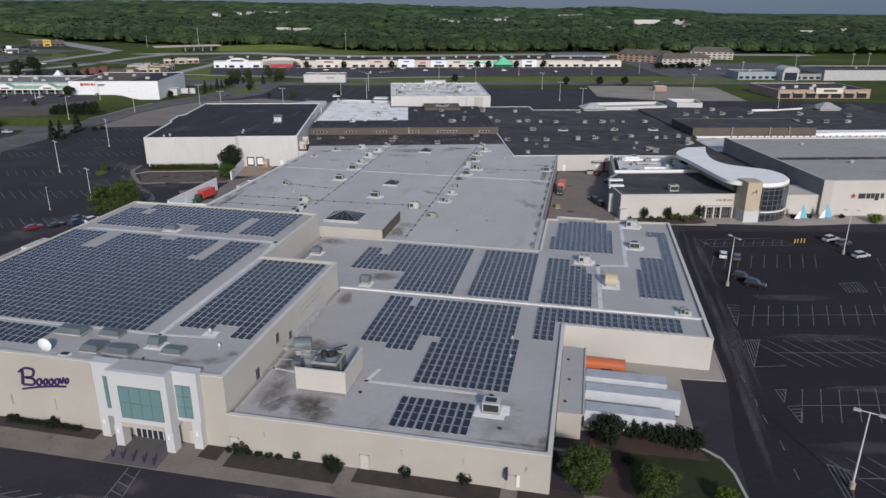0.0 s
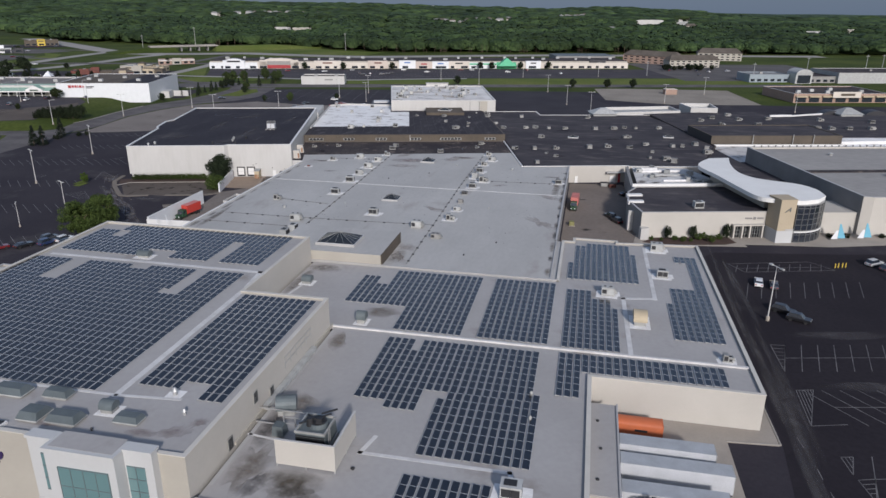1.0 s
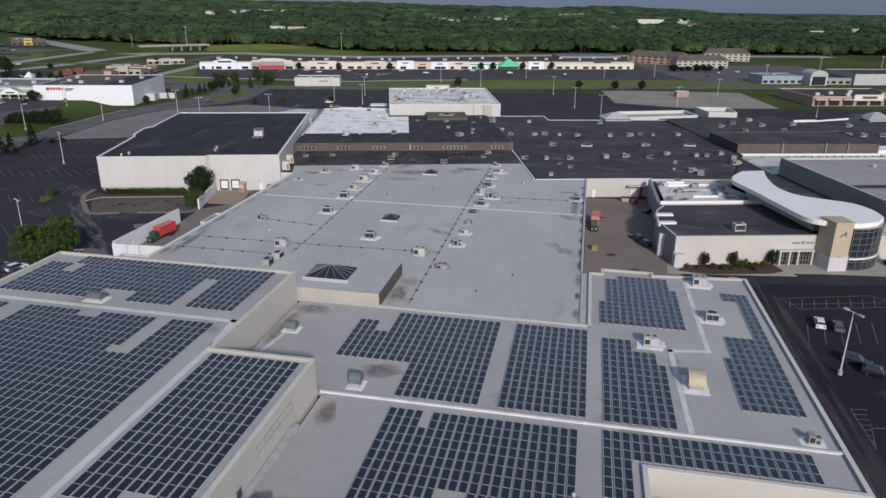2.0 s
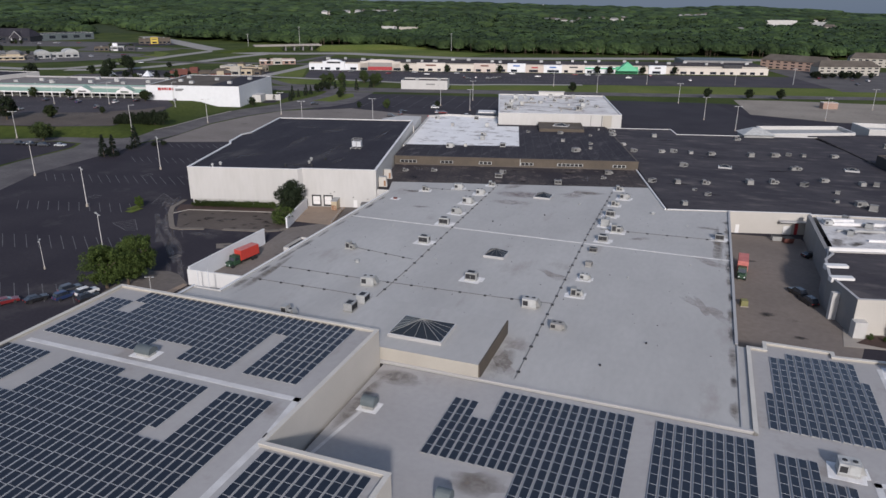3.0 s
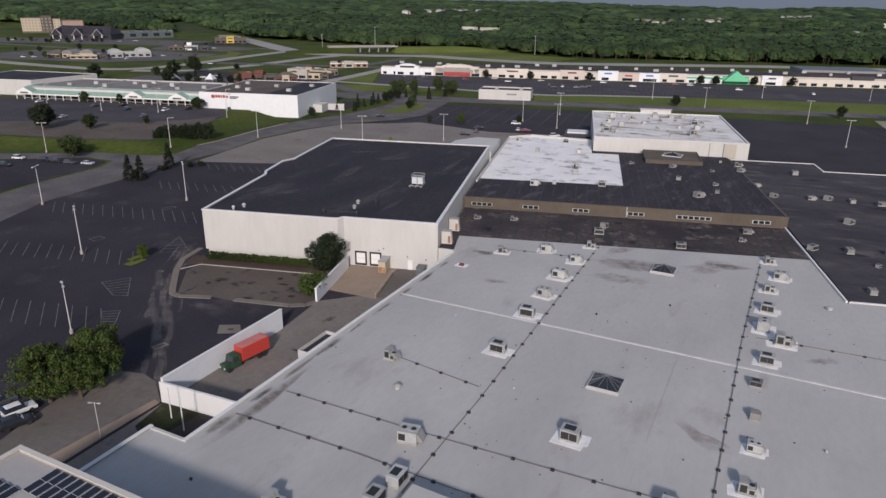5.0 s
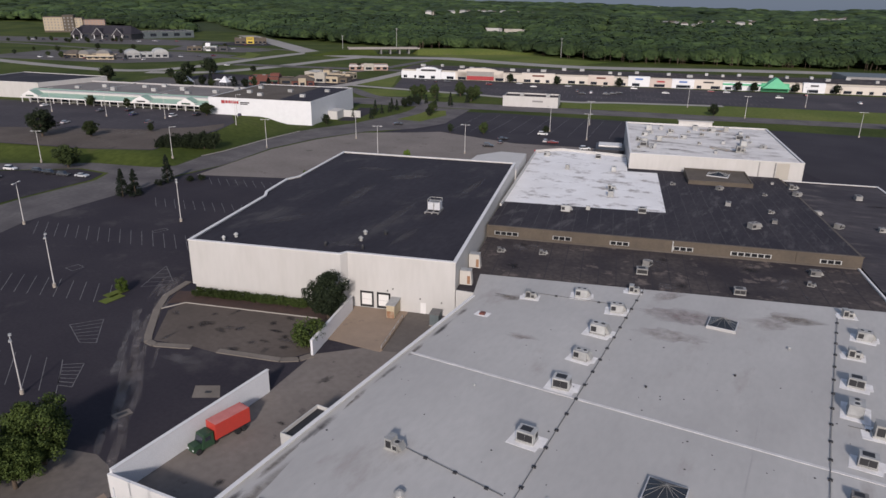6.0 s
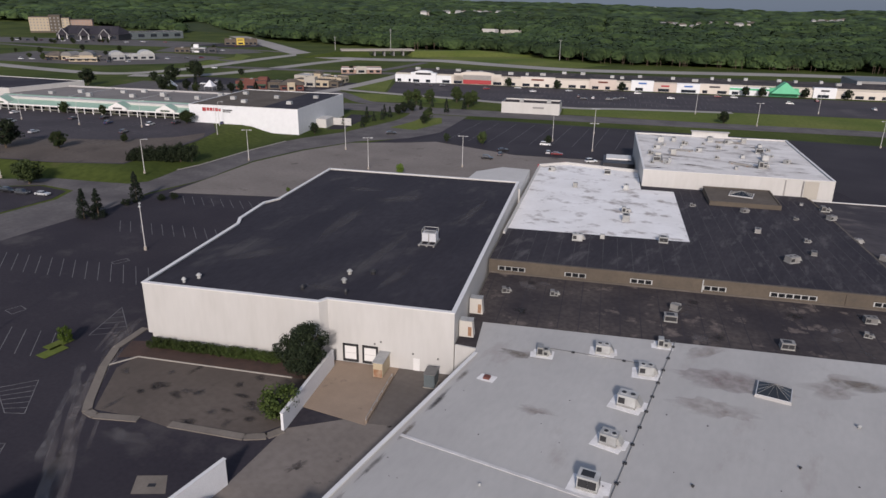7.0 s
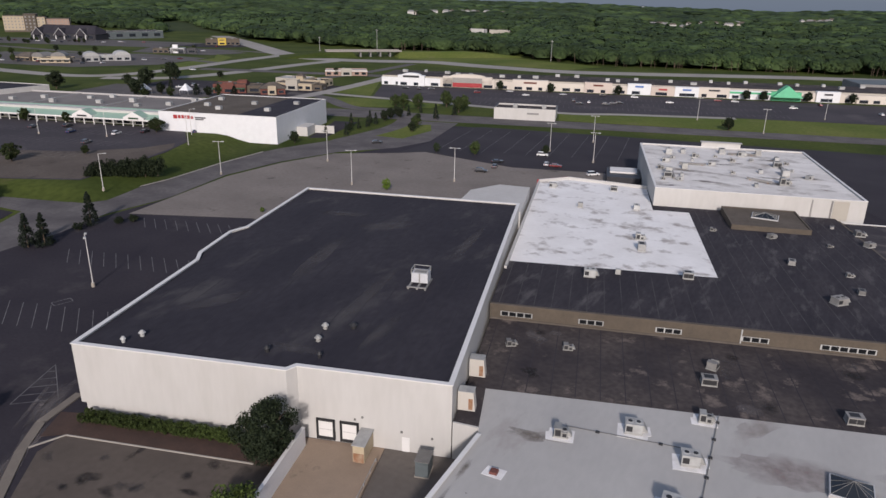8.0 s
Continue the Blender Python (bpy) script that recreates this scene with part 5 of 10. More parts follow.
for i, (x0, x1, hh, wm, sm, style) in enumerate(fronts):
    y0 = 2.0 - 0.5 * (i % 3) - (1.0 if style else 0)
    sf = part("shop_front", Geo().box(x0 + 0.02, y0, 0, x1 - 0.02, 4.2, hh), wm, row)
    if style == 1:
        m = (x0 + x1) / 2
        pts = [(m + (x1 - x0) * 0.36 * math.cos(radians(a)), 1.6 * math.sin(radians(a))) for a in range(0, 181, 20)]
        g = Geo()
        k0 = len(pts)
        for yy in (y0, 4.2):
            g.v += [(x, yy, hh + z) for x, z in pts]
        g.f = [tuple(range(k0)), tuple(range(2 * k0 - 1, k0 - 1, -1))] + [(j, (j + 1) % k0, k0 + (j + 1) % k0, k0 + j) for j in range(k0)]
        g.m = [0] * len(g.f)
        part("arched_top", g, wm, sf)
        part("sign", Geo().box(m - (x1 - x0) * 0.3, y0 - 0.2, 0.4 if sm is SIGN_RED else 5.6, m + (x1 - x0) * 0.3, y0 - 0.03, 3.2 if sm is SIGN_RED else 7.0), sm, sf)
        if sm is SIGN_RED:
            part("sign_panel", Geo().box(m - (x1 - x0) * 0.3, y0 - 0.2, 3.25, m + (x1 - x0) * 0.3, y0 - 0.03, 6.6), ROOF_MID, sf, "grey-green panel over the red entrance")
    elif style == 2:
        part("sign", Geo().box(x0 + (x1 - x0) * 0.32, y0 - 0.2, hh - 2.3, x0 + (x1 - x0) * 0.68, y0 - 0.03, hh - 1.2), sm, sf)
    elif style == 3:
        part("sign_band", Geo().box(x0, y0 - 0.2, 3.4, x1, y0 - 0.03, 4.6), sm, sf)
    elif style == 4:
        m = (x0 + x1) / 2
        part("green_gable", Geo().prism([(x0, y0 - 5), (x1, y0 - 5), (x1, 4), (x0, 4)], 2.6, 9.4, top=[(m - 0.3, y0 - 2), (m + 0.3, y0 - 2), (m + 0.3, 4), (m - 0.3, 4)]), GREEN_BRIGHT, sf)
    if wm is not GREEN_BRIGHT and sm is not SIGN_RED or style == 2:
        nw = max(1, int((x1 - x0) / 8))
        for j in range(nw):
            xa = x0 + (x1 - x0) * (j + 0.2) / nw
            part("shop_window", Geo().box(xa, y0 - 0.06, 0.3, xa + (x1 - x0) * (0.34 + 0.3 * ((i * 7 + j * 5) % 3) / 2) / nw, y0 - 0.003, 2.3), GLASS_DARK, sf)
random.seed(5)
for i in range(26):
    x, y = 8 + i * 14.2 + random.uniform(-5, 5), random.uniform(10, 32)
    part("roof_unit", Geo().box(x, y, 6.5, x + random.uniform(2, 4), y + random.uniform(1.6, 3), 8.2), METAL_PALE, row)
bank = thing("small_shop", *mall(-35, 283.5), 0, 15, "small white flat-roofed shop by the road", "shop")
shell(bank, [(0, 0), (31.4, 0), (31.4, 16), (0, 16)], 0, 5.2, 0.8, WHITE_WALL, ROOF_WORN, SIGN_DARK, th=0.4)
part("sign", Geo().box(17, -0.2, 3.0, 23, -0.03, 3.9), GREY_WALL, bank)
for x in (9, 24):
    part("roof_unit", Geo().box(x, 6, 5.2, x + 2.2, 8, 6.8), METAL_PALE, bank)


def plain_building(name, u, v, w, d, h, wall_m, roof_m, label, category, rz=15.0, windows=0, storeys=1, gable=False, trim=WHITE_TRIM, z=0.0, glass=GLASS_DARK):
    """A far building: walls, a flat or a gabled roof, rows of windows on the front."""
    b = thing(name, *mall(u, v), z, rz, label, category)
    if gable:
        part("wall", Geo().box(0, 0, 0, w, d, h), wall_m, b)
        part("roof", Geo().prism([(-0.6, -0.6), (w + 0.6, -0.6), (w + 0.6, d + 0.6), (-0.6, d + 0.6)], h, h + d * 0.32, 0, None,
                                 [(d * 0.3, d / 2 - 0.1), (w - d * 0.3, d / 2 - 0.1), (w - d * 0.3, d / 2 + 0.1), (d * 0.3, d / 2 + 0.1)]), roof_m, b)
    else:
        shell(b, [(0, 0), (w, 0), (w, d), (0, d)], 0, h - 0.4, 0.4, wall_m, roof_m, trim, th=0.4)
    for s in range(storeys):
        for i in range(windows):
            x0 = w * (i + 0.25) / windows
            zz = h / storeys * s + h / storeys * 0.3
            part("window", Geo().box(x0, -0.08, zz, x0 + w * 0.5 / windows, -0.003, zz + h / storeys * 0.42), glass, b)
    return b


def wings(name, u, v, rz, label, category, blocks, extra=()):
    """A far building of several wings: flat with a parapet, hipped, barrel-vaulted, or an open canopy on posts; dark window strips on the fronts."""
    b = thing(name, *mall(u, v), 0, rz, label, category)
    for x, y, w, d, h, wall_m, roof_m, kind in blocks:
        if kind == "canopy":
            part("canopy", Geo().box(x, y, h - 0.9, x + w, y + d, h), wall_m, b)
            part("canopy_roof", Geo().box(x + 0.3, y + 0.3, h, x + w - 0.3, y + d - 0.3, h + 0.08), roof_m, b)
            for px in (x + 0.6, x + w - 1.0):
                for py in (y + 0.6, y + d - 1.0):
                    part("post", Geo().box(px, py, 0, px + 0.4, py + 0.4, h - 0.9), STEEL, b)
            continue
        wall_ = part("wing", Geo().box(x, y, 0, x + w, y + d, h), wall_m, b)
        if kind == "flat":
            part("parapet", Geo().box(x, y, h, x + w, y + 0.3, h + 0.5).box(x, y + d - 0.3, h, x + w, y + d, h + 0.5).box(x, y + 0.3, h, x + 0.3, y + d - 0.3, h + 0.5).box(x + w - 0.3, y + 0.3, h, x + w, y + d - 0.3, h + 0.5), wall_m, wall_)
            part("roof", Geo().box(x + 0.35, y + 0.35, h, x + w - 0.35, y + d - 0.35, h + 0.06), roof_m, wall_)
            if w > 9:
                part("roof_unit", Geo().box(x + w * 0.4, y + d * 0.45, h + 0.06, x + w * 0.4 + 2.2, y + d * 0.45 + 1.8, h + 1.4, inset=0.1), METAL_DIM, wall_)
        elif kind == "hip":
            k = min(w, d) * 0.45
            part("roof", Geo().prism([(x - 0.8, y - 0.8), (x + w + 0.8, y - 0.8), (x + w + 0.8, y + d + 0.8), (x - 0.8, y + d + 0.8)], h, h + k * 0.6, 0, None,
                                     [(x + k, y + d / 2 - 0.1), (x + w - k, y + d / 2 - 0.1), (x + w - k, y + d / 2 + 0.1), (x + k, y + d / 2 + 0.1)]), roof_m, wall_)
        else:
            g = Geo()
            for yy in (y - 0.4, y + d):
                g.v += [(x + w / 2 + w / 2 * math.cos(math.pi * i / 8), yy, h + w * 0.28 * math.sin(math.pi * i / 8)) for i in range(9)]
            g.f = [tuple(range(9)), tuple(range(17, 8, -1))] + [(i, (i + 1) % 9, 9 + (i + 1) % 9, 9 + i) for i in range(9)]
            g.m = [0] * len(g.f)
            part("vaulted_roof", g, roof_m, wall_)
        if h < 7.5:
            n = max(1, int(w / 5))
            for i in range(n):
                part("window", Geo().box(x + w * (i + 0.2) / n, y - 0.07, 0.8, x + w * (i + 0.8) / n, y - 0.003, min(2.7, h - 1.2)), GLASS_DARK, wall_)
        if h < 7.5 and d > 8:
            n = max(1, int(d / 6))
            for i in range(n):
                part("window", Geo().box(x + w + 0.003, y + d * (i + 0.25) / n, 0.8, x + w + 0.07, y + d * (i + 0.75) / n, min(2.7, h - 1.2)), GLASS_DARK, wall_)
    for pname, x0, y0, z0, x1, y1, z1, m in extra:
        part(pname, Geo().box(x0, y0, z0, x1, y1, z1), m, b)
    return b


wings("restaurant", -216, 322, 33, "red-brick restaurant with a green awning", "restaurant",
      [(0, 2, 20, 16, 5.0, BRICK_RED, ROOF_BROWN, "flat"), (6, 0, 7, 1.9, 6.2, BRICK_RED, ROOF_BROWN, "flat"), (20.1, 4, 9, 12, 4.0, BROWN_WALL, ROOF_BROWN, "flat"), (13.5, 9, 6, 6, 6.4, BRICK_RED, BRICK_RED, "flat")],
      [("awning", -0.6, 0.4, 2.6, 5.8, 1.9, 3.4, GREEN_PAINT), ("awning", 13.2, 0.4, 2.6, 19.6, 1.9, 3.4, GREEN_PAINT)])
wings("restaurant", -186, 326, 40, "low brown-brick restaurant with a hipped roof", "restaurant",
      [(0, 1, 15, 12, 3.6, BRICK_RED, ROOF_BROWN, "hip"), (4.5, -1.6, 5, 2.5, 4.8, TAN_WALL, ROOF_BROWN, "flat")])
wings("restaurant", -190, 352, 15, "tan restaurant with a brown roof and a raised entrance", "restaurant",
      [(0, 2, 26, 15, 4.0, TAN_WALL, ROOF_BROWN, "flat"), (9, 0, 8, 5, 6.2, CREAM_WALL, ROOF_BROWN, "flat"), (26.1, 4, 6, 10, 3.2, BROWN_WALL, ROOF_BROWN, "flat")], [("awning", 1, 0.8, 2.5, 8.6, 1.98, 3.1, BRICK_RED)])
wings("restaurant", -199, 376, 12, "cream restaurant with a tan tower", "restaurant",
      [(0, 0, 22, 15, 4.4, CREAM_WALL, METAL_PALE, "flat"), (22.1, 1, 14, 13, 3.8, TAN_WALL, ROOF_BROWN, "flat"), (16, -1.2, 5, 5, 7.0, TAN_WALL, ROOF_BROWN, "hip")])
wings("restaurant", -188, 440, 35, "low restaurant with a salmon front and white roof edge", "restaurant",
      [(0, 0, 32, 13, 3.9, SALMON, METAL_PALE, "flat"), (12, -1.0, 8, 3, 5.0, CREAM_WALL, METAL_PALE, "flat")], [("fascia", -0.2, -0.25, 3.3, 11.8, -0.02, 4.0, WHITE_TRIM), ("fascia", 20.2, -0.25, 3.3, 32.2, -0.02, 4.0, WHITE_TRIM)])
wings("shop", -482, 458, 8, "low brown shop with a dark hipped roof", "shop",
      [(0, 0, 18, 13, 3.4, BROWN_WALL, ROOF_BROWN, "hip"), (18.3, 2, 13, 11, 3.8, TAN_WALL, METAL_DIM, "barrel")], [("sign_band", 1, -0.3, 2.6, 17, -0.05, 3.3, TAN_METAL)])
wings("shop", -446, 446, 36, "low cream shop with a pale canopy and a brown roof", "shop",
      [(0, 0, 24, 14, 3.6, TAN_WALL, ROOF_BROWN, "flat"), (8, 3, 12, 10, 5.2, TAN_WALL, METAL_DIM, "barrel"), (24.2, 3, 8, 9, 3.2, SIGN_DARK, ROOF_BROWN, "flat")], [("awning", -1.5, -2.5, 2.6, 24.5, -0.02, 3.1, CREAM_WALL)])
wings("restaurant", -420, 468, 58, "white restaurant with three vaulted gables", "restaurant",
      [(0, 0, 12, 17, 4.4, METAL_PALE, METAL_PALE, "barrel"), (12.2, 3, 12, 14, 4.0, METAL_PALE, METAL_PALE, "flat"), (24.4, 0, 13, 17, 4.4, METAL_PALE, METAL_PALE, "barrel")])
wings("petrol_station", -420, 566, 40, "brown petrol station kiosk with a white canopy", "petrol station",
      [(0, 5, 15, 10, 4.0, BROWN_WALL, ROOF_BROWN, "flat"), (17, 0, 14, 12, 5.0, METAL_PALE, METAL_PALE, "canopy"), (33, 3, 9, 10, 4.2, SIGN_DARK, ROOF_BROWN, "flat"), (19, 5, 5, 4, 7.6, TRAILER_WHITE, METAL_PALE, "flat")])
wings("restaurant", -435, 694, 42, "brown restaurant with a bright yellow entrance block", "restaurant",
      [(0, 0, 14, 17, 6.2, BROWN_WALL, ROOF_BROWN, "flat"), (14.1, -1.2, 9, 12, 7.2, YELLOW, ROOF_BROWN, "flat"), (23.2, 0, 15, 17, 6.4, BROWN_WALL, ROOF_BROWN, "flat")], [("sign", 15.5, -1.4, 5.2, 21.5, -1.25, 6.2, SIGN_DARK)])
lod = plain_building("lodge", -682, 706, 92, 30, 7, SIGN_DARK, ROOF_DARK, "dark lodge-like restaurant with gables", "restaurant", 15, windows=6, gable=True)
for x in (12, 44, 74):
    g = Geo()
    for yy in (-3, 14):
        g.v += [(x - 9, yy, 4.5), (x + 9, yy, 4.5), (x, yy, 13.5)]
    g.f = [(0, 1, 2), (5, 4, 3), (0, 3, 4, 1), (1, 4, 5, 2), (2, 5, 3, 0)]
    g.m = [0] * 5
    gp = part("gable", g, ROOF_DARK, lod)
    part("gable_trim", Geo().bar((x - 9, -3.2, 4.6), (x, -3.2, 13.6), 0.5).bar((x + 9, -3.2, 4.6), (x, -3.2, 13.6), 0.5), GREY_TRIM, gp)
    for dx in (-6, 6):
        part("post", Geo().box(x + dx - 0.5, -3, 0, x + dx + 0.5, -2, 6), WHITE_TRIM, lod)
plain_building("store", -596, 722, 80, 30, 9, METAL_TEAL, ROOF_DARK, "long dark blue-grey store building", "store", 70, windows=5)
ho = thing("hotel", *mall(-800, 792), 0, 47, "tan and brown five-storey hotel with many windows", "hotel")
for x, y, w, d, h, m in ((0, 0, 26, 20, 22, TAN_WALL), (26.1, -2.5, 15, 22, 24.5, BROWN_WALL), (41.2, 0, 11, 18, 21, TAN_WALL), (52.3, 3, 30, 16, 18.5, SALMON)):
    block = part("wing", Geo().box(x, y, 0, x + w, y + d, h), m, ho)
    part("roof", Geo().box(x - 0.5, y - 0.5, h, x + w + 0.5, y + d + 0.5, h + 0.8, inset=0.5), ROOF_BROWN, block)
    n = int(w / 4)
    for f in range(5):
        for i in range(n):
            part("window", Geo().box(x + w * (i + 0.3) / n, y - 0.1, h * (0.08 + f * 0.185), x + w * (i + 0.7) / n, y - 0.004, h * (0.17 + f * 0.185)), GREY_WALL, block)
    part("base_course", Geo().box(x + 0.01, y - 0.3, 0, x + w - 0.01, y - 0.15, 3.2), BROWN_WALL, block)
plain_building("hotel", 264, 482, 58, 15, 7.4, SALMON, ROOF_BROWN, "pink three-storey hotel with a brown hipped roof", "hotel", -29, windows=9, storeys=3, gable=True)
plain_building("hotel", 290, 420, 50, 14, 6.8, CREAM_WALL, ROOF_BROWN, "cream three-storey hotel with a brown roof", "hotel", 20, windows=9, storeys=3, gable=True)
plain_building("hotel", 352, 506, 44, 15, 7.6, CREAM_WALL, ROOF_BROWN, "cream hotel with a dark hipped roof", "hotel", 0, windows=8, storeys=3, gable=True)
wings("showroom", 341, 290, 15, "pale grey showroom with an arched glass entrance and long flat hall", "showroom",
      [(0, 0, 13, 14, 7.2, METAL_PALE, METAL_PALE, "barrel"), (13.1, 5, 22, 30, 4.6, METAL_DIM, ROOF_WORN, "flat"), (35.2, 2, 90, 40, 7.6, METAL_PALE, ROOF_WORN, "flat"), (-32, 9, 31.9, 22, 5.6, PALE_BLUE, METAL_DIM, "flat")],
      [("entrance_glass", 1.5, -0.3, 0.4, 11.5, -0.1, 6.4, GLASS_DARK)])
rs_ = plain_building("store", 283, 186, 62, 40, 5.6, SALMON, ROOF_WORN, "brownish-pink shop with a cream sign panel", "store")
for i in range(7):
    part("bay", Geo().box(1 + i * 8.6, -1.6, 3.6, 8.4 + i * 8.6, -0.05, 4.4), TAN_METAL, rs_)
    part("shop_window", Geo().box(1.4 + i * 8.6, -0.12, 0.4, 8.0 + i * 8.6, -0.004, 3.2), GLASS_DARK, rs_)
part("sign_panel", Geo().box(24, -2.0, 3.4, 42, -1.65, 7.0), SHOP_CREAM, rs_)
part("sign", Geo().box(29, -2.2, 4.6, 38, -2.02, 6.0), BROWN_WALL, rs_)
for x, y in ((6, 8), (18, 14), (24, 6), (34, 20), (48, 9)):
    part("roof_unit", Geo().box(x, y, 5.2, x + 2.6, y + 2.0, 6.8, inset=0.1), METAL_PALE, rs_)
plain_building("kiosk", 216, 226, 8, 5, 3.4, SALMON, ROOF_BROWN, "small salmon-coloured kiosk on asphalt", "kiosk")

# ---- solar panels ----
def panel_mesh():
    g = Geo()
    z0, z1, w, l, t, x0 = 0.22, 0.12, 0.95, 1.865, 0.045, 0.14
    f = 0.03
    def P(a, b, dz=0.0):
        return (x0 + a * w, b * l, z0 + (z1 - z0) * a + dz)
    fa, fb = f / w, 0.014 / l
    o = [P(0, 0), P(1, 0), P(1, 1), P(0, 1)]
    i = [P(fa, fb), P(1 - fa, fb), P(1 - fa, 1 - fb), P(fa, 1 - fb)]
    for k in range(4):
        j = (k + 1) % 4
        g.face([o[k], o[j], i[j], i[k]], 1)
    g.face(i, 0)
    lo = [(x, y, z - t) for x, y, z in o]
    for k in range(4):
        j = (k + 1) % 4
        g.face([lo[k], lo[j], o[j], o[k]], 1)
    g.face(lo[::-1], 1)
    g.face([(x0 - 0.005, l - 0.02, z0 - 0.02), (x0 - 0.12, l - 0.02, 0.04), (x0 - 0.12, 0.02, 0.04), (x0 - 0.005, 0.02, z0 - 0.02)], 2)
    g.face([(x0 + 0.01, 0.02, z0 - 0.04), (x0 - 0.10, 0.02, 0.0), (x0 - 0.10, l - 0.02, 0.0), (x0 + 0.01, l - 0.02, z0 - 0.04)], 2)
    g.box(0.1, 0.2, 0.0, 0.9, 0.3, 0.1, 1)
    g.box(0.1, 1.5, 0.0, 0.9, 1.6, 0.1, 1)
    me = g.mesh("panel", CELL, ALU, DEFLECTOR)
    return me


PANEL = panel_mesh()


def inside(x, y, poly):
    c = False
    n = len(poly)
    for i in range(n):
        (x0, y0), (x1, y1) = poly[i - 1], poly[i]
        if (y0 > y) != (y1 > y) and x < x0 + (y - y0) * (x1 - x0) / (y1 - y0):
            c = not c
    return c


def solar_array(x_right, y_top, cols, rows, z, poly, holes=(), label="rows of black solar panels tilted on a grey roof", chunk=250):
    """Panels on a regular grid, counted from the upper right corner, wherever the outline holds them."""
    cells = []
    for c in range(cols):
        for r in range(rows):
            x, y = x_right - 1.22 * (c + 1), y_top - 1.915 * (r + 1)
            mx, my = x + 0.55, y + 0.95
            if inside(mx, my, poly) and not any(a < mx < b and p < my < q for a, b, p, q in holes):
                cells.append((x, y))
    for s in range(0, len(cells), chunk):
        some = cells[s:s + chunk]
        root = thing("solar_array", some[0][0], some[0][1], z, 0, label, "solar array", "solar arrays on the store roofs")
        for x, y in some:
            ob = new("panel", PANEL)
            ob.parent = root
            ob.location = (x - some[0][0], y - some[0][1], 0.0)


def rect(x0, y0, x1, y1):
    return [(x0, y0), (x1, y0), (x1, y1), (x0, y1)]


solar_array(-23.4, 149.4, 20, 14, LOW, [(-47.9, 145.5), (-44.3, 145.5), (-44.3, 141.5), (-41.8, 141.5), (-41.8, 149.5), (-23, 149.5), (-23, 122.4), (-35.7, 122.4), (-35.7, 132.2), (-48.2, 132.2)])
solar_array(-8.6, 149.5, 10, 14, LOW, rect(-21, 122.4, -8, 150))
solar_array(3.3, 147.3, 8, 13, LOW, [(-6.7, 147.6), (-1.7, 147.6), (-1.7, 143.4), (2.0, 143.4), (2.0, 139.5), (3.5, 139.5), (3.5, 122.4), (-6.7, 122.4)])
solar_array(7.9, 176.0, 12, 12, LOW, [(-6.8, 163.5), (-5.5, 163.5), (-5.5, 174.3), (-3.1, 174.3), (-3.1, 176.2), (6.6, 176.2), (6.6, 170.4), (8, 170.4), (8, 152.6), (-6.8, 152.6)])
solar_array(20.9, 171.2, 7, 22, LOW, [(16.0, 171.4), (21, 171.4), (21, 128.6), (12.2, 128.6), (12.2, 144.6), (14.0, 144.6), (14.0, 152.2), (18.3, 152.2), (18.3, 167.2), (16.0, 167.2)])
solar_array(19.0, 120.3, 21, 7, LOW, [(-6.4, 120.5), (19.2, 120.5), (19.2, 114.4), (-2.6, 114.4), (-2.6, 106.6), (-6.4, 106.6)])
solar_array(-9.6, 119.6, 21, 8, LOW, [(-34.7, 119.8), (-31.0, 119.8), (-31, 115.8), (-28.8, 115.8), (-28.8, 119.8), (-9.4, 119.8), (-9.4, 104.2), (-34.7, 104.2)])
solar_array(-9.6, 104.28, 21, 3, LOW, [(-34.7, 104.4), (-25.4, 104.4), (-25.4, 98.5), (-31, 98.5), (-31, 100.2), (-34.7, 100.2)])
solar_array(-8.5, 106.2, 13, 9, LOW, [(-9.7, 106.3), (-8.3, 106.3), (-8.3, 88.9), (-23.8, 88.9), (-23.8, 102.4), (-21.4, 102.4), (-21.4, 104.2), (-9.7, 104.2)])
solar_array(-12.6, 84.9, 9, 4, LOW, rect(-23.7, 77.0, -12.4, 85.1))
solar_array(-47.8, 119.4, 11, 18, UP, [(-61.3, 119.6), (-47.6, 119.6), (-47.6, 86.0), (-51.5, 86.0), (-51.5, 90.2), (-55.2, 90.2), (-55.2, 88.4), (-61.3, 88.4)])
solar_array(-65.2, 150.0, 37, 9, UP, [(-109.6, 146), (-104.5, 146), (-104.5, 150.2), (-65, 150.2), (-65, 133), (-109.6, 133)], holes=[(-76.4, -73.9, 132, 144), (-91, -84.6, 132, 137.4), (-104.6, -101.5, 143, 147)])
solar_array(-65.6, 128.2, 37, 22, UP, rect(-110.3, 86.0, -65.4, 128.4), holes=[(-75.9, -73.3, 117.4, 130), (-77.2, -72.4, 117.2, 119.2), (-101.8, -99.2, 118, 130), (-89.2, -84.6, 126.6, 130)])
solar_array(-79.0, 84.4, 24, 3, UP, rect(-110, 78.4, -78.8, 84.6))


# ---- roof walkways, patches and stains ----
def strip(points, w, z, material, name, label):
    g = Geo()
    for (x0, y0), (x1, y1) in zip(points, points[1:]):
        d = Vector((x1 - x0, y1 - y0)).normalized()
        n = Vector((-d.y, d.x)) * w / 2
        e = d * w / 2
        g.prism([(x0 + n.x - e.x, y0 + n.y - e.y), (x1 + n.x + e.x, y1 + n.y + e.y), (x1 - n.x + e.x, y1 - n.y + e.y), (x0 - n.x - e.x, y0 - n.y - e.y)], z, z + 0.03)
    return setting(name, g, material, label, "roof walkway")


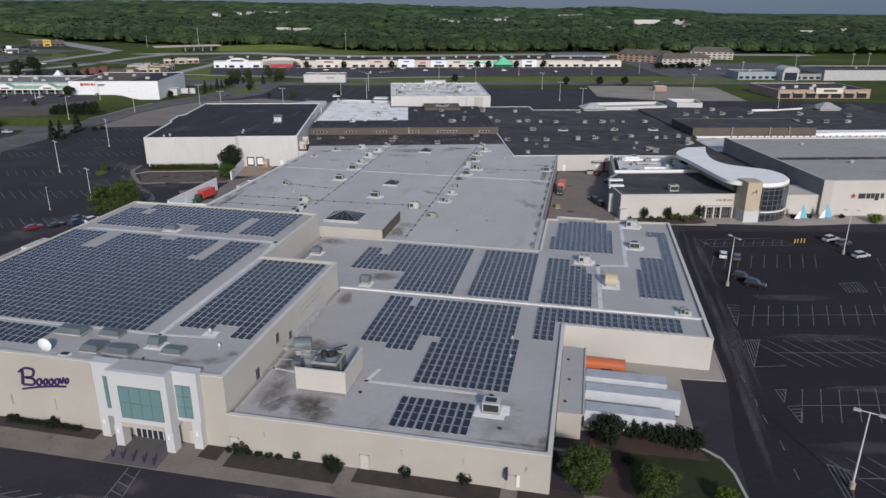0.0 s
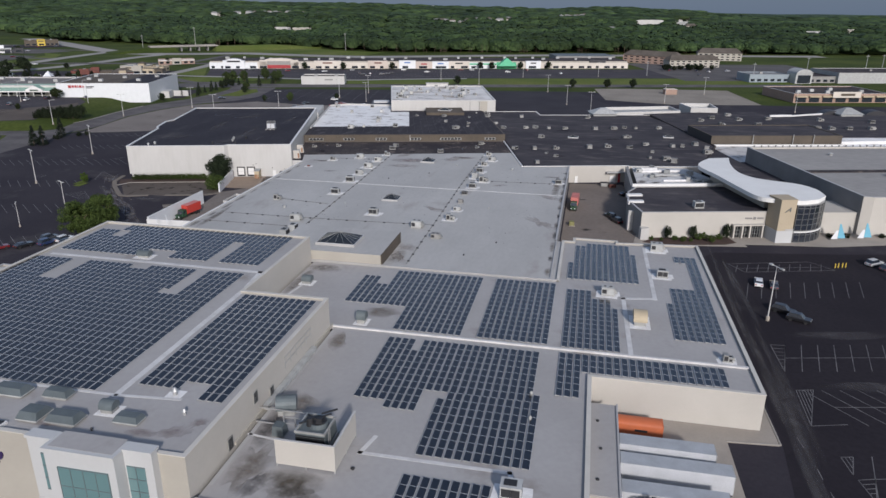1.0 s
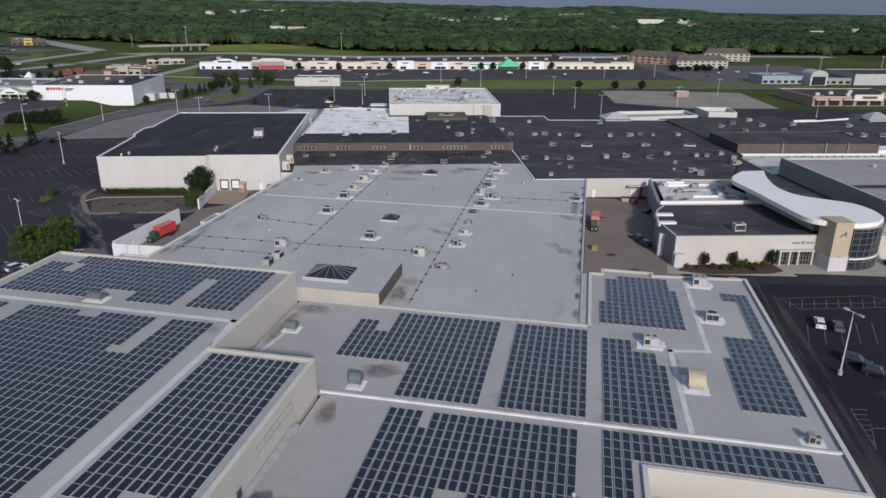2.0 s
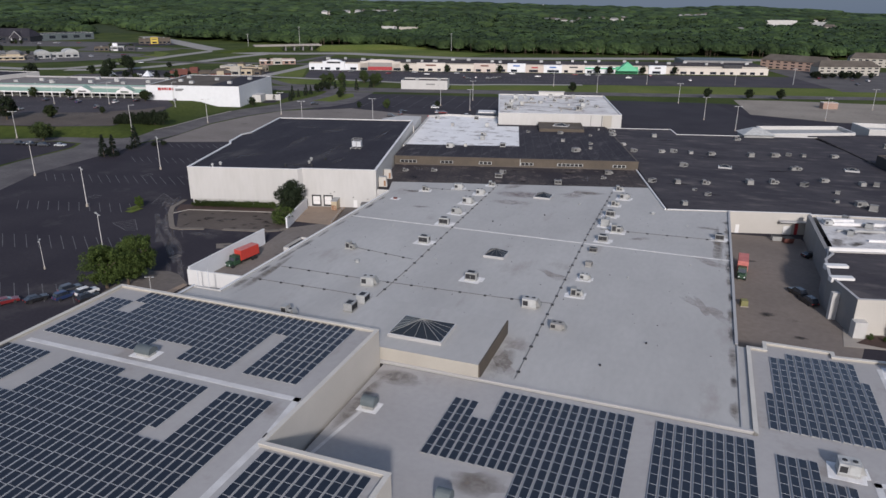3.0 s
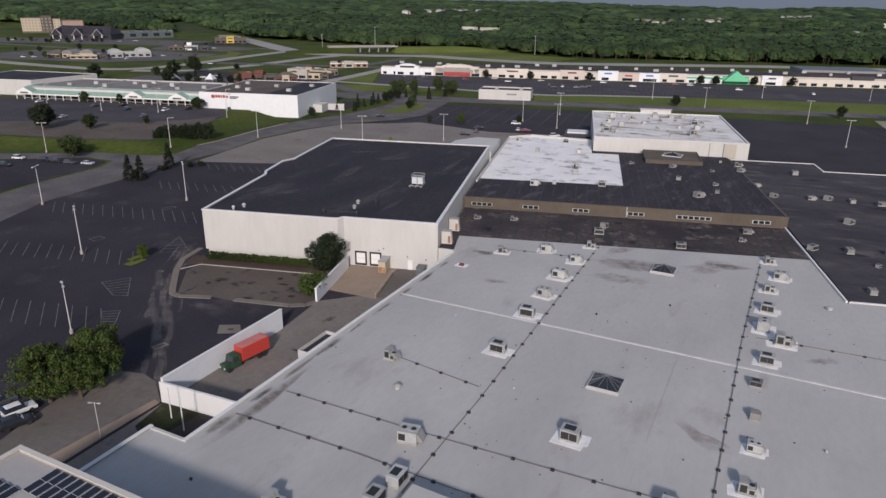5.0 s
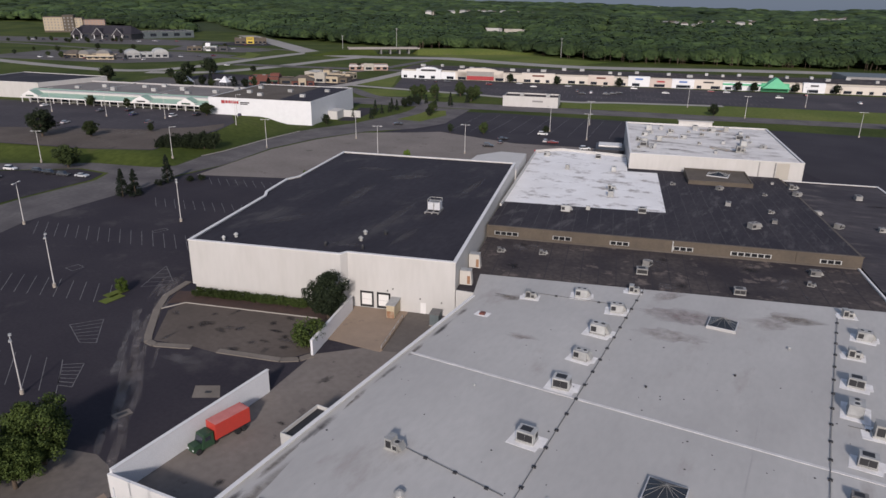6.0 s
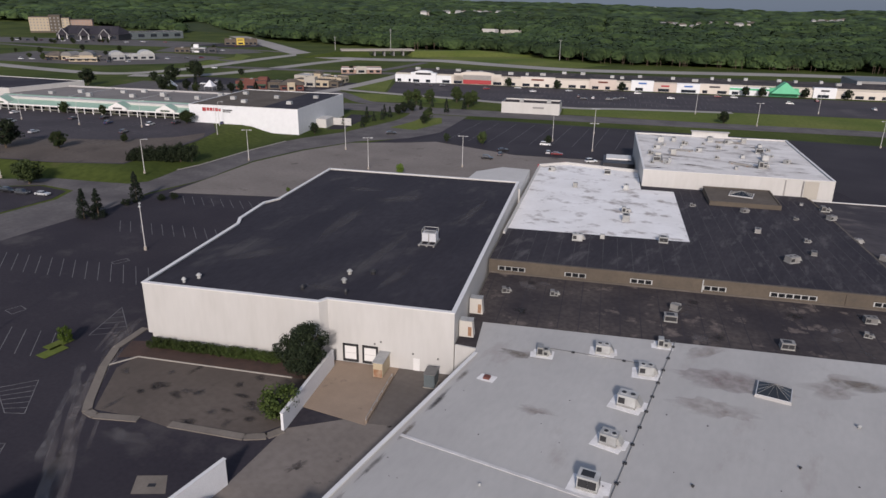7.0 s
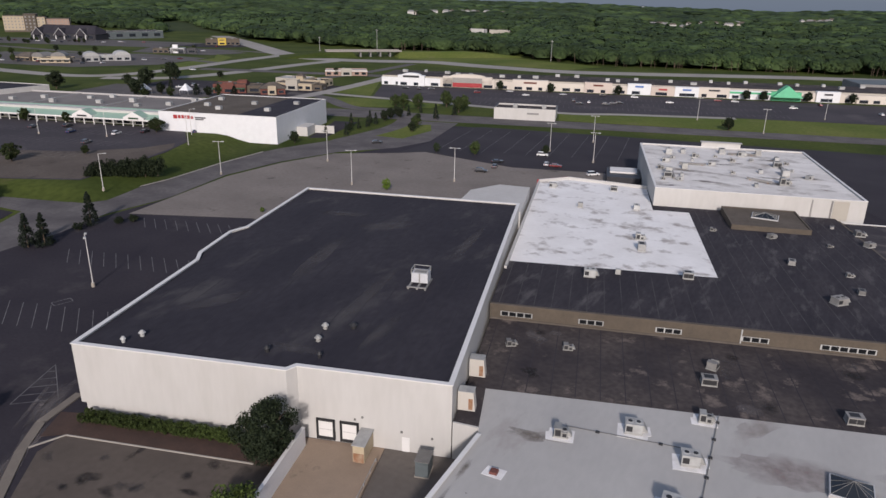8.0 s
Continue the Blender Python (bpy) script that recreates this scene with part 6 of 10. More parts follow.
strip([(10.1, 175.6), (10.4, 146.2)], 0.8, LOW, WALKWAY, "roof_walkway", "white walkway pads on the solar roof")
strip([(10.4, 146.3), (4.4, 145.2), (4.9, 122)], 0.8, LOW + 0.005, WALKWAY, "roof_walkway", "white walkway pads on the solar roof")
strip([(-29.1, 91.6), (-30.0, 88.0), (-10.9, 88.0), (-10.4, 86)], 0.6, LOW, WALKWAY, "roof_walkway", "white walkway pads on the solar roof")
strip([(-62.4, 85.8), (-62.5, 122.0), (-63.4, 129.9), (-108.6, 130.2)], 0.9, UP, WALKWAY, "roof_walkway", "white walkway strip on the upper roof")
strip([(-108, 85.6), (-62.4, 85.8), (-53.7, 86.6)], 0.5, UP + 0.005, WALKWAY, "roof_walkway", "white walkway strip on the upper roof")
strip([(-45.4, 119.8), (-45.3, 78.5)], 0.5, LOW, GREY_TRIM, "roof_walkway", "weathered edge flashing along the wall")
strip([(-45.6, 88.7), (-40.4, 88.1)], 0.35, LOW, WALKWAY, "roof_walkway", "white strip from the wall to the cooling tower")
strip([(-60.6, 124.5), (-58.6, 138.5)], 0.5, LOW, WALKWAY, "roof_walkway", "white walkway strip to a roof vent")

def stain_mat(name, color, strength=0.75):
    """A stain that thins out towards its rim and is broken up by a grain."""
    m = bpy.data.materials.new(name)
    m.use_nodes = True
    nt = m.node_tree
    N, L = nt.nodes, nt.links
    b = N["Principled BSDF"]
    b.inputs["Base Color"].default_value = (*color, 1)
    b.inputs["Roughness"].default_value = 0.8
    tc = N.new("ShaderNodeTexCoord")
    sub = N.new("ShaderNodeVectorMath")
    sub.operation = "SUBTRACT"
    sub.inputs[1].default_value = (0.5, 0.5, 0.5)
    L.new(tc.outputs["Generated"], sub.inputs[0])
    flat = N.new("ShaderNodeVectorMath")
    flat.operation = "MULTIPLY"
    flat.inputs[1].default_value = (2, 2, 0)
    L.new(sub.outputs[0], flat.inputs[0])
    ln = N.new("ShaderNodeVectorMath")
    ln.operation = "LENGTH"
    L.new(flat.outputs[0], ln.inputs[0])
    geo = N.new("ShaderNodeNewGeometry")
    n = N.new("ShaderNodeTexNoise")
    n.inputs["Scale"].default_value = 0.45
    n.inputs["Detail"].default_value = 6.0
    n.inputs["Roughness"].default_value = 0.65
    L.new(geo.outputs["Position"], n.inputs["Vector"])
    r = N.new("ShaderNodeMapRange")
    r.inputs["From Min"].default_value, r.inputs["From Max"].default_value = 1.0, 0.25
    L.new(ln.outputs["Value"], r.inputs["Value"])
    g = N.new("ShaderNodeMapRange")
    g.inputs["From Min"].default_value, g.inputs["From Max"].default_value = 0.26, 0.66
    g.inputs["To Max"].default_value = strength
    L.new(n.outputs["Fac"], g.inputs["Value"])
    mul = N.new("ShaderNodeMath")
    mul.operation = "MULTIPLY"
    L.new(r.outputs[0], mul.inputs[0])
    L.new(g.outputs[0], mul.inputs[1])
    L.new(mul.outputs[0], b.inputs["Alpha"])
    return m


STAIN_BROWN = stain_mat("brown_roof_stain", (0.19, 0.160, 0.132), 0.8)
STAIN_RED = stain_mat("reddish_roof_stain", (0.26, 0.205, 0.195), 0.65)
STAIN_DARK = stain_mat("dark_roof_stain", (0.07, 0.062, 0.06), 0.85)
STAIN_SOOT = stain_mat("dark_brown_algae_stain", (0.085, 0.070, 0.052), 1.0)
STAIN_OIL = stain_mat("oil_stain", (0.018, 0.016, 0.016), 0.9)
STAIN_LANE = stain_mat("faint_worn_lane", (0.095, 0.087, 0.088), 0.6)
STAIN_FAINT = stain_mat("faint_roof_stain", (0.31, 0.255, 0.225), 0.5)
STAIN_PALE = stain_mat("pale_worn_patch", (0.15, 0.132, 0.128), 0.75)


def blob(cx, cy, rx, ry, z, material, seed, turn=0.0, rough=0.35, label="irregular water stain on the roof", n=40):
    rnd = random.Random(seed)
    ph = [(rnd.uniform(0, 6.28), rnd.choice((2, 3, 5, 7, 11)), rnd.uniform(0.1, 1.0)) for _ in range(6)]
    pts = []
    for i in range(n):
        a = 2 * math.pi * i / n
        r = 1 + rough * sum(w * math.sin(k * a + p) for p, k, w in ph) / 2.5
        x, y = rx * r * math.cos(a), ry * r * math.sin(a)
        c, s = math.cos(radians(turn)), math.sin(radians(turn))
        pts.append((cx + x * c - y * s, cy + x * s + y * c))
    return setting("stain", Geo().face([(*q, z + 0.006 + 0.0004 * (seed % 9)) for q in pts]), material, label, "stain")


blob(-36.6, 80.6, 4.8, 2.6, LOW, STAIN_SOOT, 1, 6, 0.2)
blob(-34.8, 78.0, 3.6, 2.4, LOW, STAIN_SOOT, 23, -8, 0.25)
blob(-42.6, 82.4, 2.4, 4.6, LOW, STAIN_BROWN, 22, -8)
blob(-40.5, 79.2, 1.2, 3.0, LOW, STAIN_DARK, 2, -25)
blob(-43.6, 90.5, 1.6, 5.5, LOW, STAIN_DARK, 3, 10)
blob(-41.8, 97, 2.0, 3.4, LOW, STAIN_BROWN, 4, 30)
blob(-43.4, 116.5, 1.6, 3.4, LOW, STAIN_BROWN, 5, 10)
blob(-39.4, 129.0, 4.0, 2.2, LOW, STAIN_BROWN, 6, 20)
blob(-57.4, 147.6, 4.0, 2.2, LOW, STAIN_BROWN, 7, -10)
blob(-60, 140, 1.2, 8, LOW, STAIN_BROWN, 8, -6)
blob(-50.5, 80.0, 2.6, 1.2, UP, STAIN_RED, 9, 30)
blob(-54.2, 79.0, 2.2, 0.9, UP, STAIN_RED, 10, 10)
blob(-48.6, 82.4, 1.4, 0.8, UP, STAIN_RED, 11, 50)
blob(-66.5, 78.2, 1.8, 0.6, UP, STAIN_RED, 12, 0)
blob(-44.4, 157.5, 1.6, 5.5, LOW, STAIN_BROWN, 13, -8)
blob(-64.5, 254.0, 9, 3.4, LOW, STAIN_RED, 14, 12)
blob(-48.0, 262.0, 6, 1.6, LOW, STAIN_BROWN, 15, 15)
blob(-99.4, 176, 1.0, 12, LOW, STAIN_BROWN, 16, 2)
blob(-96.0, 246.0, 4, 1.2, LOW, STAIN_BROWN, 17, 14)
blob(-13.0, 228, 1.2, 14, LOW, STAIN_BROWN, 18, 2)
blob(-15.5, 240, 2.5, 1.2, LOW, STAIN_BROWN, 19, 2)
rnd = random.Random(77)
for i in range(16):
    blob(rnd.uniform(-92, -18), rnd.uniform(56, 67), rnd.uniform(2.5, 9), rnd.uniform(0.4, 1.6), 0.022, STAIN_PALE if i % 3 else STAIN_OIL, 400 + i, rnd.uniform(-12, 12), 0.4, "worn patch on old asphalt")
for i in range(12):
    blob(*mall(rnd.uniform(115, 136), rnd.uniform(-33, -14)), rnd.uniform(1.2, 3.6), rnd.uniform(0.8, 2.0), 5.752, (STAIN_SOOT, STAIN_BROWN, STAIN_DARK)[i % 3], 440 + i, rnd.uniform(0, 90), 0.4)
blob(-2.6, 78.0, 1.0, 2.4, LOW, STAIN_BROWN, 20, 0)
blob(-5, 76.9, 8.0, 0.5, LOW, STAIN_BROWN, 21, 0)
for i, (u, v, rx, ry) in enumerate(((90, 19.5, 4, 0.9), (97, 8, 3, 0.8), (110, 60, 4, 1.0), (126, 40, 5, 1.0), (100, 90, 4, 1.2))):
    blob(*mall(u, v), rx, ry, LOW, STAIN_OIL, 60 + i, 15, 0.4)
for i, (u, v, rx, ry, a) in enumerate(((-45, -12, 2.2, 0.9, 30), (-41, -14, 1.8, 0.8, -20), (-38, -12.5, 1.0, 0.5, 60), (-47, -14.5, 1.0, 0.6, 0), (-31, -16, 1.2, 0.6, 10), (-35, -20, 1.6, 0.7, 30))):
    blob(*mall(u, v), rx, ry, 0.035, STAIN_OIL, 70 + i, a, 0.5, "dark oil stain on asphalt")
rnd = random.Random(55)
for i in range(30):
    k = rnd.uniform(0, 1)
    u, v = -65 + 30 * k + rnd.uniform(-2.2, 2.2), 4 - 56 * k + rnd.uniform(-2.0, 2.0)
    blob(*mall(u, v), rnd.uniform(6, 13), rnd.uniform(0.25, 0.8), 0.012, STAIN_PALE, 90 + i, -47 + rnd.uniform(-7, 7) - (14 if k < 0.3 else 0), 0.12, "pale worn tyre track on asphalt")
for i in range(26):
    blob(rnd.uniform(27.4, 31.0), rnd.uniform(94, 188), rnd.uniform(0.25, 0.9), rnd.uniform(8, 18), 0.014, STAIN_LANE, 300 + i, rnd.uniform(-2, 2), 0.12, "pale worn wheel track on asphalt")
for i, (x, y, rx, ry) in enumerate(((48, 131, 16, 1.5), (52, 113, 16, 1.2), (44, 95, 12, 1.4), (46, 150, 14, 1.6))):
    blob(x, y, rx, ry, 0.014, STAIN_LANE, 100 + i, 0 if ry > 5 else 13, 0.2, "pale worn wheel track on asphalt")
for i, (x, y, rx, ry, a) in enumerate(((-114, 212, 1.8, 0.7, 60), (-108, 226, 0.8, 0.4, 60), (-112, 199, 0.9, 0.4, 0), (-3, 205, 2, 1.2, 30), (2, 196, 1.4, 0.7, 10), (-5, 236, 1.6, 0.8, 0), (-110, 185, 1.0, 0.6, 40))):
    blob(x, y, rx, ry, 0.03, STAIN_OIL, 80 + i, a, 0.5, "dark oil stain on asphalt")


for i, (u, v, rx, ry, a) in enumerate(((-20, 30, 14, 1.2, 100), (-35, 45, 18, 1.6, 104), (-8, 60, 16, 1.0, 98), (-44, 20, 9, 2.0, 60), (-28, 66, 10, 2.4, 40), (-14, 16, 8, 1.4, 100), (-40, 72, 8, 1.8, 20), (-24, 8, 6, 1.2, 15))):
    blob(*mall(u, v), rx, ry, 11.112, STAIN_LANE, 120 + i, a, 0.25, "pale dusty streak on the black roof")
rnd = random.Random(77)
for i in range(18):
    blob(*mall(rnd.uniform(3, 77), rnd.uniform(15, 34)), rnd.uniform(1, 3.4), rnd.uniform(0.5, 1.6), LOW + 0.004, (STAIN_PALE, STAIN_LANE, STAIN_OIL)[i % 3], 140 + i, rnd.uniform(0, 180), 0.5, "worn patch on the bitumen roof")
for i in range(16):
    blob(*mall(rnd.uniform(-54, -23), rnd.uniform(-19, -6)), rnd.uniform(0.6, 2.2), rnd.uniform(0.4, 1.0), 0.035, (STAIN_OIL, STAIN_DARK)[i % 2], 170 + i, rnd.uniform(0, 180), 0.5, "dark stain on cracked asphalt")
for i, (x, y, rx, ry) in enumerate(((-66, 245, 6, 2.4), (-50, 262, 5, 2.0), (-70, 262, 5, 1.6), (-88, 232, 3, 1.0), (-30, 226, 3, 1.0), (-44, 196, 1.4, 5), (-52, 258, 4, 2.2), (-44.3, 158, 1.3, 6), (-43.6, 164.5, 2.2, 3), (-70, 169.8, 5, 0.8), (-15, 190, 1.6, 7), (-14, 215, 1.4, 6))):
    blob(x, y, rx, ry, LOW, STAIN_FAINT, 200 + i, 15 + 20 * (i % 3), 0.5)
for i in range(12):
    blob(*mall(rnd.uniform(37, 82), rnd.uniform(122, 176)), rnd.uniform(2, 7), rnd.uniform(0.6, 2.2), 10.5, (STAIN_BROWN, STAIN_DARK, STAIN_BROWN)[i % 3], 260 + i, 15 + rnd.uniform(-20, 20), 0.5)
for i in range(12):
    blob(-10.8, 156 + i * 8.2, rnd.uniform(0.4, 1.0), rnd.uniform(2, 4.5), LOW, (STAIN_BROWN, STAIN_DARK)[i % 2], 220 + i, rnd.uniform(-5, 5), 0.5, "brown stain along the roof edge")
for i in range(9):
    blob(-101.0, 170 + i * 8.2, rnd.uniform(0.3, 0.8), rnd.uniform(2, 4.5), LOW, (STAIN_BROWN, STAIN_DARK)[i % 2], 240 + i, rnd.uniform(-5, 5), 0.5, "brown stain along the roof edge")
STAIN_TRACK = stain_mat("pale_dusty_wheel_track", (0.16, 0.148, 0.146), 0.7)
rnd = random.Random(88)
for i in range(9):
    k = (i + 0.5) / 9
    blob(*mall(-61.5 + 24.0 * k + rnd.uniform(-1.4, 1.4), -9.5 - 42.0 * k), rnd.uniform(4, 7), rnd.uniform(0.35, 0.8), 0.014, STAIN_TRACK, 320 + i, -45 + rnd.uniform(-5, 5), 0.4, "pale dusty wheel track on asphalt")
blob(*mall(-41.5, -25.5), 4.0, 1.6, 0.014, STAIN_TRACK, 331, 15, 0.5, "pale dusty patch beside the kerb")
grate = thing("drain", *mall(-31.6, -33.8), 0.03, 30, "dark iron drain grate in a concrete patch", "drain")
part("grate", Geo().box(-0.5, -0.3, 0, 0.5, 0.3, 0.03), DARK, grate)
grate = thing("drain", *mall(-40.6, -42.5), 0.0, 75, "dark iron drain grate in a pale concrete frame", "drain")
part("frame", Geo().box(-1.3, -0.8, 0, 1.3, 0.8, 0.03), PAVEMENT_WORN, grate)
part("grate", Geo().box(-0.8, -0.3, 0.03, 0.8, 0.3, 0.05), DARK, grate)
g = Geo()
for i in range(110):
    x, y, r = rnd.uniform(-101, -11), rnd.uniform(170, 242), rnd.uniform(0.05, 0.16)
    g.cyl(x, y, LOW, LOW + 0.05, r, r * 0.7, 6)
setting("roof_debris", g, DARK, "scattered dark grit and leaves on the grey roof", "debris", "stuff")


# ---- roof plant ----
def lib(name, geo, *mats):
    return geo.mesh(name, *mats)


UNIT_BODY = lib("body", Geo().box(-1.2, -0.9, 0.3, 1.2, 0.9, 1.66, inset=0.03).box(-1.24, -0.94, 1.66, 1.24, 0.94, 1.72).box(-0.02, -0.94, 0.35, 0.04, -0.87, 1.64).box(1.17, -0.3, 0.35, 1.235, -0.24, 1.64).box(-1.05, -0.925, 0.5, -0.2, -0.86, 1.35, 1).box(1.16, -0.2, 0.55, 1.22, 0.7, 1.3, 1), METAL_PALE, DARK)
UNIT_BODY2 = lib("body", Geo().box(-1.1, -0.9, 0.25, 1.1, 0.9, 1.25, inset=0.03).box(-1.1, -0.9, 1.25, 0.1, 0.9, 1.9, inset=0.05).box(-1.12, -0.93, 1.86, 0.1, 0.93, 1.93).box(-0.9, -0.93, 0.45, 0.0, -0.86, 1.6, 1).box(0.3, -0.93, 0.4, 0.95, -0.86, 1.0, 1), METAL, DARK)
UNIT_CURB = lib("curb", Geo().box(-1.25, -0.95, 0.03, 1.25, 0.95, 0.3), METAL)
UNIT_PAD = lib("pad", Geo().prism([(-2.3, -1.8), (1.9, -1.9), (2.0, -0.8), (2.5, -0.6), (2.4, 1.6), (-2.1, 1.7)], 0.0, 0.035), WHITE_PAD)
UNIT_BODY_DIM = lib("body", Geo().box(-1.2, -0.9, 0.3, 1.2, 0.9, 1.66, inset=0.03).box(-1.24, -0.94, 1.66, 1.24, 0.94, 1.72).box(-0.02, -0.94, 0.35, 0.04, -0.87, 1.64).box(1.17, -0.3, 0.35, 1.235, -0.24, 1.64).box(-1.05, -0.925, 0.5, -0.2, -0.86, 1.35, 1).box(1.16, -0.2, 0.55, 1.22, 0.7, 1.3, 1), METAL_DIM, DARK)
UNIT_BODY2_DIM = lib("body", Geo().box(-1.1, -0.9, 0.25, 1.1, 0.9, 1.25, inset=0.03).box(-1.1, -0.9, 1.25, 0.1, 0.9, 1.9, inset=0.05).box(-1.12, -0.93, 1.86, 0.1, 0.93, 1.93).box(-0.9, -0.93, 0.45, 0.0, -0.86, 1.6, 1).box(0.3, -0.93, 0.4, 0.95, -0.86, 1.0, 1), METAL_DIM, DARK)
UNIT_RIM_DIM = lib("fan_rim", Geo().cyl(0, 0, -0.02, 0.06, 0.62, 0.6, 14), METAL_DIM)
UNIT_TOP = lib("top_grille", Geo().box(-0.75, -0.55, 0, 0.75, 0.55, 0.05), DARK)
UNIT_FAN = lib("fan", Geo().cyl(0, 0, 0, 0.1, 0.40, 0.36, 14), DARK)
UNIT_RIM = lib("fan_rim", Geo().cyl(0, 0, -0.02, 0.06, 0.62, 0.6, 14), METAL_PALE)
UNIT_GRILLE = lib("grille", Geo().box(-1.05, -0.03, -0.1, 1.05, 0.0, 0.95), DARK)
UNIT_HOOD = lib("hood", Geo().prism([(0, -0.7), (0.75, -0.7), (0.75, 0.7), (0, 0.7)], 0.5, 1.5, 0, None, [(0, -0.7), (0.15, -0.7), (0.15, 0.7), (0, 0.7)]), METAL)


def hvac(x, y, z, rz=0.0, scale=1.0, style=0, pad=True, label="", group="roof units"):
    """A rooftop air handler: curb, body, fan, grille and hood, on a white roof patch."""
    words = ("boxy pale grey rooftop air-conditioning unit", "stepped grey rooftop air handler", "tall pale rooftop condenser with dark grille")[style]
    root = thing("rooftop_unit", x, y, z, rz, label or words + (" on a white roof patch" if pad else " on a dark roof"), "rooftop unit", group)
    scale *= 0.93
    root.scale = (scale,) * 3
    dim = not pad and not label
    rim = UNIT_RIM_DIM if dim else UNIT_RIM
    if dim:
        root.scale = (scale, scale, scale * 0.78)
    if pad:
        part("pad", UNIT_PAD, [], root, "white roof patch", pose(0, 0, 0, 0, 0, 180 * (style % 2)))
    part("curb", UNIT_CURB, [], root)
    if style == 1:
        part("body", UNIT_BODY2_DIM if dim else UNIT_BODY2, [], root)
        f = part("fan_rim", rim, [], root, "", pose(0.6, 0, 1.27))
        part("fan", UNIT_FAN, [], f, "", pose(0, 0, 0.02))
        part("hood", UNIT_HOOD, [], root, "", pose(1.1, 0, 0))
    else:
        part("body", UNIT_BODY_DIM if dim else UNIT_BODY, [], root)
        if style == 2:
            part("top_grille", UNIT_TOP, [], root, "dark top grille", pose(-0.1, 0.05, 1.71))
        for dx in ((-0.55, 0.6) if style == 0 else ()):
            f = part("fan_rim", rim, [], root, "", pose(dx, 0, 1.72) @ Matrix.Scale(0.85, 4))
            part("fan", UNIT_FAN, [], f)
        if style == 2:
            part("grille", UNIT_GRILLE, [], root, "", pose(0, -0.91, 0.5))
        else:
            part("hood", UNIT_HOOD, [], root, "", pose(1.2, 0, 0))
    return root


def small_vent(x, y, z, r=0.35, h=0.8, material=METAL_PALE, label="small round roof vent with a cap", pad=False):
    root = thing("roof_vent", x, y, z, 0, label, "roof vent", "roof vents")
    if pad:
        part("pad", Geo().box(-r * 2.2, -r * 2.2, 0, r * 2.2, r * 2.2, 0.03), WHITE_PAD, root)
    part("pipe", Geo().cyl(0, 0, 0, h * 0.7, r * 0.6, seg=10), material, root)
    part("cap", Geo().cyl(0, 0, h * 0.6, h, r, r * 0.35, 10), material, root)
    return root


def hood_vent(x, y, z, w, d, h, material=METAL_TEAL, rz=0.0, label="curved grey exhaust hood on a white curb", pad=True):
    """A gooseneck or penthouse hood with a rounded back."""
    root = thing("exhaust_hood", x, y, z, rz, label, "exhaust hood", "exhaust hoods")
    if pad:
        part("pad", Geo().box(-w * 0.75, -d * 0.75, 0, w * 0.75, d * 0.75, 0.035), WHITE_PAD, root, "white roof patch")
    part("curb", Geo().box(-w * 0.42, -d * 0.42, 0.03, w * 0.42, d * 0.42, h * 0.35), METAL, root)
    prof = [(-d / 2, h * 0.35), (d / 2, h * 0.35)] + [(d / 2 * math.cos(a), h * 0.5 + h * 0.5 * math.sin(a)) for a in [radians(q) for q in range(0, 181, 20)]]
    part("hood", Geo().lathe_x(-w / 2, w / 2, prof), material, root)
    return root


def low_hood(x, y, z, w, d, h, rz=0.0):
    root = thing("penthouse_vent", x, y, z, rz, "low blue-grey penthouse vent hood on a grey roof", "roof vent", "penthouse vents")
    part("curb", Geo().box(-w * 0.42, -d * 0.42, 0, w * 0.42, d * 0.42, h * 0.6), METAL, root)
    part("hood", Geo().prism(rect(-w / 2, -d / 2, w / 2, d / 2), h * 0.35, h, 0, None, rect(-w * 0.4, -d * 0.3, w * 0.4, d * 0.3)), METAL_TEAL, root, "blue-grey hood")
    part("skirt", Geo().box(-w / 2, -d / 2 - 0.02, h * 0.22, w / 2, d / 2 + 0.02, h * 0.36), METAL_PALE, root)
    return root


def skylight(x, y, z, w, d, h, n=3, label="pyramid skylight of dark glass with pale bars", curb_h=0.4):
    """A pyramid of glass: each pane a part, with pale glazing bars."""
    root = thing("skylight", x, y, z, 0, label, "skylight", "pyramid skylights")
    part("curb", Geo().box(-w / 2 - 0.12, -d / 2 - 0.12, 0, w / 2 + 0.12, d / 2 + 0.12, curb_h), GREY_TRIM, root)
    base = [Vector((-w / 2, -d / 2, curb_h)), Vector((w / 2, -d / 2, curb_h)), Vector((w / 2, d / 2, curb_h)), Vector((-w / 2, d / 2, curb_h))]
    apex = Vector((0, 0, curb_h + h))
    for k in range(4):
        a, b = base[k], base[(k + 1) % 4]
        for i in range(n):
            p, q = a.lerp(b, i / n), a.lerp(b, (i + 1) / n)
            nrm = (q - p).cross(apex - p).normalized() * 0.05
            part("pane", Geo().face([p, q, apex]).face([q - nrm, p - nrm, apex - nrm * 0.5]), GLASS_SKY, root)
            part("glazing_bar", Geo().bar(p + Vector((0, 0, 0.03)), apex + Vector((0, 0, 0.05)), 0.03 + 0.002 * w * (0.6 if i else 1)), METAL_DIM if w < 5 else METAL, root)
        part("base_rail", Geo().bar(a + Vector((0, 0, 0.03)), b + Vector((0, 0, 0.03)), 0.12), ALU, root)
    return root


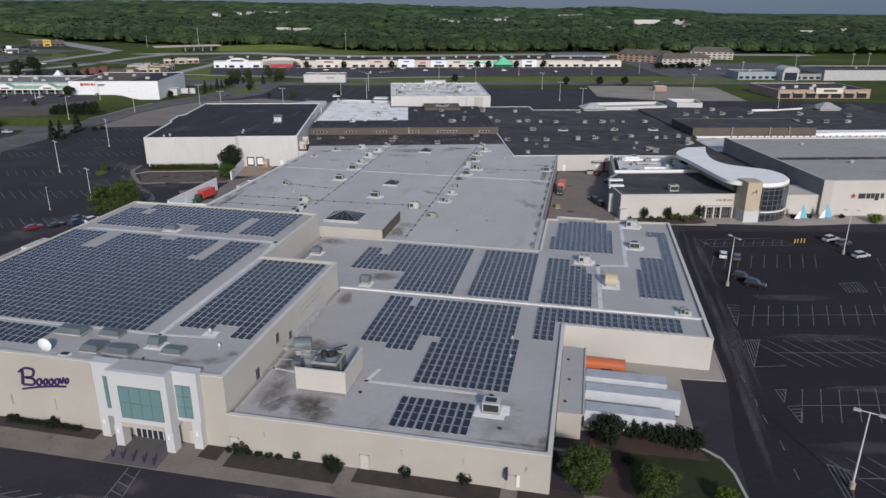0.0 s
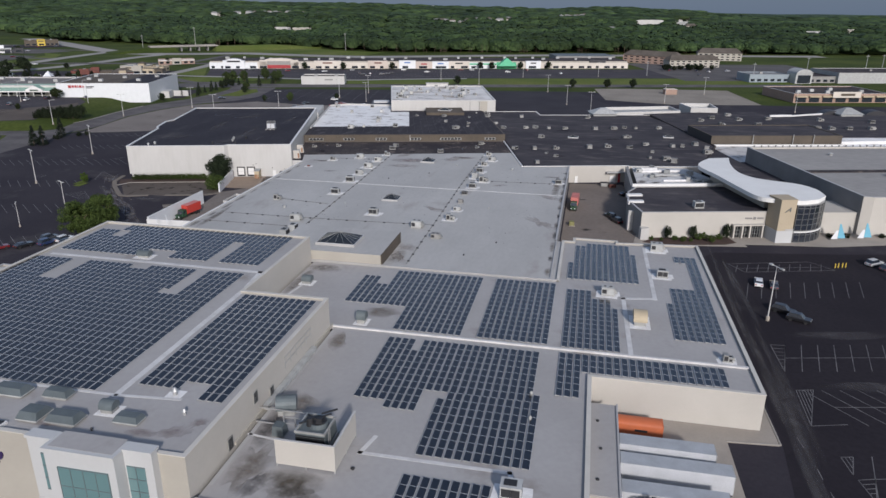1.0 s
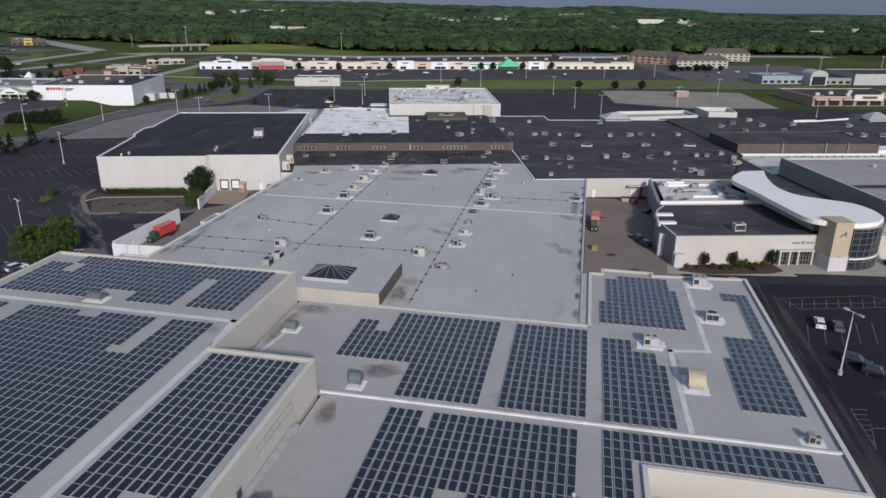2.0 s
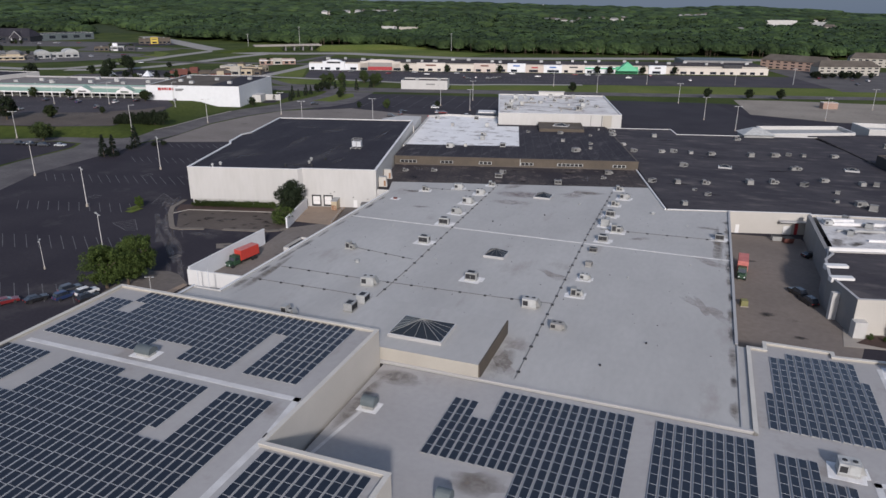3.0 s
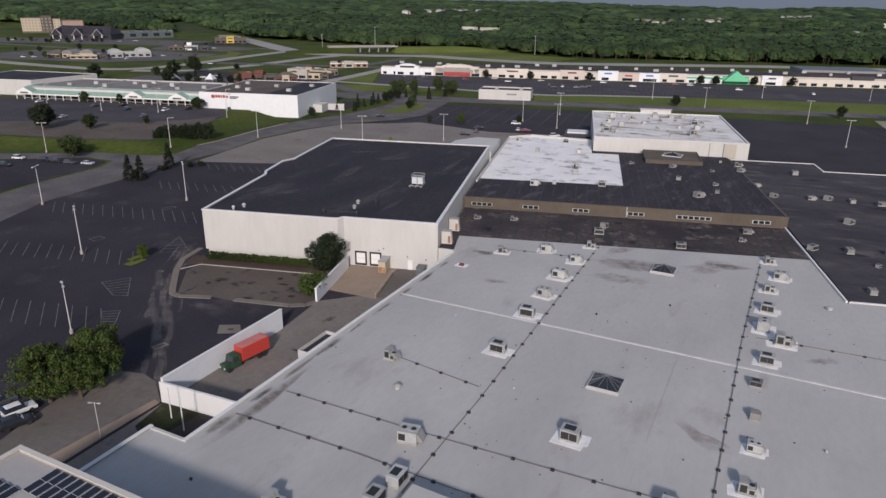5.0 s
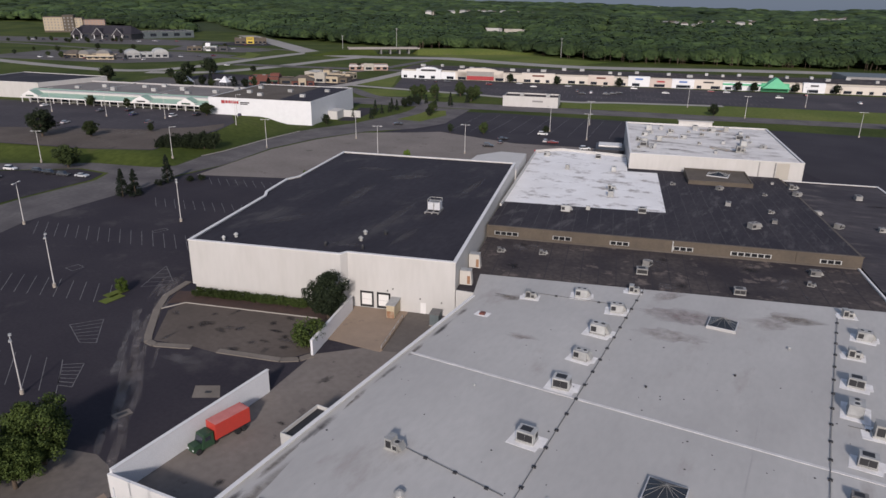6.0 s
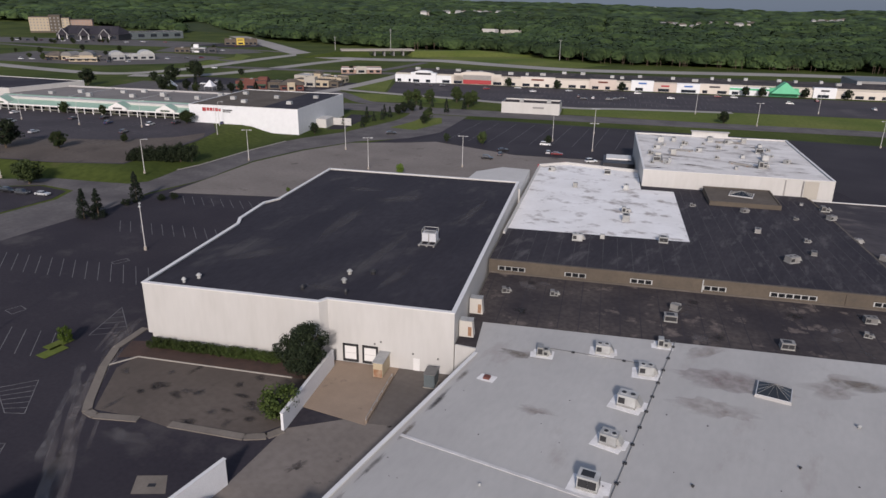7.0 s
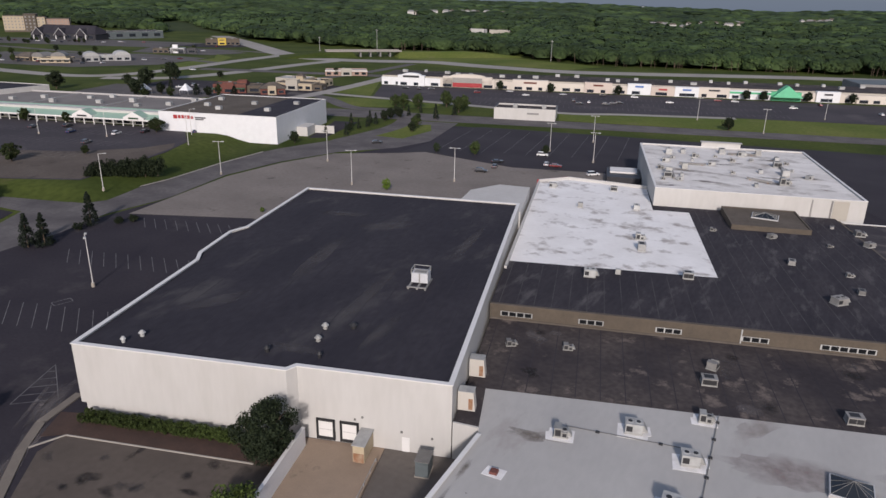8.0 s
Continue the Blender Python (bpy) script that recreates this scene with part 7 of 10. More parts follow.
skylight(-58.0, 158.7, 8.1, 8.9, 7.0, 1.7, 4, "large pyramid skylight of dark glass on a raised roof", 0.5)
skylight(-58.5, 203.2, LOW, 4.5, 4.3, 1.2, 3)
skylight(-59.2, 253.2, LOW, 4.6, 4.2, 1.2, 3)
skylight(*mall(60.4, 109.0), 7.4, 6.2, 5.0, 1.0, 3, "low pyramid skylight of blue glass on the penthouse", 0.2)
for u, v in ((110.2, 43.4), (150.5, 43.0)):
    skylight(*mall(u, v), LOW, 4.0, 2.6, 0.8, 2, "pale-barred pyramid skylight on a black roof")

for i, (x, y) in enumerate(((-76.3, 205.4), (-76.8, 220.0), (-77.0, 229.7), (-77.2, 239.8), (-76.9, 249.8), (-76.5, 260.3), (-84.6, 253.2), (-92.8, 247.7))):
    hvac(x, y, LOW, (0, 4, -3, 0, 15, 12, 15, 15)[i], (1.05, 1.1, 1.0, 1.15, 1.0, 0.8, 1.0, 0.85)[i], (2, 2, 0, 0, 0, 1, 0, 1)[i])
for i, (x, y) in enumerate(((-40.1, 268.6), (-37.6, 259.8), (-39.2, 251.9), (-39.0, 241.8), (-39.2, 233.6), (-36.0, 229.1), (-38.0, 221.3), (-39.0, 213.2), (-38.5, 204.1), (-38.1, 196.2), (-38.3, 187.5), (-38.8, 172.4))):
    hvac(x, y, LOW, (15, 0, 5, 0, 90, 3, 0, 0, 90, 0, 3, 0)[i], (0.8, 1.0, 0.85, 1.0, 1.15, 1.1, 0.95, 0.75, 0.8, 0.75, 0.9, 0.95)[i], (1, 0, 1, 2, 0, 1, 2, 2, 1, 0, 1, 0)[i], pad=i not in (7, 8, 11))
hvac(-59.2, 188.0, LOW, 0, 1.05, 2)
hvac(-77.3, 178.3, LOW, 10, 1.15, 0, False, "wide pale rooftop unit beside a pipe run")
hvac(-74.6, 170.6, LOW, 90, 1.0, 2, False, "tall pale cabinet unit with a round fan")
hvac(-75.1, 166.5, LOW, 90, 1.0, 2, False, "tall pale cabinet unit with a round fan")
hvac(-84.5, 160.8, LOW, 0, 1.0, 1, False, "rust-brown rooftop unit on a grey roof")
hvac(-90.2, 195.6, LOW, 0, 0.9, 1, False, "low grey rooftop unit on a grey roof")
hvac(-45.2, 179.4, LOW, 0, 1.15, 0, False, "large pale rooftop unit on a grey roof")
hvac(-12.6, 232.1, LOW, 0, 0.9, 2)
small_vent(-84.9, 188.4, LOW, 0.7, 0.8, METAL_PALE, "squat white round roof vent")
small_vent(-28.9, 247.9, LOW, 0.7, 0.6, METAL_PALE, "squat white round roof vent")
small_vent(-48.4, 249.5, LOW, 0.35, 0.5)
hatch = thing("roof_hatch", -97.5, 236.6, LOW, 5, "small red roof hatch on a white patch", "roof hatch")
part("pad", Geo().prism([(-1.4, -0.8), (1.2, -1.0), (1.4, 0.9), (-1.1, 1.0)], 0, 0.035), WHITE_PAD, hatch)
part("lid", Geo().box(-0.5, -0.5, 0.03, 0.5, 0.5, 0.35, inset=0.05), BRICK_RED, hatch)
for i, (x, y) in enumerate(((-18.4, 211.7), (-96, 160), (-70, 196), (-55, 236), (-30, 200), (-24, 172), (-88, 214), (-66, 226), (-20, 240), (-30, 162))):
    small_vent(x, y, LOW, 0.22, 0.35, (METAL_PALE, DARK)[i % 2], "small roof drain cover" if i % 2 else "small pale roof vent")
# lower solar roof
small_vent(-9.9, 106.2, LOW, 0.3, 0.8, METAL, "thin grey vent pipe with a cap")
small_vent(-9.5, 99.8, LOW, 0.3, 0.8, METAL, "thin grey vent pipe with a cap")
small_vent(-8.6, 79.8, LOW, 0.3, 0.3, DARK, "small dark roof drain cover")
small_vent(-29.8, 84.6, LOW, 0.3, 0.3, DARK, "small dark roof drain cover")
hvac(-10.3, 84.0, LOW, 0, 1.1, 2)
hood_vent(-41.6, 124.3, LOW, 1.7, 1.9, 2.2, METAL_TEAL, 0)
hood_vent(-58.0, 139.2, LOW, 2.0, 1.8, 1.7, METAL_TEAL, 0)
hood_vent(6.9, 134.9, LOW, 2.4, 3.6, 2.4, TAN_METAL, 0, "large curved tan exhaust hood on a white patch")
hvac(12.7, 158.6, LOW, 0, 1.0, 2)
hvac(1.4, 146.6, LOW, 0, 1.05, 0)
hvac(12.7, 175.0, LOW, 0, 1.15, 0)
hvac(19.9, 123.4, LOW, 0, 0.7, 1)
# upper roof
for x, y, w, d, h in ((-75.8, 83.4, 4.6, 2.4, 1.2), (-69.4, 84.0, 3.6, 1.9, 1.1), (-69.0, 79.3, 3.0, 3.0, 1.2), (-64.6, 79.3, 4.2, 2.4, 1.2), (-57.0, 80.9, 3.4, 2.0, 1.0)):
    low_hood(x, y, UP, w, d, h)
hood_vent(-60.8, 82.4, UP, 1.9, 1.7, 1.6, METAL_TEAL, 0)
small_vent(-54.9, 87.5, UP, 0.5, 1.1, STEEL, "galvanised roof ventilator on a white patch", True)
small_vent(-51.2, 83.6, UP, 0.35, 0.9, STEEL, "thin galvanised vent pipe")
hood_vent(-89.5, 132.6, UP, 2.6, 1.8, 1.4, METAL_TEAL, 0)
small_vent(-60.2, 78.2, UP, 0.2, 0.4, DARK, "small dark roof drain")
small_vent(-57.0, 76.9, UP, 0.2, 0.4, DARK, "small dark roof drain")
dish = thing("satellite_dish", -75.9, 77.6, UP, 0, "white satellite dish on a short mast", "satellite dish")
part("mast", Geo().cyl(0, 0, 0, 0.8, 0.08, seg=8), STEEL, dish)
g = Geo()
for i in range(12):
    a0, a1 = 2 * math.pi * i / 12, 2 * math.pi * (i + 1) / 12
    for r0, r1 in ((0, 0.6), (0.6, 1.15)):
        q = lambda r, a: (r * math.cos(a), 0.25 * r * r - 0.3 + 0.35 * r * math.sin(a) * 0, 0.9 + r * math.sin(a) * 0.9)
        g.face([q(r0, a0), q(r1, a0), q(r1, a1), q(r0, a1)])
part("reflector", g, TRAILER_WHITE, dish)
hb = thing("roof_hatch", -72.0, 76.9, UP, 0, "dark roof hatch on a white curb", "roof hatch")
part("curb", Geo().box(-0.8, -0.5, 0, 0.8, 0.5, 0.3), WHITE_TRIM, hb)
part("lid", Geo().box(-0.6, -0.35, 0.3, 0.6, 0.35, 0.38), DARK, hb)
# mall roofs
for i, (u, v) in enumerate(((4.8, 132.6), (13.7, 110.7), (23.0, 133.4), (28.6, 112.3), (28.0, 83.8), (28.0, 75.9), (17.0, 55.2), (22.5, 58.4), (36.0, 59.3))):
    hvac(*mall(u, v), roof_fall(v - 36.2) + 0.012, 15 + (0, 90)[i % 2], (0.9, 0.8, 0.9, 0.9, 0.9, 1.0, 1.0, 0.6, 0.9)[i], i % 3, False, "pale rooftop unit on a patchy white roof")
for i, (u, v) in enumerate(((46.0, 96.8), (59.0, 94.3), (58.8, 74.7), (68.5, 69.5), (61.6, 52.8), (67.5, 59.5), (80.7, 102.3), (79.9, 93.1), (76.1, 107.7), (70.7, 90.3))):
    hvac(*mall(u, v), roof_fall(v - 36.2), 15 + (0, 30, 80)[i % 3], (0.6, 0.8, 0.8, 0.6, 1.1, 0.7, 1.0, 0.9, 0.5, 0.5)[i], (1, 0, 2)[i % 3], False)
for i, (x, y) in enumerate(((-108.0, 268.0), (-99.3, 271.2), (-79.7, 294.2), (-77.5, 276.2), (-77.4, 270.9), (-58.4, 269.8), (-45.9, 288.0), (-46.4, 281.2))):
    hvac(x, y, LOW, (30, 20, 15, 80, 15, 15, 15, 0)[i], (0.7, 0.7, 0.9, 0.9, 1.0, 0.95, 0.9, 0.6)[i], (1, 1, 0, 1, 2, 2, 0, 1)[i], False)
for i, (u, v) in enumerate(((81.8, 77.7), (84.0, 66.2), (97.1, 97.0), (93.9, 66.0), (98.4, 66.7), (104.2, 65.1), (111.1, 63.8), (96.9, 44.0), (124.6, 62.8), (132.9, 63.2), (138.6, 65.5), (143.4, 64.7))):
    hvac(*mall(u, v), LOW, 15 + (0, 40, 90)[i % 3], (0.8, 0.9, 1.0, 0.85, 0.95, 0.8, 0.9, 1.0, 1.1, 1.1, 0.8, 0.8)[i], i % 3, False)
for i, (u, v) in enumerate(((133.3, 42.9), (82.3, 21.2), (89.8, 20.7), (98.1, 20.7), (95.4, 7.2), (111.5, 22.1), (119.1, 23.6), (127.2, 21.1), (86.5, -3.2), (128.9, 93.8), (92.9, 12.4))):
    hvac(*mall(u, v), LOW, 15 + (0, 40, 90)[i % 3], (0.9, 0.9, 0.9, 0.9, 0.7, 1.1, 1.0, 0.95, 0.8, 0.9, 0.5)[i], (i + 1) % 3, False)
for i, (u, v) in enumerate(((153.6, 63.8), (149.2, 23.6), (155.4, 26.8), (153.7, 10.8), (157.0, 18.8), (131.8, 42.8), (135.4, 27.2), (133.6, 13.3), (129.2, 3.5), (134.1, 0.4), (135.7, -3.6), (145.1, 23.7))):
    hvac(*mall(u, v), LOW, 15 + (0, 60, 90)[i % 3], (0.9, 0.9, 1.1, 1.2, 1.0, 0.8, 0.9, 0.7, 0.6, 1.1, 1.2, 0.9)[i], i % 3, False)
for i, (u, v) in enumerate(((201.3, 99.7), (200.7, 86.1), (203.4, 71.8), (226.2, 62.6), (231.8, 60.7), (240.0, 60.6), (250.4, 60.5), (240, 84), (262, 78), (216, 88), (186, 72), (190, 92), (176, 60), (181, 84))):
    hvac(*mall(u, v), LOW, 15, 1.1, i % 3, False)
for i, (u, v) in enumerate(((39.0, 154.4), (38.6, 138.9), (38.0, 134.0), (41.1, 167.9), (49.1, 164.0), (58.9, 173.2), (64.7, 170.4), (70.6, 174.0), (72.9, 156.3), (72.5, 144.4), (69.7, 132.8), (45.9, 170.2), (52.8, 153.1), (44.0, 146.4))):
    hvac(*mall(u, v), 10.5, 15 + (0, 90)[i % 2], (0.9, 1.1, 1.0, 1.2, 0.9, 1.1, 1.0, 1.0, 1.1, 1.2, 1.2, 0.9, 0.8, 1.0)[i], i % 3, False, "pale rooftop unit on the tall white store")
for i, (u, v) in enumerate(((36.4, 129.8), (41.0, 130.4), (42.2, 136.2), (36.6, 143.6), (41.6, 160.4), (47.6, 158.0), (60.2, 160.6), (66.4, 163.0), (74.8, 166.2), (76.4, 160.4), (75.8, 150.6), (66.0, 146.2), (57.6, 143.2), (78.6, 141.8), (61.4, 128.4), (55.8, 166.0))):
    hvac(*mall(u, v), 10.5, 15 + (0, 35, 90)[i % 3], (0.5, 0.7, 0.55, 0.8, 0.6, 0.5, 0.7, 0.55, 0.8, 0.6)[i % 10], (1, 0, 2)[i % 3], False, "small weathered unit on the cluttered white roof")
for i, (u, v, du, dv) in enumerate(((39.6, 131.0, 0.0, 9.0), (43.0, 152.0, 8.0, 0.0), (60.6, 171.4, 9.0, 0.5), (73.6, 146.0, 0.0, 9.0), (66.5, 133.0, -6.0, 4.0))):
    dt_ = thing("roof_duct", *mall(u, v), 10.5, 15, "low weathered duct between rooftop units", "duct", "roof ducts")
    part("casing", Geo().bar((0, 0, 0.45), (du, dv, 0.45), 0.6), METAL_DIM, dt_)
    for k in (0.15, 0.85):
        part("support", Geo().box(du * k - 0.3, dv * k - 0.3, 0, du * k + 0.3, dv * k + 0.3, 0.2), RUST, dt_)
sc = thing("rooftop_unit", *mall(-12.7, 36.5), 11.1, 15, "white square rooftop unit with a rail on top, on dark sleepers", "rooftop unit", "roof units")
part("casing", Geo().box(-1.5, -1.2, 0.35, 1.5, 1.2, 2.1, inset=0.05), TRAILER_OLD, sc)
part("fan_well", Geo().box(-1.1, -0.8, 2.1, 1.1, 0.8, 2.16), METAL_DIM, sc)
part("front_brace", Geo().box(-0.1, -1.3, 0.35, 0.1, -1.17, 2.1), METAL_DIM, sc)
for sx in (-1, 1):
    for sy in (-1, 1):
        part("rail_post", Geo().box(sx * 1.5 - 0.05, sy * 1.2 - 0.05, 1.95, sx * 1.5 + 0.05, sy * 1.2 + 0.05, 2.8), METAL, sc)
    part("rail", Geo().bar((-1.55, sx * 1.2, 2.8), (1.55, sx * 1.2, 2.8), 0.1), METAL, sc)
    part("end_rail", Geo().bar((sx * 1.5, -1.2, 2.8), (sx * 1.5, 1.2, 2.8), 0.1), METAL, sc)
for x in (-1.5, 0.1, 1.6):
    part("sleeper", Geo().box(x - 0.15, -3.6, 0, x + 0.15, 1.6, 0.3), METAL_DIM, sc)
part("sleeper", Geo().box(-1.7, -3.6, 0.3, 1.8, -3.3, 0.5), GREY_WALL, sc)
for i, (x, y, r) in enumerate(((-154.4, 231.5, 0.45), (-153.6, 234.2, 0.55), (-134.3, 239.4, 0.5), (-126.7, 241.6, 0.4), (-129.9, 245.6, 0.6), (-131.4, 249.4, 0.6), (-127.7, 251.6, 0.7))):
    small_vent(x, y, 11.1, r, 1.0, (METAL_PALE, METAL_PALE, DARK, DARK, METAL, METAL, DARK)[i], "round roof vent on a black roof" if i < 2 else "dark weathered roof vent")
hvac(*mall(119.4, -64.2), 6.95, 15, 1.15, 2, False, "boxy grey unit on the entrance roof")
for i, (u, v) in enumerate(((118, -18), (124, -14), (120, -26), (130, -30), (134, -22), (127, -20))):
    hvac(*mall(u, v), 5.76, 15 + 30 * i, 0.8, i % 3, False, "grey rooftop unit on a patchy white roof")
small_vent(*mall(186, -44), 10.3, 1.0, 1.0, METAL_PALE, "squat pale vent on a worn roof")
small_vent(*mall(186, -14), 10.3, 0.9, 0.9, METAL_PALE, "squat pale vent on a worn roof")


def pipe_run(points, z, label="thin dark gas pipe on roof blocks"):
    """A low pipe that lies on blocks across a roof."""
    root = thing("pipe_run", *points[0], z, 0, label, "roof pipe", "roof pipes")
    ox, oy = points[0]
    g = Geo()
    for p, q in zip(points, points[1:]):
        g.bar((p[0] - ox, p[1] - oy, 0.14), (q[0] - ox, q[1] - oy, 0.14), 0.075)
        n = max(1, int(math.dist(p, q) / 4.2))
        for i in range(n):
            x, y = p[0] + (q[0] - p[0]) * (i + 0.5) / n - ox, p[1] + (q[1] - p[1]) * (i + 0.5) / n - oy
            part("block", Geo().box(x - 0.26, y - 0.2, 0, x + 0.26, y + 0.2, 0.2, inset=0.03), DARK, root)
    part("pipe", g, GRILLE, root)
    return root


pipe_run([(-73.2, 152.2 + 17), (-73.2, 190), (-75.0, 262.8)], LOW)
pipe_run([(-41.2, 153.5), (-42.0, 226.6), (-41.6, 266.8)], LOW)
pipe_run([(-100.8, 172.7), (-81.7, 172.9), (-73.4, 172.6), (-53.0, 172.2)], LOW)
pipe_run([(-98.4, 180.3), (-76.6, 180.4), (-51.8, 181.2), (-41.2, 182.0)], LOW)
pipe_run([(-92.4, 196.8), (-74.6, 194.0)], LOW)
pipe_run([(-92.8, 250.0), (-84.6, 251.4), (-77.0, 252.6)], LOW)
pipe_run([(-40.0, 229.5), (-13.0, 231.0)], LOW, "faint thin pipe along the roof")
for y0 in (186.0, 226.0):
    strip([(-50.5, y0 - 34), (-50.5, y0)], 0.06, LOW, GREY_TRIM, "roof_seam", "faint membrane seam")

# ---- the store's entrance ----
door_block = thing("store_entrance", -58.2, 75.4, 0, 0, "white projecting store entrance with teal glass", "entrance")
for x0, x1, z0, wx0, wx1, px in ((-7.5, -4.0, 3.65, -5.95, -5.0, -7.55), (5.02, 8.6, 4.4, 5.25, 7.55, 7.1)):
    part("side_bay", Geo().box(x0, -1.1, z0, x1, 0.02, 12.0), ENTRANCE_WHITE, door_block)
    part("bay_cornice", Geo().box(x0 - 0.15, -1.25, 12.0, x1 + 0.1, 0.3, 12.35), ENTRANCE_WHITE, door_block)
    part("pier", Geo().box(px, -1.15, 0, px + 1.35, 0.02, z0), ENTRANCE_WHITE, door_block)
    w = part("window", Geo().box(wx0, -1.18, 5.05, wx1, -1.103, 10.15), GLASS_TEAL, door_block, "tall teal glass window")
    for z in (5.05, 6.7, 8.4, 10.08):
        part("window_frame", Geo().box(wx0, -1.23, z, wx1, -1.182, z + 0.08), METAL_TEAL, w)
    part("window_frame", Geo().box((wx0 + wx1) / 2 - 0.04, -1.22, 5.05, (wx0 + wx1) / 2 + 0.04, -1.183, 10.15), METAL_TEAL, w)
part("bay_back_wall", Geo().box(5.0, -0.12, 0, 8.4, -0.003, 4.4), CREAM_WALL, door_block)
part("portal", Geo().box(-3.95, -2.7, 3.5, 4.98, 0.02, 12.0), ENTRANCE_WHITE, door_block, "white portal wall")
part("portal_cornice", Geo().box(-4.15, -2.9, 12.0, 5.1, 0.3, 12.3), ENTRANCE_WHITE, door_block)
part("portal_roof", Geo().box(-3.6, -2.35, 12.3, 4.6, 0.6, 12.33), ROOF_LOW, door_block)
for x0 in (-4.1, 3.82):
    part("pier", Geo().box(x0, -2.75, 0, x0 + 1.25, -1.2, 3.5), ENTRANCE_WHITE, door_block)
big = part("window", Geo().box(-2.4, -2.8, 5.0, 4.05, -2.703, 10.0), GLASS_TEAL, door_block, "large teal glass window in faint panes")
for i in range(5):
    part("window_frame", Geo().box(-2.44 + i * 1.61, -2.85, 5.0, -2.38 + i * 1.61, -2.802, 10.0), METAL_TEAL, big)
for z in (5.0, 7.4, 9.92):
    part("window_frame", Geo().box(-2.4, -2.845, z, 4.05, -2.803, z + 0.07), METAL_TEAL, big)
part("lintel", Geo().box(-2.8, -2.74, 3.42, 3.8, -1.2, 4.1), CREAM_WALL, door_block)
ed = part("door_glazing", Geo().box(-2.7, -0.25, 0, 3.6, -0.15, 2.9), GLASS_DARK, door_block, "dark glass doors")
for i in range(8):
    part("door_frame", Geo().box(-2.7 + i * 0.88, -0.35, 0, -2.56 + i * 0.88, -0.255, 2.9), ENTRANCE_WHITE, ed)
part("soffit", Geo().box(-2.8, -1.2, 3.1, 3.8, 0.0, 3.4), CREAM_WALL, door_block)
for x, y in ((-6.9, -1.27), (-3.5, -2.87), (4.4, -2.87), (7.8, -1.27)):
    part("wall_lamp", Geo().box(x - 0.14, y, 2.3, x + 0.14, y + 0.1, 3.0), TRAILER_WHITE, door_block)
part("side_door", Geo().box(5.9, -0.2, 0, 7.0, -0.123, 2.3), PALE_CREAM, door_block, "pale side door under the bay")
sign = thing("store_sign", -75.5, 75.36, 6.9, 0, "dark purple sign of plain slanted strokes on a cream wall", "sign")


def stroke(pts, w):
    """A flat ribbon of width w along a line in x and z, 0.2 m thick, standing off the wall."""
    g = Geo()
    n = len(pts)
    lo, hi = [], []
    for i, p in enumerate(pts):
        d = (Vector(pts[min(i + 1, n - 1)]) - Vector(pts[max(i - 1, 0)])).normalized()
        q = Vector((-d.y, d.x)) * w / 2
        lo.append((p[0] - q.x, p[1] - q.y))
        hi.append((p[0] + q.x, p[1] + q.y))
    for i in range(n - 1):
        c = [lo[i], lo[i + 1], hi[i + 1], hi[i]]
        f, k = [(x, -0.2, z) for x, z in c], [(x, 0.0, z) for x, z in c]
        g.face(f).face(k[::-1])
        for j in range(4):
            g.face([f[j], k[j], k[(j + 1) % 4], f[(j + 1) % 4]])
    return g


def oval(cx, cz, rx, rz, lean=0.25):
    return [(cx + rx * math.cos(a) + lean * rz * math.sin(a), cz + rz * math.sin(a)) for a in [2 * math.pi * i / 14 for i in range(15)]]


for pts, w in ((spline([(-3.6, 1.5), (-2.4, 2.3), (-1.0, 2.2), (-1.3, 1.1), (-2.6, 0.75)], 4), 0.3), (spline([(-2.9, 2.1), (-3.0, 0.9), (-3.3, -0.5)], 4), 0.4), (spline([(-2.6, 0.75), (-1.2, 0.6), (-1.4, -0.3), (-3.1, -0.5)], 4), 0.3),
               (oval(-0.35, 0.25, 0.38, 0.55), 0.26), (oval(0.75, 0.4, 0.3, 0.5), 0.26), (oval(1.7, 0.5, 0.34, 0.5), 0.26), (oval(2.7, 0.65, 0.34, 0.52), 0.26),
               (spline([(3.2, 1.3), (3.5, 0.5), (3.9, 1.5)], 4), 0.26), (oval(4.4, 1.0, 0.26, 0.42), 0.26), (spline([(-3.5, -1.3), (-1.2, -0.75), (1.6, -0.25), (4.1, 0.05)], 4), 0.24)):
    part("stroke", stroke(pts, w), PURPLE, sign)
for x, z0, z1 in ((-81.4, 2.7, 4.4), (-73.9, 2.7, 4.4), (-89, 2.7, 4.4), (-40.6, 3.2, 4.0), (-33, 3.2, 4.0), (-21.0, 3.2, 4.0), (-12.6, 3.2, 4.0), (-4.4, 3.2, 4.0)):
    wl = thing("wall_light", x, (75.38 if x < -46 else 74.88), z0, 0, "slim pale wall light on a cream wall", "wall light", "wall lights")
    part("housing", Geo().box(-0.13, -0.16, 0, 0.13, 0.0, z1 - z0, inset=0.02), METAL_PALE, wl)
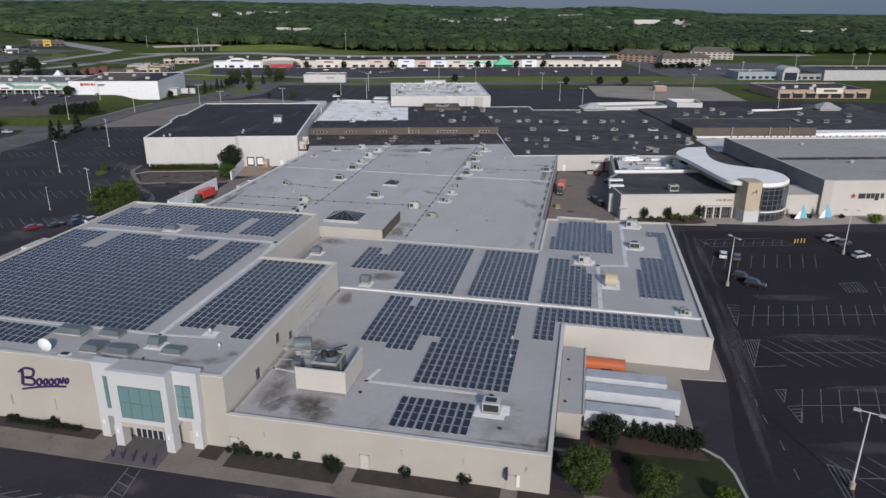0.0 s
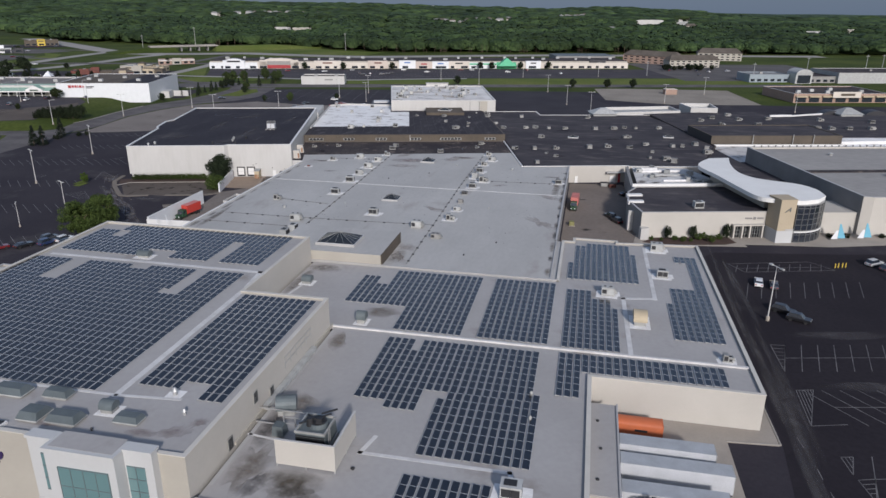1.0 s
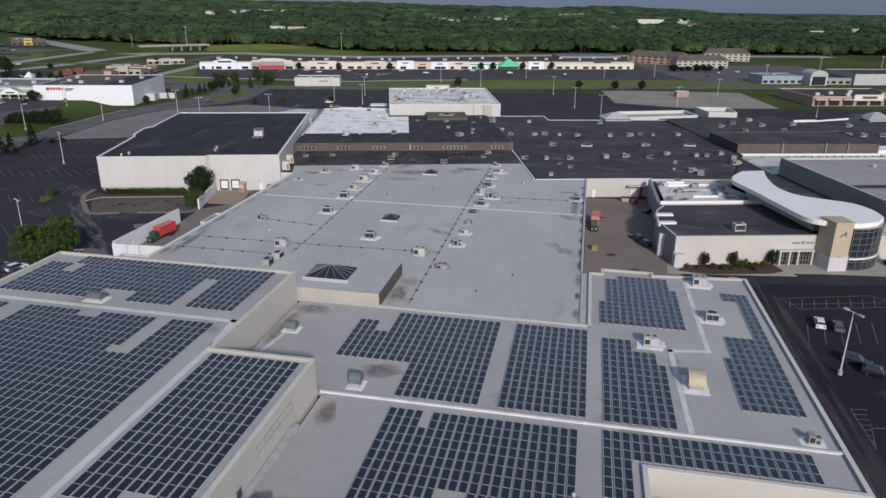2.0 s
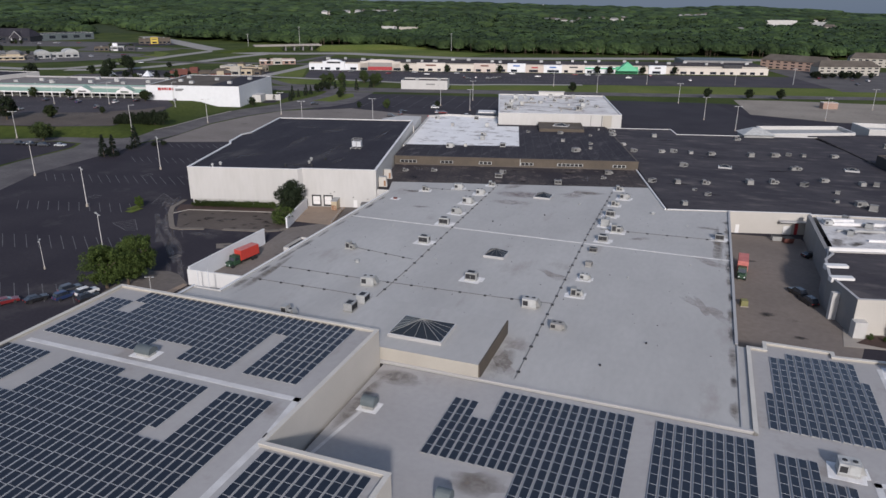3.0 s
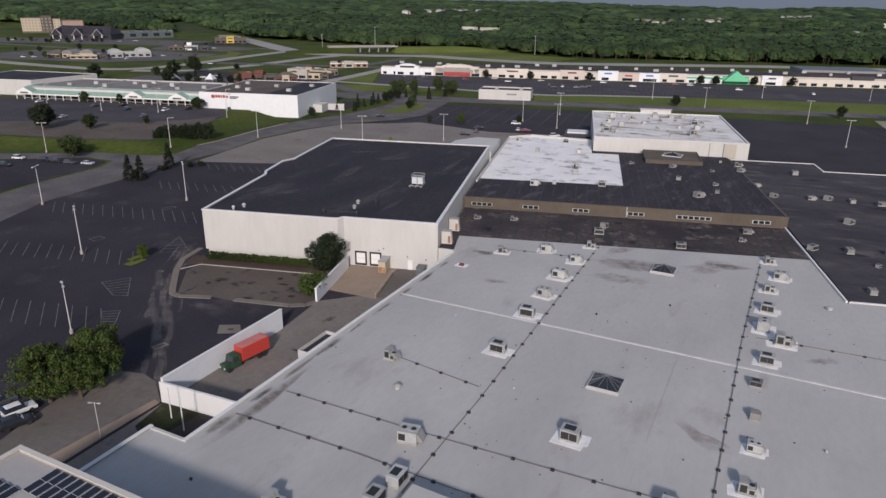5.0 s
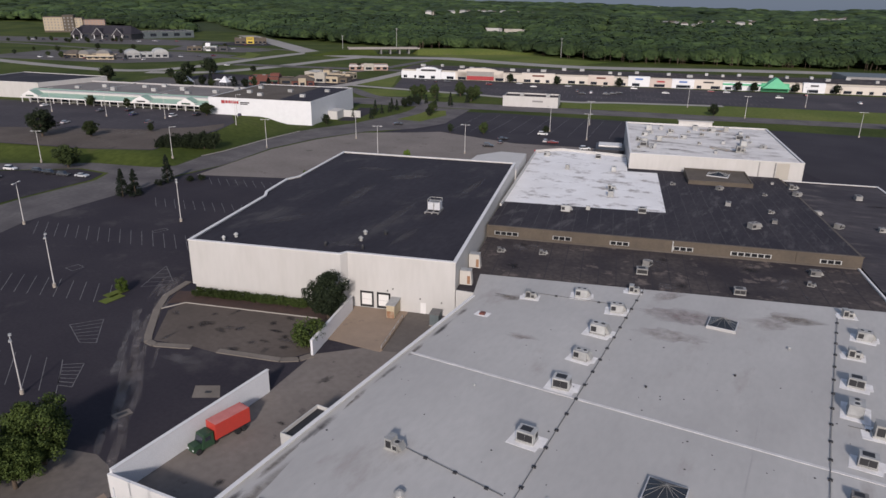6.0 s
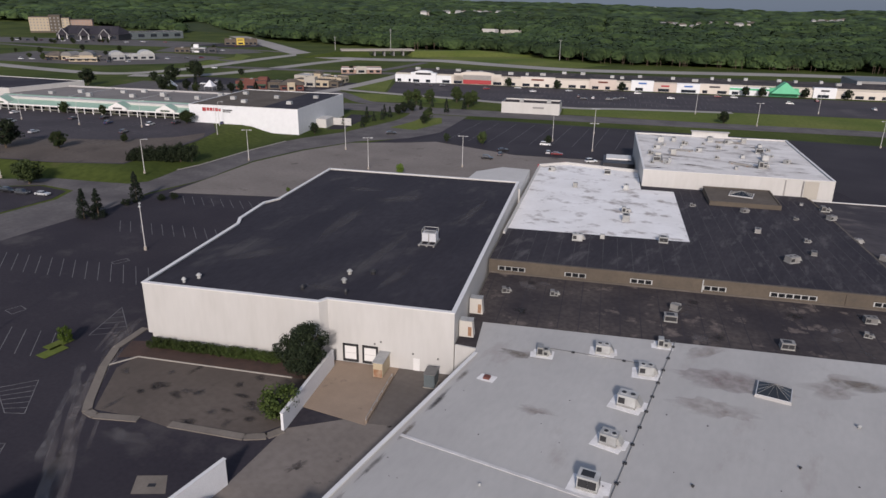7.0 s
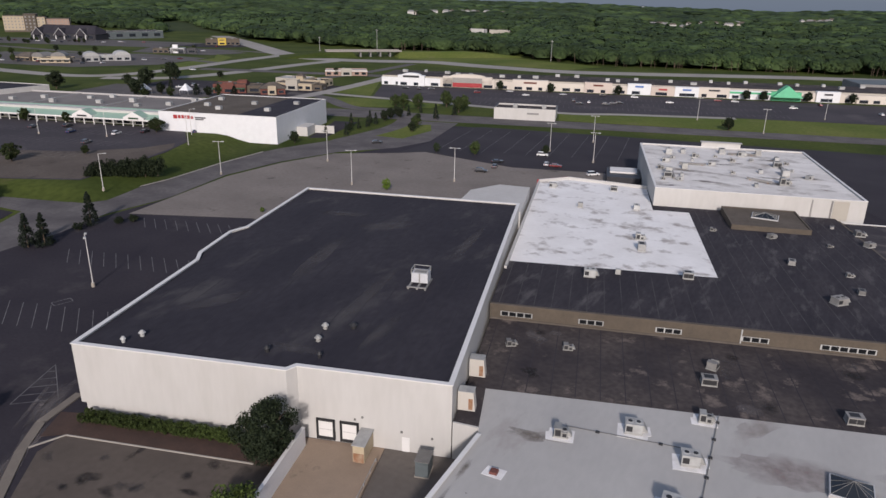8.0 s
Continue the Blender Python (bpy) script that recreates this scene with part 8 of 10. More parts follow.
for x, col in ((-45.2, WHITE_TRIM), (-26.2, WHITE_TRIM), (-6.4, PURPLE)):
    sd = thing("side_door", x, 74.84, 0.1, 0, "plain steel service door in a cream wall" if col is WHITE_TRIM else "cream service door beside a dark purple sign", "door", "service doors")
    part("leaf", Geo().box(-0.55, -0.02, 0, 0.55, 0.08, 2.2), PALE_CREAM if col is WHITE_TRIM else CREAM_WALL, sd)
    part("frame", Geo().box(-0.7, -0.05, 0, -0.56, 0.09, 2.35).box(0.56, -0.05, 0, 0.7, 0.09, 2.35).box(-0.7, -0.05, 2.21, 0.7, 0.09, 2.35), CREAM_WALL, sd)
    if col is PURPLE:
        part("awning", Geo().box(-0.75, -0.9, 2.1, -0.35, -0.02, 3.5, inset=0.06), PURPLE, sd, "narrow dark purple projecting sign")
        part("side_panel", Geo().box(0.75, -0.1, 0.6, 1.15, 0.05, 2.4), WHITE_TRIM, sd)
for x, y in ((-61.3, 70.2), (-59.6, 70.0), (-57.9, 69.9), (-56.2, 69.8), (-54.6, 69.7)):
    b = thing("bollard", x, y, 0.1, 0, "dark blue steel bollard on the pavement", "bollard", "bollards before the entrance")
    part("post", Geo().cyl(0, 0, 0, 1.15, 0.13, seg=10).cyl(0, 0, 1.15, 1.22, 0.13, 0.06, 10), PURPLE, b)
# fittings on the side wall of the upper floor
for y, zl in ((84.8, 5.9), (92.2, 8.2), (97.0, 6.2)):
    sw = thing("wall_louvre", -46.15, y, zl, 90, "grey louvred panel on the side wall", "louvre", "wall louvres")
    part("frame", Geo().box(-0.6, -0.12, 0, 0.6, 0.0, 1.8), METAL, sw)
    for i in range(6):
        part("slat", Geo().box(-0.5, -0.16, 0.15 + i * 0.27, 0.5, -0.121, 0.32 + i * 0.27), DARK, sw)
duct = thing("roof_duct", -45.6, 100.0, LOW, 0, "long pale duct and pipe rack along the side wall", "duct")
part("duct", Geo().box(-0.5, -6, 0.4, 0.3, 12, 1.0), METAL_PALE, duct)
for i in range(7):
    part("support", Geo().box(-0.5, -5.6 + i * 2.8, 0, 0.3, -5.4 + i * 2.8, 0.4), STEEL, duct)
part("pipe_rack", Geo().bar((-0.6, 2, 3.2), (-0.6, 12, 3.2), 0.14).bar((-0.6, 2, 4.2), (-0.6, 12, 4.2), 0.14), STEEL, duct)
for i in range(6):
    part("bracket", Geo().box(-0.66, 2 + i * 2, 2.4, -0.54, 2.14 + i * 2, 4.3), STEEL, duct)

# ---- cooling tower in its white enclosure ----
enc = thing("cooling_enclosure", -39.2, 83.2, LOW, 0, "white screen walls round a cooling tower", "enclosure")
part("front_screen", Geo().box(0, 0, 0.4, 7.7, 0.2, 3.85), PALE_CREAM, enc)
part("side_screen", Geo().box(7.5, 0.2, 0.4, 7.7, 7.9, 3.85), PALE_CREAM, enc)
part("inner_lining", Geo().box(0.1, 0.21, 0.4, 7.4, 0.25, 3.75).box(7.44, 0.3, 0.4, 7.48, 7.8, 3.75), DARK, enc)
part("top_rail", Geo().box(-0.05, -0.05, 3.85, 7.75, 0.25, 3.93).box(7.45, 0.25, 3.85, 7.75, 7.95, 3.93), WHITE_WALL, enc)
for i in range(4):
    part("brace", Geo().bar((0.6 + i * 2.1, 0.3, 3.5), (0.6 + i * 2.1, 1.5, 0.1), 0.1), STEEL, enc)
for x, y in ((0.1, 0.1), (3.9, 0.1), (7.6, 0.1), (7.6, 4.2), (7.6, 7.8)):
    part("foot", Geo().box(x - 0.08, y - 0.08, 0, x + 0.08, y + 0.08, 0.4), STEEL, enc)
ct = thing("cooling_tower", -35.6, 87.6, LOW, 0, "dark grey cooling tower with fan motors on top", "cooling tower")
part("basin", Geo().box(-2.2, -2.3, 0.4, 2.2, 2.3, 1.5), METAL, ct)
part("body", Geo().box(-2.0, -2.1, 1.5, 2.0, 2.1, 3.5, inset=0.12), METAL_TEAL, ct)
for i in range(6):
    part("louvre", Geo().box(-1.9, -2.16, 1.7 + i * 0.28, 1.9, -2.05, 1.84 + i * 0.28), DARK, ct)
part("deck_rim", Geo().box(-2.0, -2.1, 3.5, 2.0, -1.9, 3.8).box(-2.0, 1.9, 3.5, 2.0, 2.1, 3.8).box(-2.0, -1.9, 3.5, -1.8, 1.9, 3.8).box(1.8, -1.9, 3.5, 2.0, 1.9, 3.8), METAL, ct)
part("fan_shroud", Geo().cyl(0.3, 0.2, 3.5, 4.1, 1.3, 1.2, 18), METAL_TEAL, ct)
part("fan", Geo().cyl(0.3, 0.2, 4.1, 4.14, 1.1, 1.1, 18), DARK, ct)
part("motor", Geo().cyl(-0.5, -0.5, 3.8, 4.9, 0.5, 0.42, 12).box(0.3, -0.7, 4.2, 1.2, 0.1, 4.9, inset=0.08), DARK, ct)
part("motor_arm", Geo().bar((-1.7, -1.2, 4.3), (1.8, 1.0, 4.8), 0.16).bar((-1.4, 1.1, 4.2), (1.6, -1.0, 4.7), 0.14).bar((0.4, 1.2, 4.5), (2.4, 1.6, 5.2), 0.18), DARK, ct)
for sx in (-1, 1):
    for sy in (-1, 1):
        part("leg", Geo().box(sx * 2.0 - 0.12, sy * 2.1 - 0.12, 0, sx * 2.0 + 0.12, sy * 2.1 + 0.12, 0.4), STEEL, ct)
part("ladder", Geo().bar((2.3, -1.6, 0.2), (2.3, -1.6, 4.6), 0.08).bar((2.3, -1.1, 0.2), (2.3, -1.1, 4.6), 0.08), STEEL, ct)
pm = thing("pump_cabinet", -41.6, 89.6, LOW, 0, "blue-grey pump cabinet by the cooling tower", "cabinet")
part("body", Geo().box(-0.8, -0.8, 0.1, 0.8, 0.8, 1.5, inset=0.1), METAL_TEAL, pm)
part("base", Geo().box(-0.9, -0.9, 0, 0.9, 0.9, 0.1), METAL, pm)
hood_vent(-42.8, 94.6, LOW, 2.8, 2.4, 2.6, METAL_TEAL, 20, "large rounded grey exhaust hood by the side wall", False)
rail = thing("pipework", -41.2, 90.2, LOW, 0, "galvanised pipework beside the cooling tower", "pipework")
for x in (0, 1.6):
    part("post", Geo().box(x - 0.06, -0.06, 0, x + 0.06, 0.06, 2.4), STEEL, rail)
part("crossbar", Geo().bar((0, 0, 2.3), (1.6, 0, 2.3), 0.1).bar((0, 0, 1.3), (5, 0, 1.6), 0.12).bar((0, 0.6, 0.6), (-4.4, 0.6, 0.6), 0.14).bar((-4.6, 2.4, 1.6), (2.6, 2.4, 1.6), 0.12).bar((1.6, 0, 2.3), (4.4, -1.4, 3.2), 0.1), STEEL, rail)

# ---- the loading dock on the near side ----
dock = thing("loading_dock", -1.3, 88.0, 0, 0, "low grey-roofed loading dock with cream walls", "loading dock")
part("roof", Geo().box(0, 0, 4.0, 3.7, 20.6, 4.25), ROOF_LOW, dock)
part("coping", Geo().box(3.6, -0.1, 4.2, 3.85, 20.7, 4.45), GREY_TRIM, dock)
part("wall", Geo().box(3.2, 0.1, 0, 3.5, 20.5, 4.0), CREAM_WALL, dock)
part("end_wall", Geo().box(0, 0.05, 0, 3.2, 0.35, 4.0), CREAM_WALL, dock)
for y in (1.6, 7.3, 11.5):
    part("dock_door", Geo().box(3.52, y, 1.1, 3.6, y + 2.6, 3.8), DARK, dock)
for x, y in ((1.0, 16), (1.4, 9.5), (1.0, 3)):
    part("roof_drain", Geo().cyl(x, y, 4.25, 4.4, 0.25, 0.2, 8), DARK, dock)


def trailer(x, y, z, rz, length, colour, label, roof=METAL, cab=None):
    """A box trailer on its wheels, with landing legs; cab: the colour of a tractor in front."""
    t = thing("box_truck" if cab else "semi_trailer", x, y, z, rz, label, "truck" if cab else "trailer", "" if cab else "trailers at the dock")
    b = part("box", Geo().box(0, -1.3, 1.15, length, 1.3, 3.95, inset=0.03), colour, t)
    part("roof_skin", Geo().box(0.06, -1.24, 3.952, length - 0.06, 1.24, 3.99), roof, b)
    part("rear_frame", Geo().box(length, -1.3, 1.1, length + 0.08, 1.3, 3.95), METAL_PALE if not cab else colour, b)
    part("side_rail", Geo().box(0, -1.34, 1.1, length, -1.3, 1.28).box(0, 1.3, 1.1, length, 1.34, 1.28), DARK, b)
    part("chassis", Geo().box(0.4, -0.5, 0.85, length - 0.3, 0.5, 1.15), DARK, t)
    for wx in (length - 1.2, length - 2.4):
        for s in (-1, 1):
            w = Geo()
            w.v, w.f, w.m = [], [], []
            n = 14
            for yy in (s * 0.75, s * 1.25):
                w.v += [(wx + 0.5 * math.cos(2 * math.pi * i / n), yy, 0.5 + 0.5 * math.sin(2 * math.pi * i / n)) for i in range(n)]
            w.f = [tuple(range(n)), tuple(range(2 * n - 1, n - 1, -1))] + [(i, (i + 1) % n, n + (i + 1) % n, n + i) for i in range(n)]
            w.m = [0] * len(w.f)
            part("wheel", w, BLACK, t)
    if cab is None:
        for s in (-1, 1):
            part("landing_leg", Geo().box(2.4, s * 0.8 - 0.08, 0, 2.56, s * 0.8 + 0.08, 1.1), STEEL, t)
    else:
        c = part("cab", Geo().prism([(-2.6, -1.15), (-0.3, -1.15), (-0.3, 1.15), (-2.6, 1.15)], 0.6, 2.9, 0, None, [(-2.0, -1.05), (-0.3, -1.05), (-0.3, 1.05), (-2.0, 1.05)]), cab, t)
        part("bonnet", Geo().box(-3.9, -0.9, 0.6, -2.5, 0.9, 1.7, inset=0.08), cab, c)
        part("windscreen", Geo().face([(-2.43, -0.95, 1.7), (-2.43, 0.95, 1.7), (-2.14, 0.9, 2.6), (-2.14, -0.9, 2.6)]), GLASS_DARK, c)
        for s in (-1, 1):
            part("side_window", Geo().face([(-1.9, s * 1.13, 1.8), (-0.8, s * 1.13, 1.8), (-0.8, s * 1.08, 2.5), (-1.8, s * 1.08, 2.5)]), GLASS_DARK, c)
            part("headlight", Geo().box(-3.95, s * 0.65 - 0.15, 0.9, -3.88, s * 0.65 + 0.15, 1.15), TRAILER_WHITE, c)
            w = Geo()
            n = 14
            for yy in (s * 0.7, s * 1.15):
                w.v += [(-3.1 + 0.48 * math.cos(2 * math.pi * i / n), yy, 0.48 + 0.48 * math.sin(2 * math.pi * i / n)) for i in range(n)]
            w.f = [tuple(range(n)), tuple(range(2 * n - 1, n - 1, -1))] + [(i, (i + 1) % n, n + (i + 1) % n, n + i) for i in range(n)]
            w.m = [0] * len(w.f)
            part("wheel", w, BLACK, t)
    return t


trailer(2.6, 90.9, 0.06, 0, 12.7, TRAILER_OLD, "long white semi trailer backed to the dock", TRAILER_ROOF)
trailer(2.6, 96.6, 0.06, 0, 14.0, TRAILER_OLD, "long white semi trailer with a grey roof", TRAILER_ROOF)
trailer(2.6, 100.8, 0.06, 0, 12.4, TRAILER_OLD, "white semi trailer with a grey roof by the wall", TRAILER_ROOF)
tr1 = trailer(-117.0, 190.6, 0.02, 81, 6.6, RED, "red box truck with a dark green cab", RED_FADED, GREEN_PAINT)
tr1.scale = (0.86,) * 3
tr2 = trailer(-7.2, 225.2, 0.02, 87, 6.8, RED_FADED, "faded red box truck with a green cab in the yard", RED_FADED, GREEN_PAINT)
tr2.scale = (0.86,) * 3
tank = thing("compactor", 2.6, 108.6, 0.06, 0, "faded orange waste compactor beside the wall", "compactor")
prof = [(-1.2, 0.4), (1.2, 0.4)] + [(1.2 * math.cos(a), 1.9 + 0.6 * math.sin(a)) for a in [radians(q) for q in range(0, 181, 15)]]
part("container", Geo().lathe_x(0, 6.4, prof), ORANGE, tank)
part("skids", Geo().box(0.2, -1.0, 0, 6.2, -0.8, 0.4).box(0.2, 0.8, 0, 6.2, 1.0, 0.4), DARK, tank)
part("lettering", Geo().box(2.6, -1.24, 1.0, 4.4, -1.21, 1.35), SIGN_DARK, tank, "dark unreadable bar")
part("end_frame", Geo().box(6.4, -1.1, 0.3, 6.6, 1.1, 2.2), ORANGE, tank)


def dumpster(x, y, rz, colour, label):
    d = thing("dumpster", x, y, 0.05, rz, label, "dumpster", "dumpsters")
    part("bin", Geo().prism(rect(-1.1, -0.8, 1.1, 0.8), 0.1, 1.3, 0, None, rect(-1.2, -0.95, 1.2, 0.95)), colour, d)
    part("lid", Geo().box(-1.22, -0.97, 1.3, -0.02, 0.97, 1.4).box(0.02, -0.97, 1.3, 1.22, 0.97, 1.4), DARK, d)
    for sx in (-1, 1):
        part("caster", Geo().box(sx * 0.9 - 0.1, -0.6, 0, sx * 0.9 + 0.1, 0.6, 0.1), BLACK, d)


dumpster(0.4, 82.8, 10, GREEN_PAINT, "dark green dumpster at the store corner")
dumpster(2.0, 254.6, 10, METAL, "grey dumpster in the service yard")
dumpster(4.6, 253.8, 20, BRICK_RED, "red dumpster in the service yard")
cab = thing("utility_cabinet", *mall(-3.0, -0.9), 0.05, 15, "tall weathered blue-grey cabinet by the white wall", "cabinet")
part("body", Geo().box(-0.9, -1.3, 0.1, 0.9, 1.3, 2.4, inset=0.04), METAL_TEAL, cab)
part("plinth", Geo().box(-1.0, -1.4, 0, 1.0, 1.4, 0.1), CONCRETE, cab)
part("door", Geo().box(-0.8, -1.36, 0.25, 0.8, -1.3, 2.1), METAL_TEAL, cab, "blue-grey cabinet door")
part("lid", Geo().box(-1.0, -1.4, 2.4, 1.0, 1.4, 2.5), METAL_DIM, cab)
ybox = thing("utility_box", -7.3, 207.8, 0.02, 10, "yellow-green utility cabinet in the yard", "utility cabinet")
part("body", Geo().box(-0.7, -0.7, 0, 0.7, 0.7, 1.3, inset=0.05), OLIVE, ybox)
part("base", Geo().box(-0.8, -0.8, 0, 0.8, 0.8, 0.12), CONCRETE, ybox)

# ---- screen walls of the western yard ----
wy = thing("yard_wall", -119.4, 176.8, 0, 0, "white masonry screen wall round the service yard", "wall")
part("long_wall", Geo().box(-0.2, 0, 0, 0.2, 28.0, 3.9), TRAILER_WHITE, wy)
part("return_wall", Geo().prism([(-0.2, -0.4), (16.9, 0.7), (16.9, 1.1), (-0.2, -0.02)], 0, 3.5), WHITE_TRIM, wy)
part("coping", Geo().box(-0.28, 0, 3.9, 0.28, 28.1, 3.98), WHITE_TRIM, wy)
for x, y, h in ((4.7, -3.0, 5.2), (8.6, -4.4, 6.4)):
    part("post", Geo().cyl(x, y, 0, h, 0.10, 0.08, 8), TRAILER_WHITE, wy)
bed = thing("planter", -114.5, 168.4, 0, 0, "sunken dark planting bed beside the roof", "planter")
part("soil", Geo().prism([(-4.6, 7.9), (11.9, 8.9), (11.9, -3.2), (5.7, -3.2), (-3.4, 1.6)], 0, 0.12), MULCH_DARK, bed)
part("grass", Geo().prism([(-4.4, 7.6), (2.6, 8.1), (1.4, 0.2), (-3.2, 1.9)], 0.1, 0.16), GRASS_DARK, bed, "green grass in the sunken bed")
dw = thing("dock_wall", *mall(-20.6, 0.8), 0, 15, "white sloping screen wall beside the dock doors", "wall")
part("panel", Geo().prism([(-0.2, 0), (0.2, 0), (0.2, -19.6), (-0.2, -19.6)], 0, 3.0), TRAILER_WHITE, dw)
part("coping", Geo().prism([(-0.26, 0), (0.26, 0), (0.26, -19.7), (-0.26, -19.7)], 3.0, 3.08), WHITE_TRIM, dw)
opn = thing("roof_well", -103.2, 199.0, 0, 0, "white-rimmed stairwell beside the roof, filled dark to paint its shade", "stairwell")
part("rim", Geo().box(-1.7, -7.6, 0, -1.55, -0.2, 5.55).box(-1.7, -7.75, 0, 0.7, -7.6, 5.55).box(-1.7, -0.2, 0, 0.7, -0.05, 5.55), WHITE_WALL, opn)
# Black fill close under the rim paints the shade of the deep well.
part("floor", Geo().box(-1.55, -7.6, 0, 0.7, -0.2, 5.0), DARK, opn)
rl = thing("dock_rail", *mall(-9.6, -14), 0.05, 15, "thin pale handrail beside the dock slab", "handrail")
for i in range(6):
    part("post", Geo().box(-0.04, i * 2.6, 0, 0.04, i * 2.6 + 0.08, 1.0), METAL_PALE, rl)
part("handrail", Geo().bar((0, 0, 1.0), (0, 13.1, 1.0), 0.07), METAL_PALE, rl)
part("low_wall", Geo().box(-0.15, 0, 0, 0.15, 13.2, 0.5), TAN_SLAB, rl)


# ---- lamp posts ----
LP_BASE = Geo().cyl(0, 0, 0, 0.9, 0.38, 0.36, 12).mesh("base", CONCRETE)
LP_POLE = Geo().cyl(0, 0, 0.9, 11.6, 0.13, 0.075, 8).mesh("pole", POLE)
LP_ARM = Geo().bar((-1.1, 0, 11.5), (1.1, 0, 11.5), 0.1).mesh("arm", POLE)
LP_HEAD = Geo().box(-0.45, -0.28, -0.12, 0.45, 0.28, 0.1, inset=0.06).mesh("lamp_head", METAL_PALE)
LP_ARM1 = Geo().bar((0, 0, 11.5), (1.8, 0, 11.7), 0.1).mesh("arm", POLE)


def lamp_post(x, y, z=0.0, rz=0.0, scale=1.0, double=True):
    root = thing("street_lamp", x, y, z, rz, "tall pale car-park lamp with two heads" if double else "tall pale lamp post with a single arm", "street lamp", "car-park lamps")
    root.scale = (scale,) * 3
    part("base", LP_BASE, [], root)
    part("pole", LP_POLE, [], root)
    part("arm", LP_ARM if double else LP_ARM1, [], root)
    for s in ((-1, 1) if double else (1,)):
        part("lamp_head", LP_HEAD, [], root, "", pose(s * (1.4 if double else 2.0), 0, 11.52 if double else 11.7))


for i, (x, y) in enumerate(((33.2, 153.9), (37.4, 84.7), (65.5, 182.1), (-186.8, 213.9), (-199.7, 259.4), (-233.3, 236.3), (-152.1, 185.3), (-156.0, 172.0))):
    lamp_post(x, y, 0, (-60, -20, 0, -35, -40, -60, -30, -50)[i], (1, 1, 1, 1, 1, 1, 0.85, 0.6)[i])
lamp_post(-119.8, 165.8, 0, 20, 0.5)
for x, y, z in ((-246.8, 346.0, 0), (-257.9, 308.0, 1.5), (-297.9, 283.1, 0), (-322.2, 360.5, 3), (-297.3, 381.9, 2), (-283.4, 366.7, 2), (-227.6, 381.4, 0), (-200.5, 357.7, 0), (-350, 350, 3), (-384, 345, 3)):
    lamp_post(x, y, z, 30, 1.0, z == 0)
for x, y in ((-139.9, 432.3), (-18.6, 449.1), (-173.1, 378.9), (-33.8, 506.7), (-86.3, 536.4), (-161.2, 443.4), (-4.2, 420.7), (-150.9, 471.4), (40, 470), (70, 520), (110, 450), (-120, 560), (-60, 600), (0, 620)):
    lamp_post(x, y, 0, 15, 1.0)


# ---- cars ----
def car_meshes(paint, tall):
    h = 1.75 if tall else 1.42
    side = [(-2.25, 0.35), (2.25, 0.35), (2.3, 0.7), (2.15, 0.88), (1.0, 0.98), (-1.7, 1.0), (-2.2, 0.95), (-2.3, 0.65)]
    body = Geo()
    k = len(side)
    for yy in (-0.88, 0.88):
        body.v += [(x, yy * (0.94 if z > 0.9 else 1.0), z) for x, z in side]
    body.f = [tuple(range(k)), tuple(range(2 * k - 1, k - 1, -1))] + [(i, (i + 1) % k, k + (i + 1) % k, k + i) for i in range(k)]
    body.m = [0] * len(body.f)
    back = -2.1 if tall else -1.75
    glass = Geo().prism(rect(back, -0.82, 1.05, 0.82), 0.96, h - 0.06, 0, None, rect(back + 0.35, -0.66, 0.3, 0.66))
    roof = Geo().prism(rect(back + 0.33, -0.67, 0.32, 0.67), h - 0.07, h, 0, None, rect(back + 0.45, -0.6, 0.2, 0.6))
    return body.mesh("body", paint), glass.mesh("cabin_glass", GLASS_DARK), roof.mesh("roof", paint)


wheel = Geo()
for yy in (-0.11, 0.11):
    wheel.v += [(0.33 * math.cos(2 * math.pi * i / 12), yy, 0.33 * math.sin(2 * math.pi * i / 12)) for i in range(12)]
wheel.f = [tuple(range(12)), tuple(range(23, 11, -1))] + [(i, (i + 1) % 12, 12 + (i + 1) % 12, 12 + i) for i in range(12)]
wheel.m = [0] * len(wheel.f)
WHEEL = wheel.mesh("tyre", BLACK)
LIGHT_F = Geo().box(-0.03, -0.2, -0.07, 0.03, 0.2, 0.07).mesh("headlight", TRAILER_WHITE)
LIGHT_R = Geo().box(-0.03, -0.18, -0.08, 0.03, 0.18, 0.08).mesh("tail_light", SIGN_RED)
PAINTS = {"white": (0.65, 0.65, 0.64), "silver": (0.38, 0.39, 0.40), "dark grey": (0.06, 0.063, 0.07), "black": (0.014, 0.014, 0.016), "dark blue": (0.02, 0.035, 0.09), "red": (0.15, 0.016, 0.018)}
CARS = {}


def parked_car(x, y, rz, colour, tall=False, z=0.0):
    key = (colour, tall)
    if key not in CARS:
        p = bpy.data.materials.new(colour.replace(" ", "_") + "_car_paint")
        p.use_nodes = True
        b = p.node_tree.nodes["Principled BSDF"]
        b.inputs["Base Color"].default_value = (*PAINTS[colour], 1)
        b.inputs["Roughness"].default_value = 0.3
        b.inputs["Coat Weight"].default_value = 0.6
        CARS[key] = car_meshes(p, tall)
    body, glass, roof = CARS[key]
    c = thing("car", x, y, z, rz, f"parked {colour} " + ("sport utility car" if tall else "saloon car") + " on asphalt", "car", "parked cars")
    bo = part("body", body, [], c)
    part("cabin_glass", glass, [], c, "dark car windows")
    part("roof", roof, [], c)
    for wx in (-1.4, 1.4):
        for s in (-1, 1):
            part("wheel", WHEEL, [], c, "", pose(wx, s * 0.82, 0.33))
    for s in (-1, 1):
        part("headlight", LIGHT_F, [], bo, "", pose(2.26, s * 0.6, 0.72))
        part("tail_light", LIGHT_R, [], bo, "", pose(-2.27, s * 0.6, 0.75))


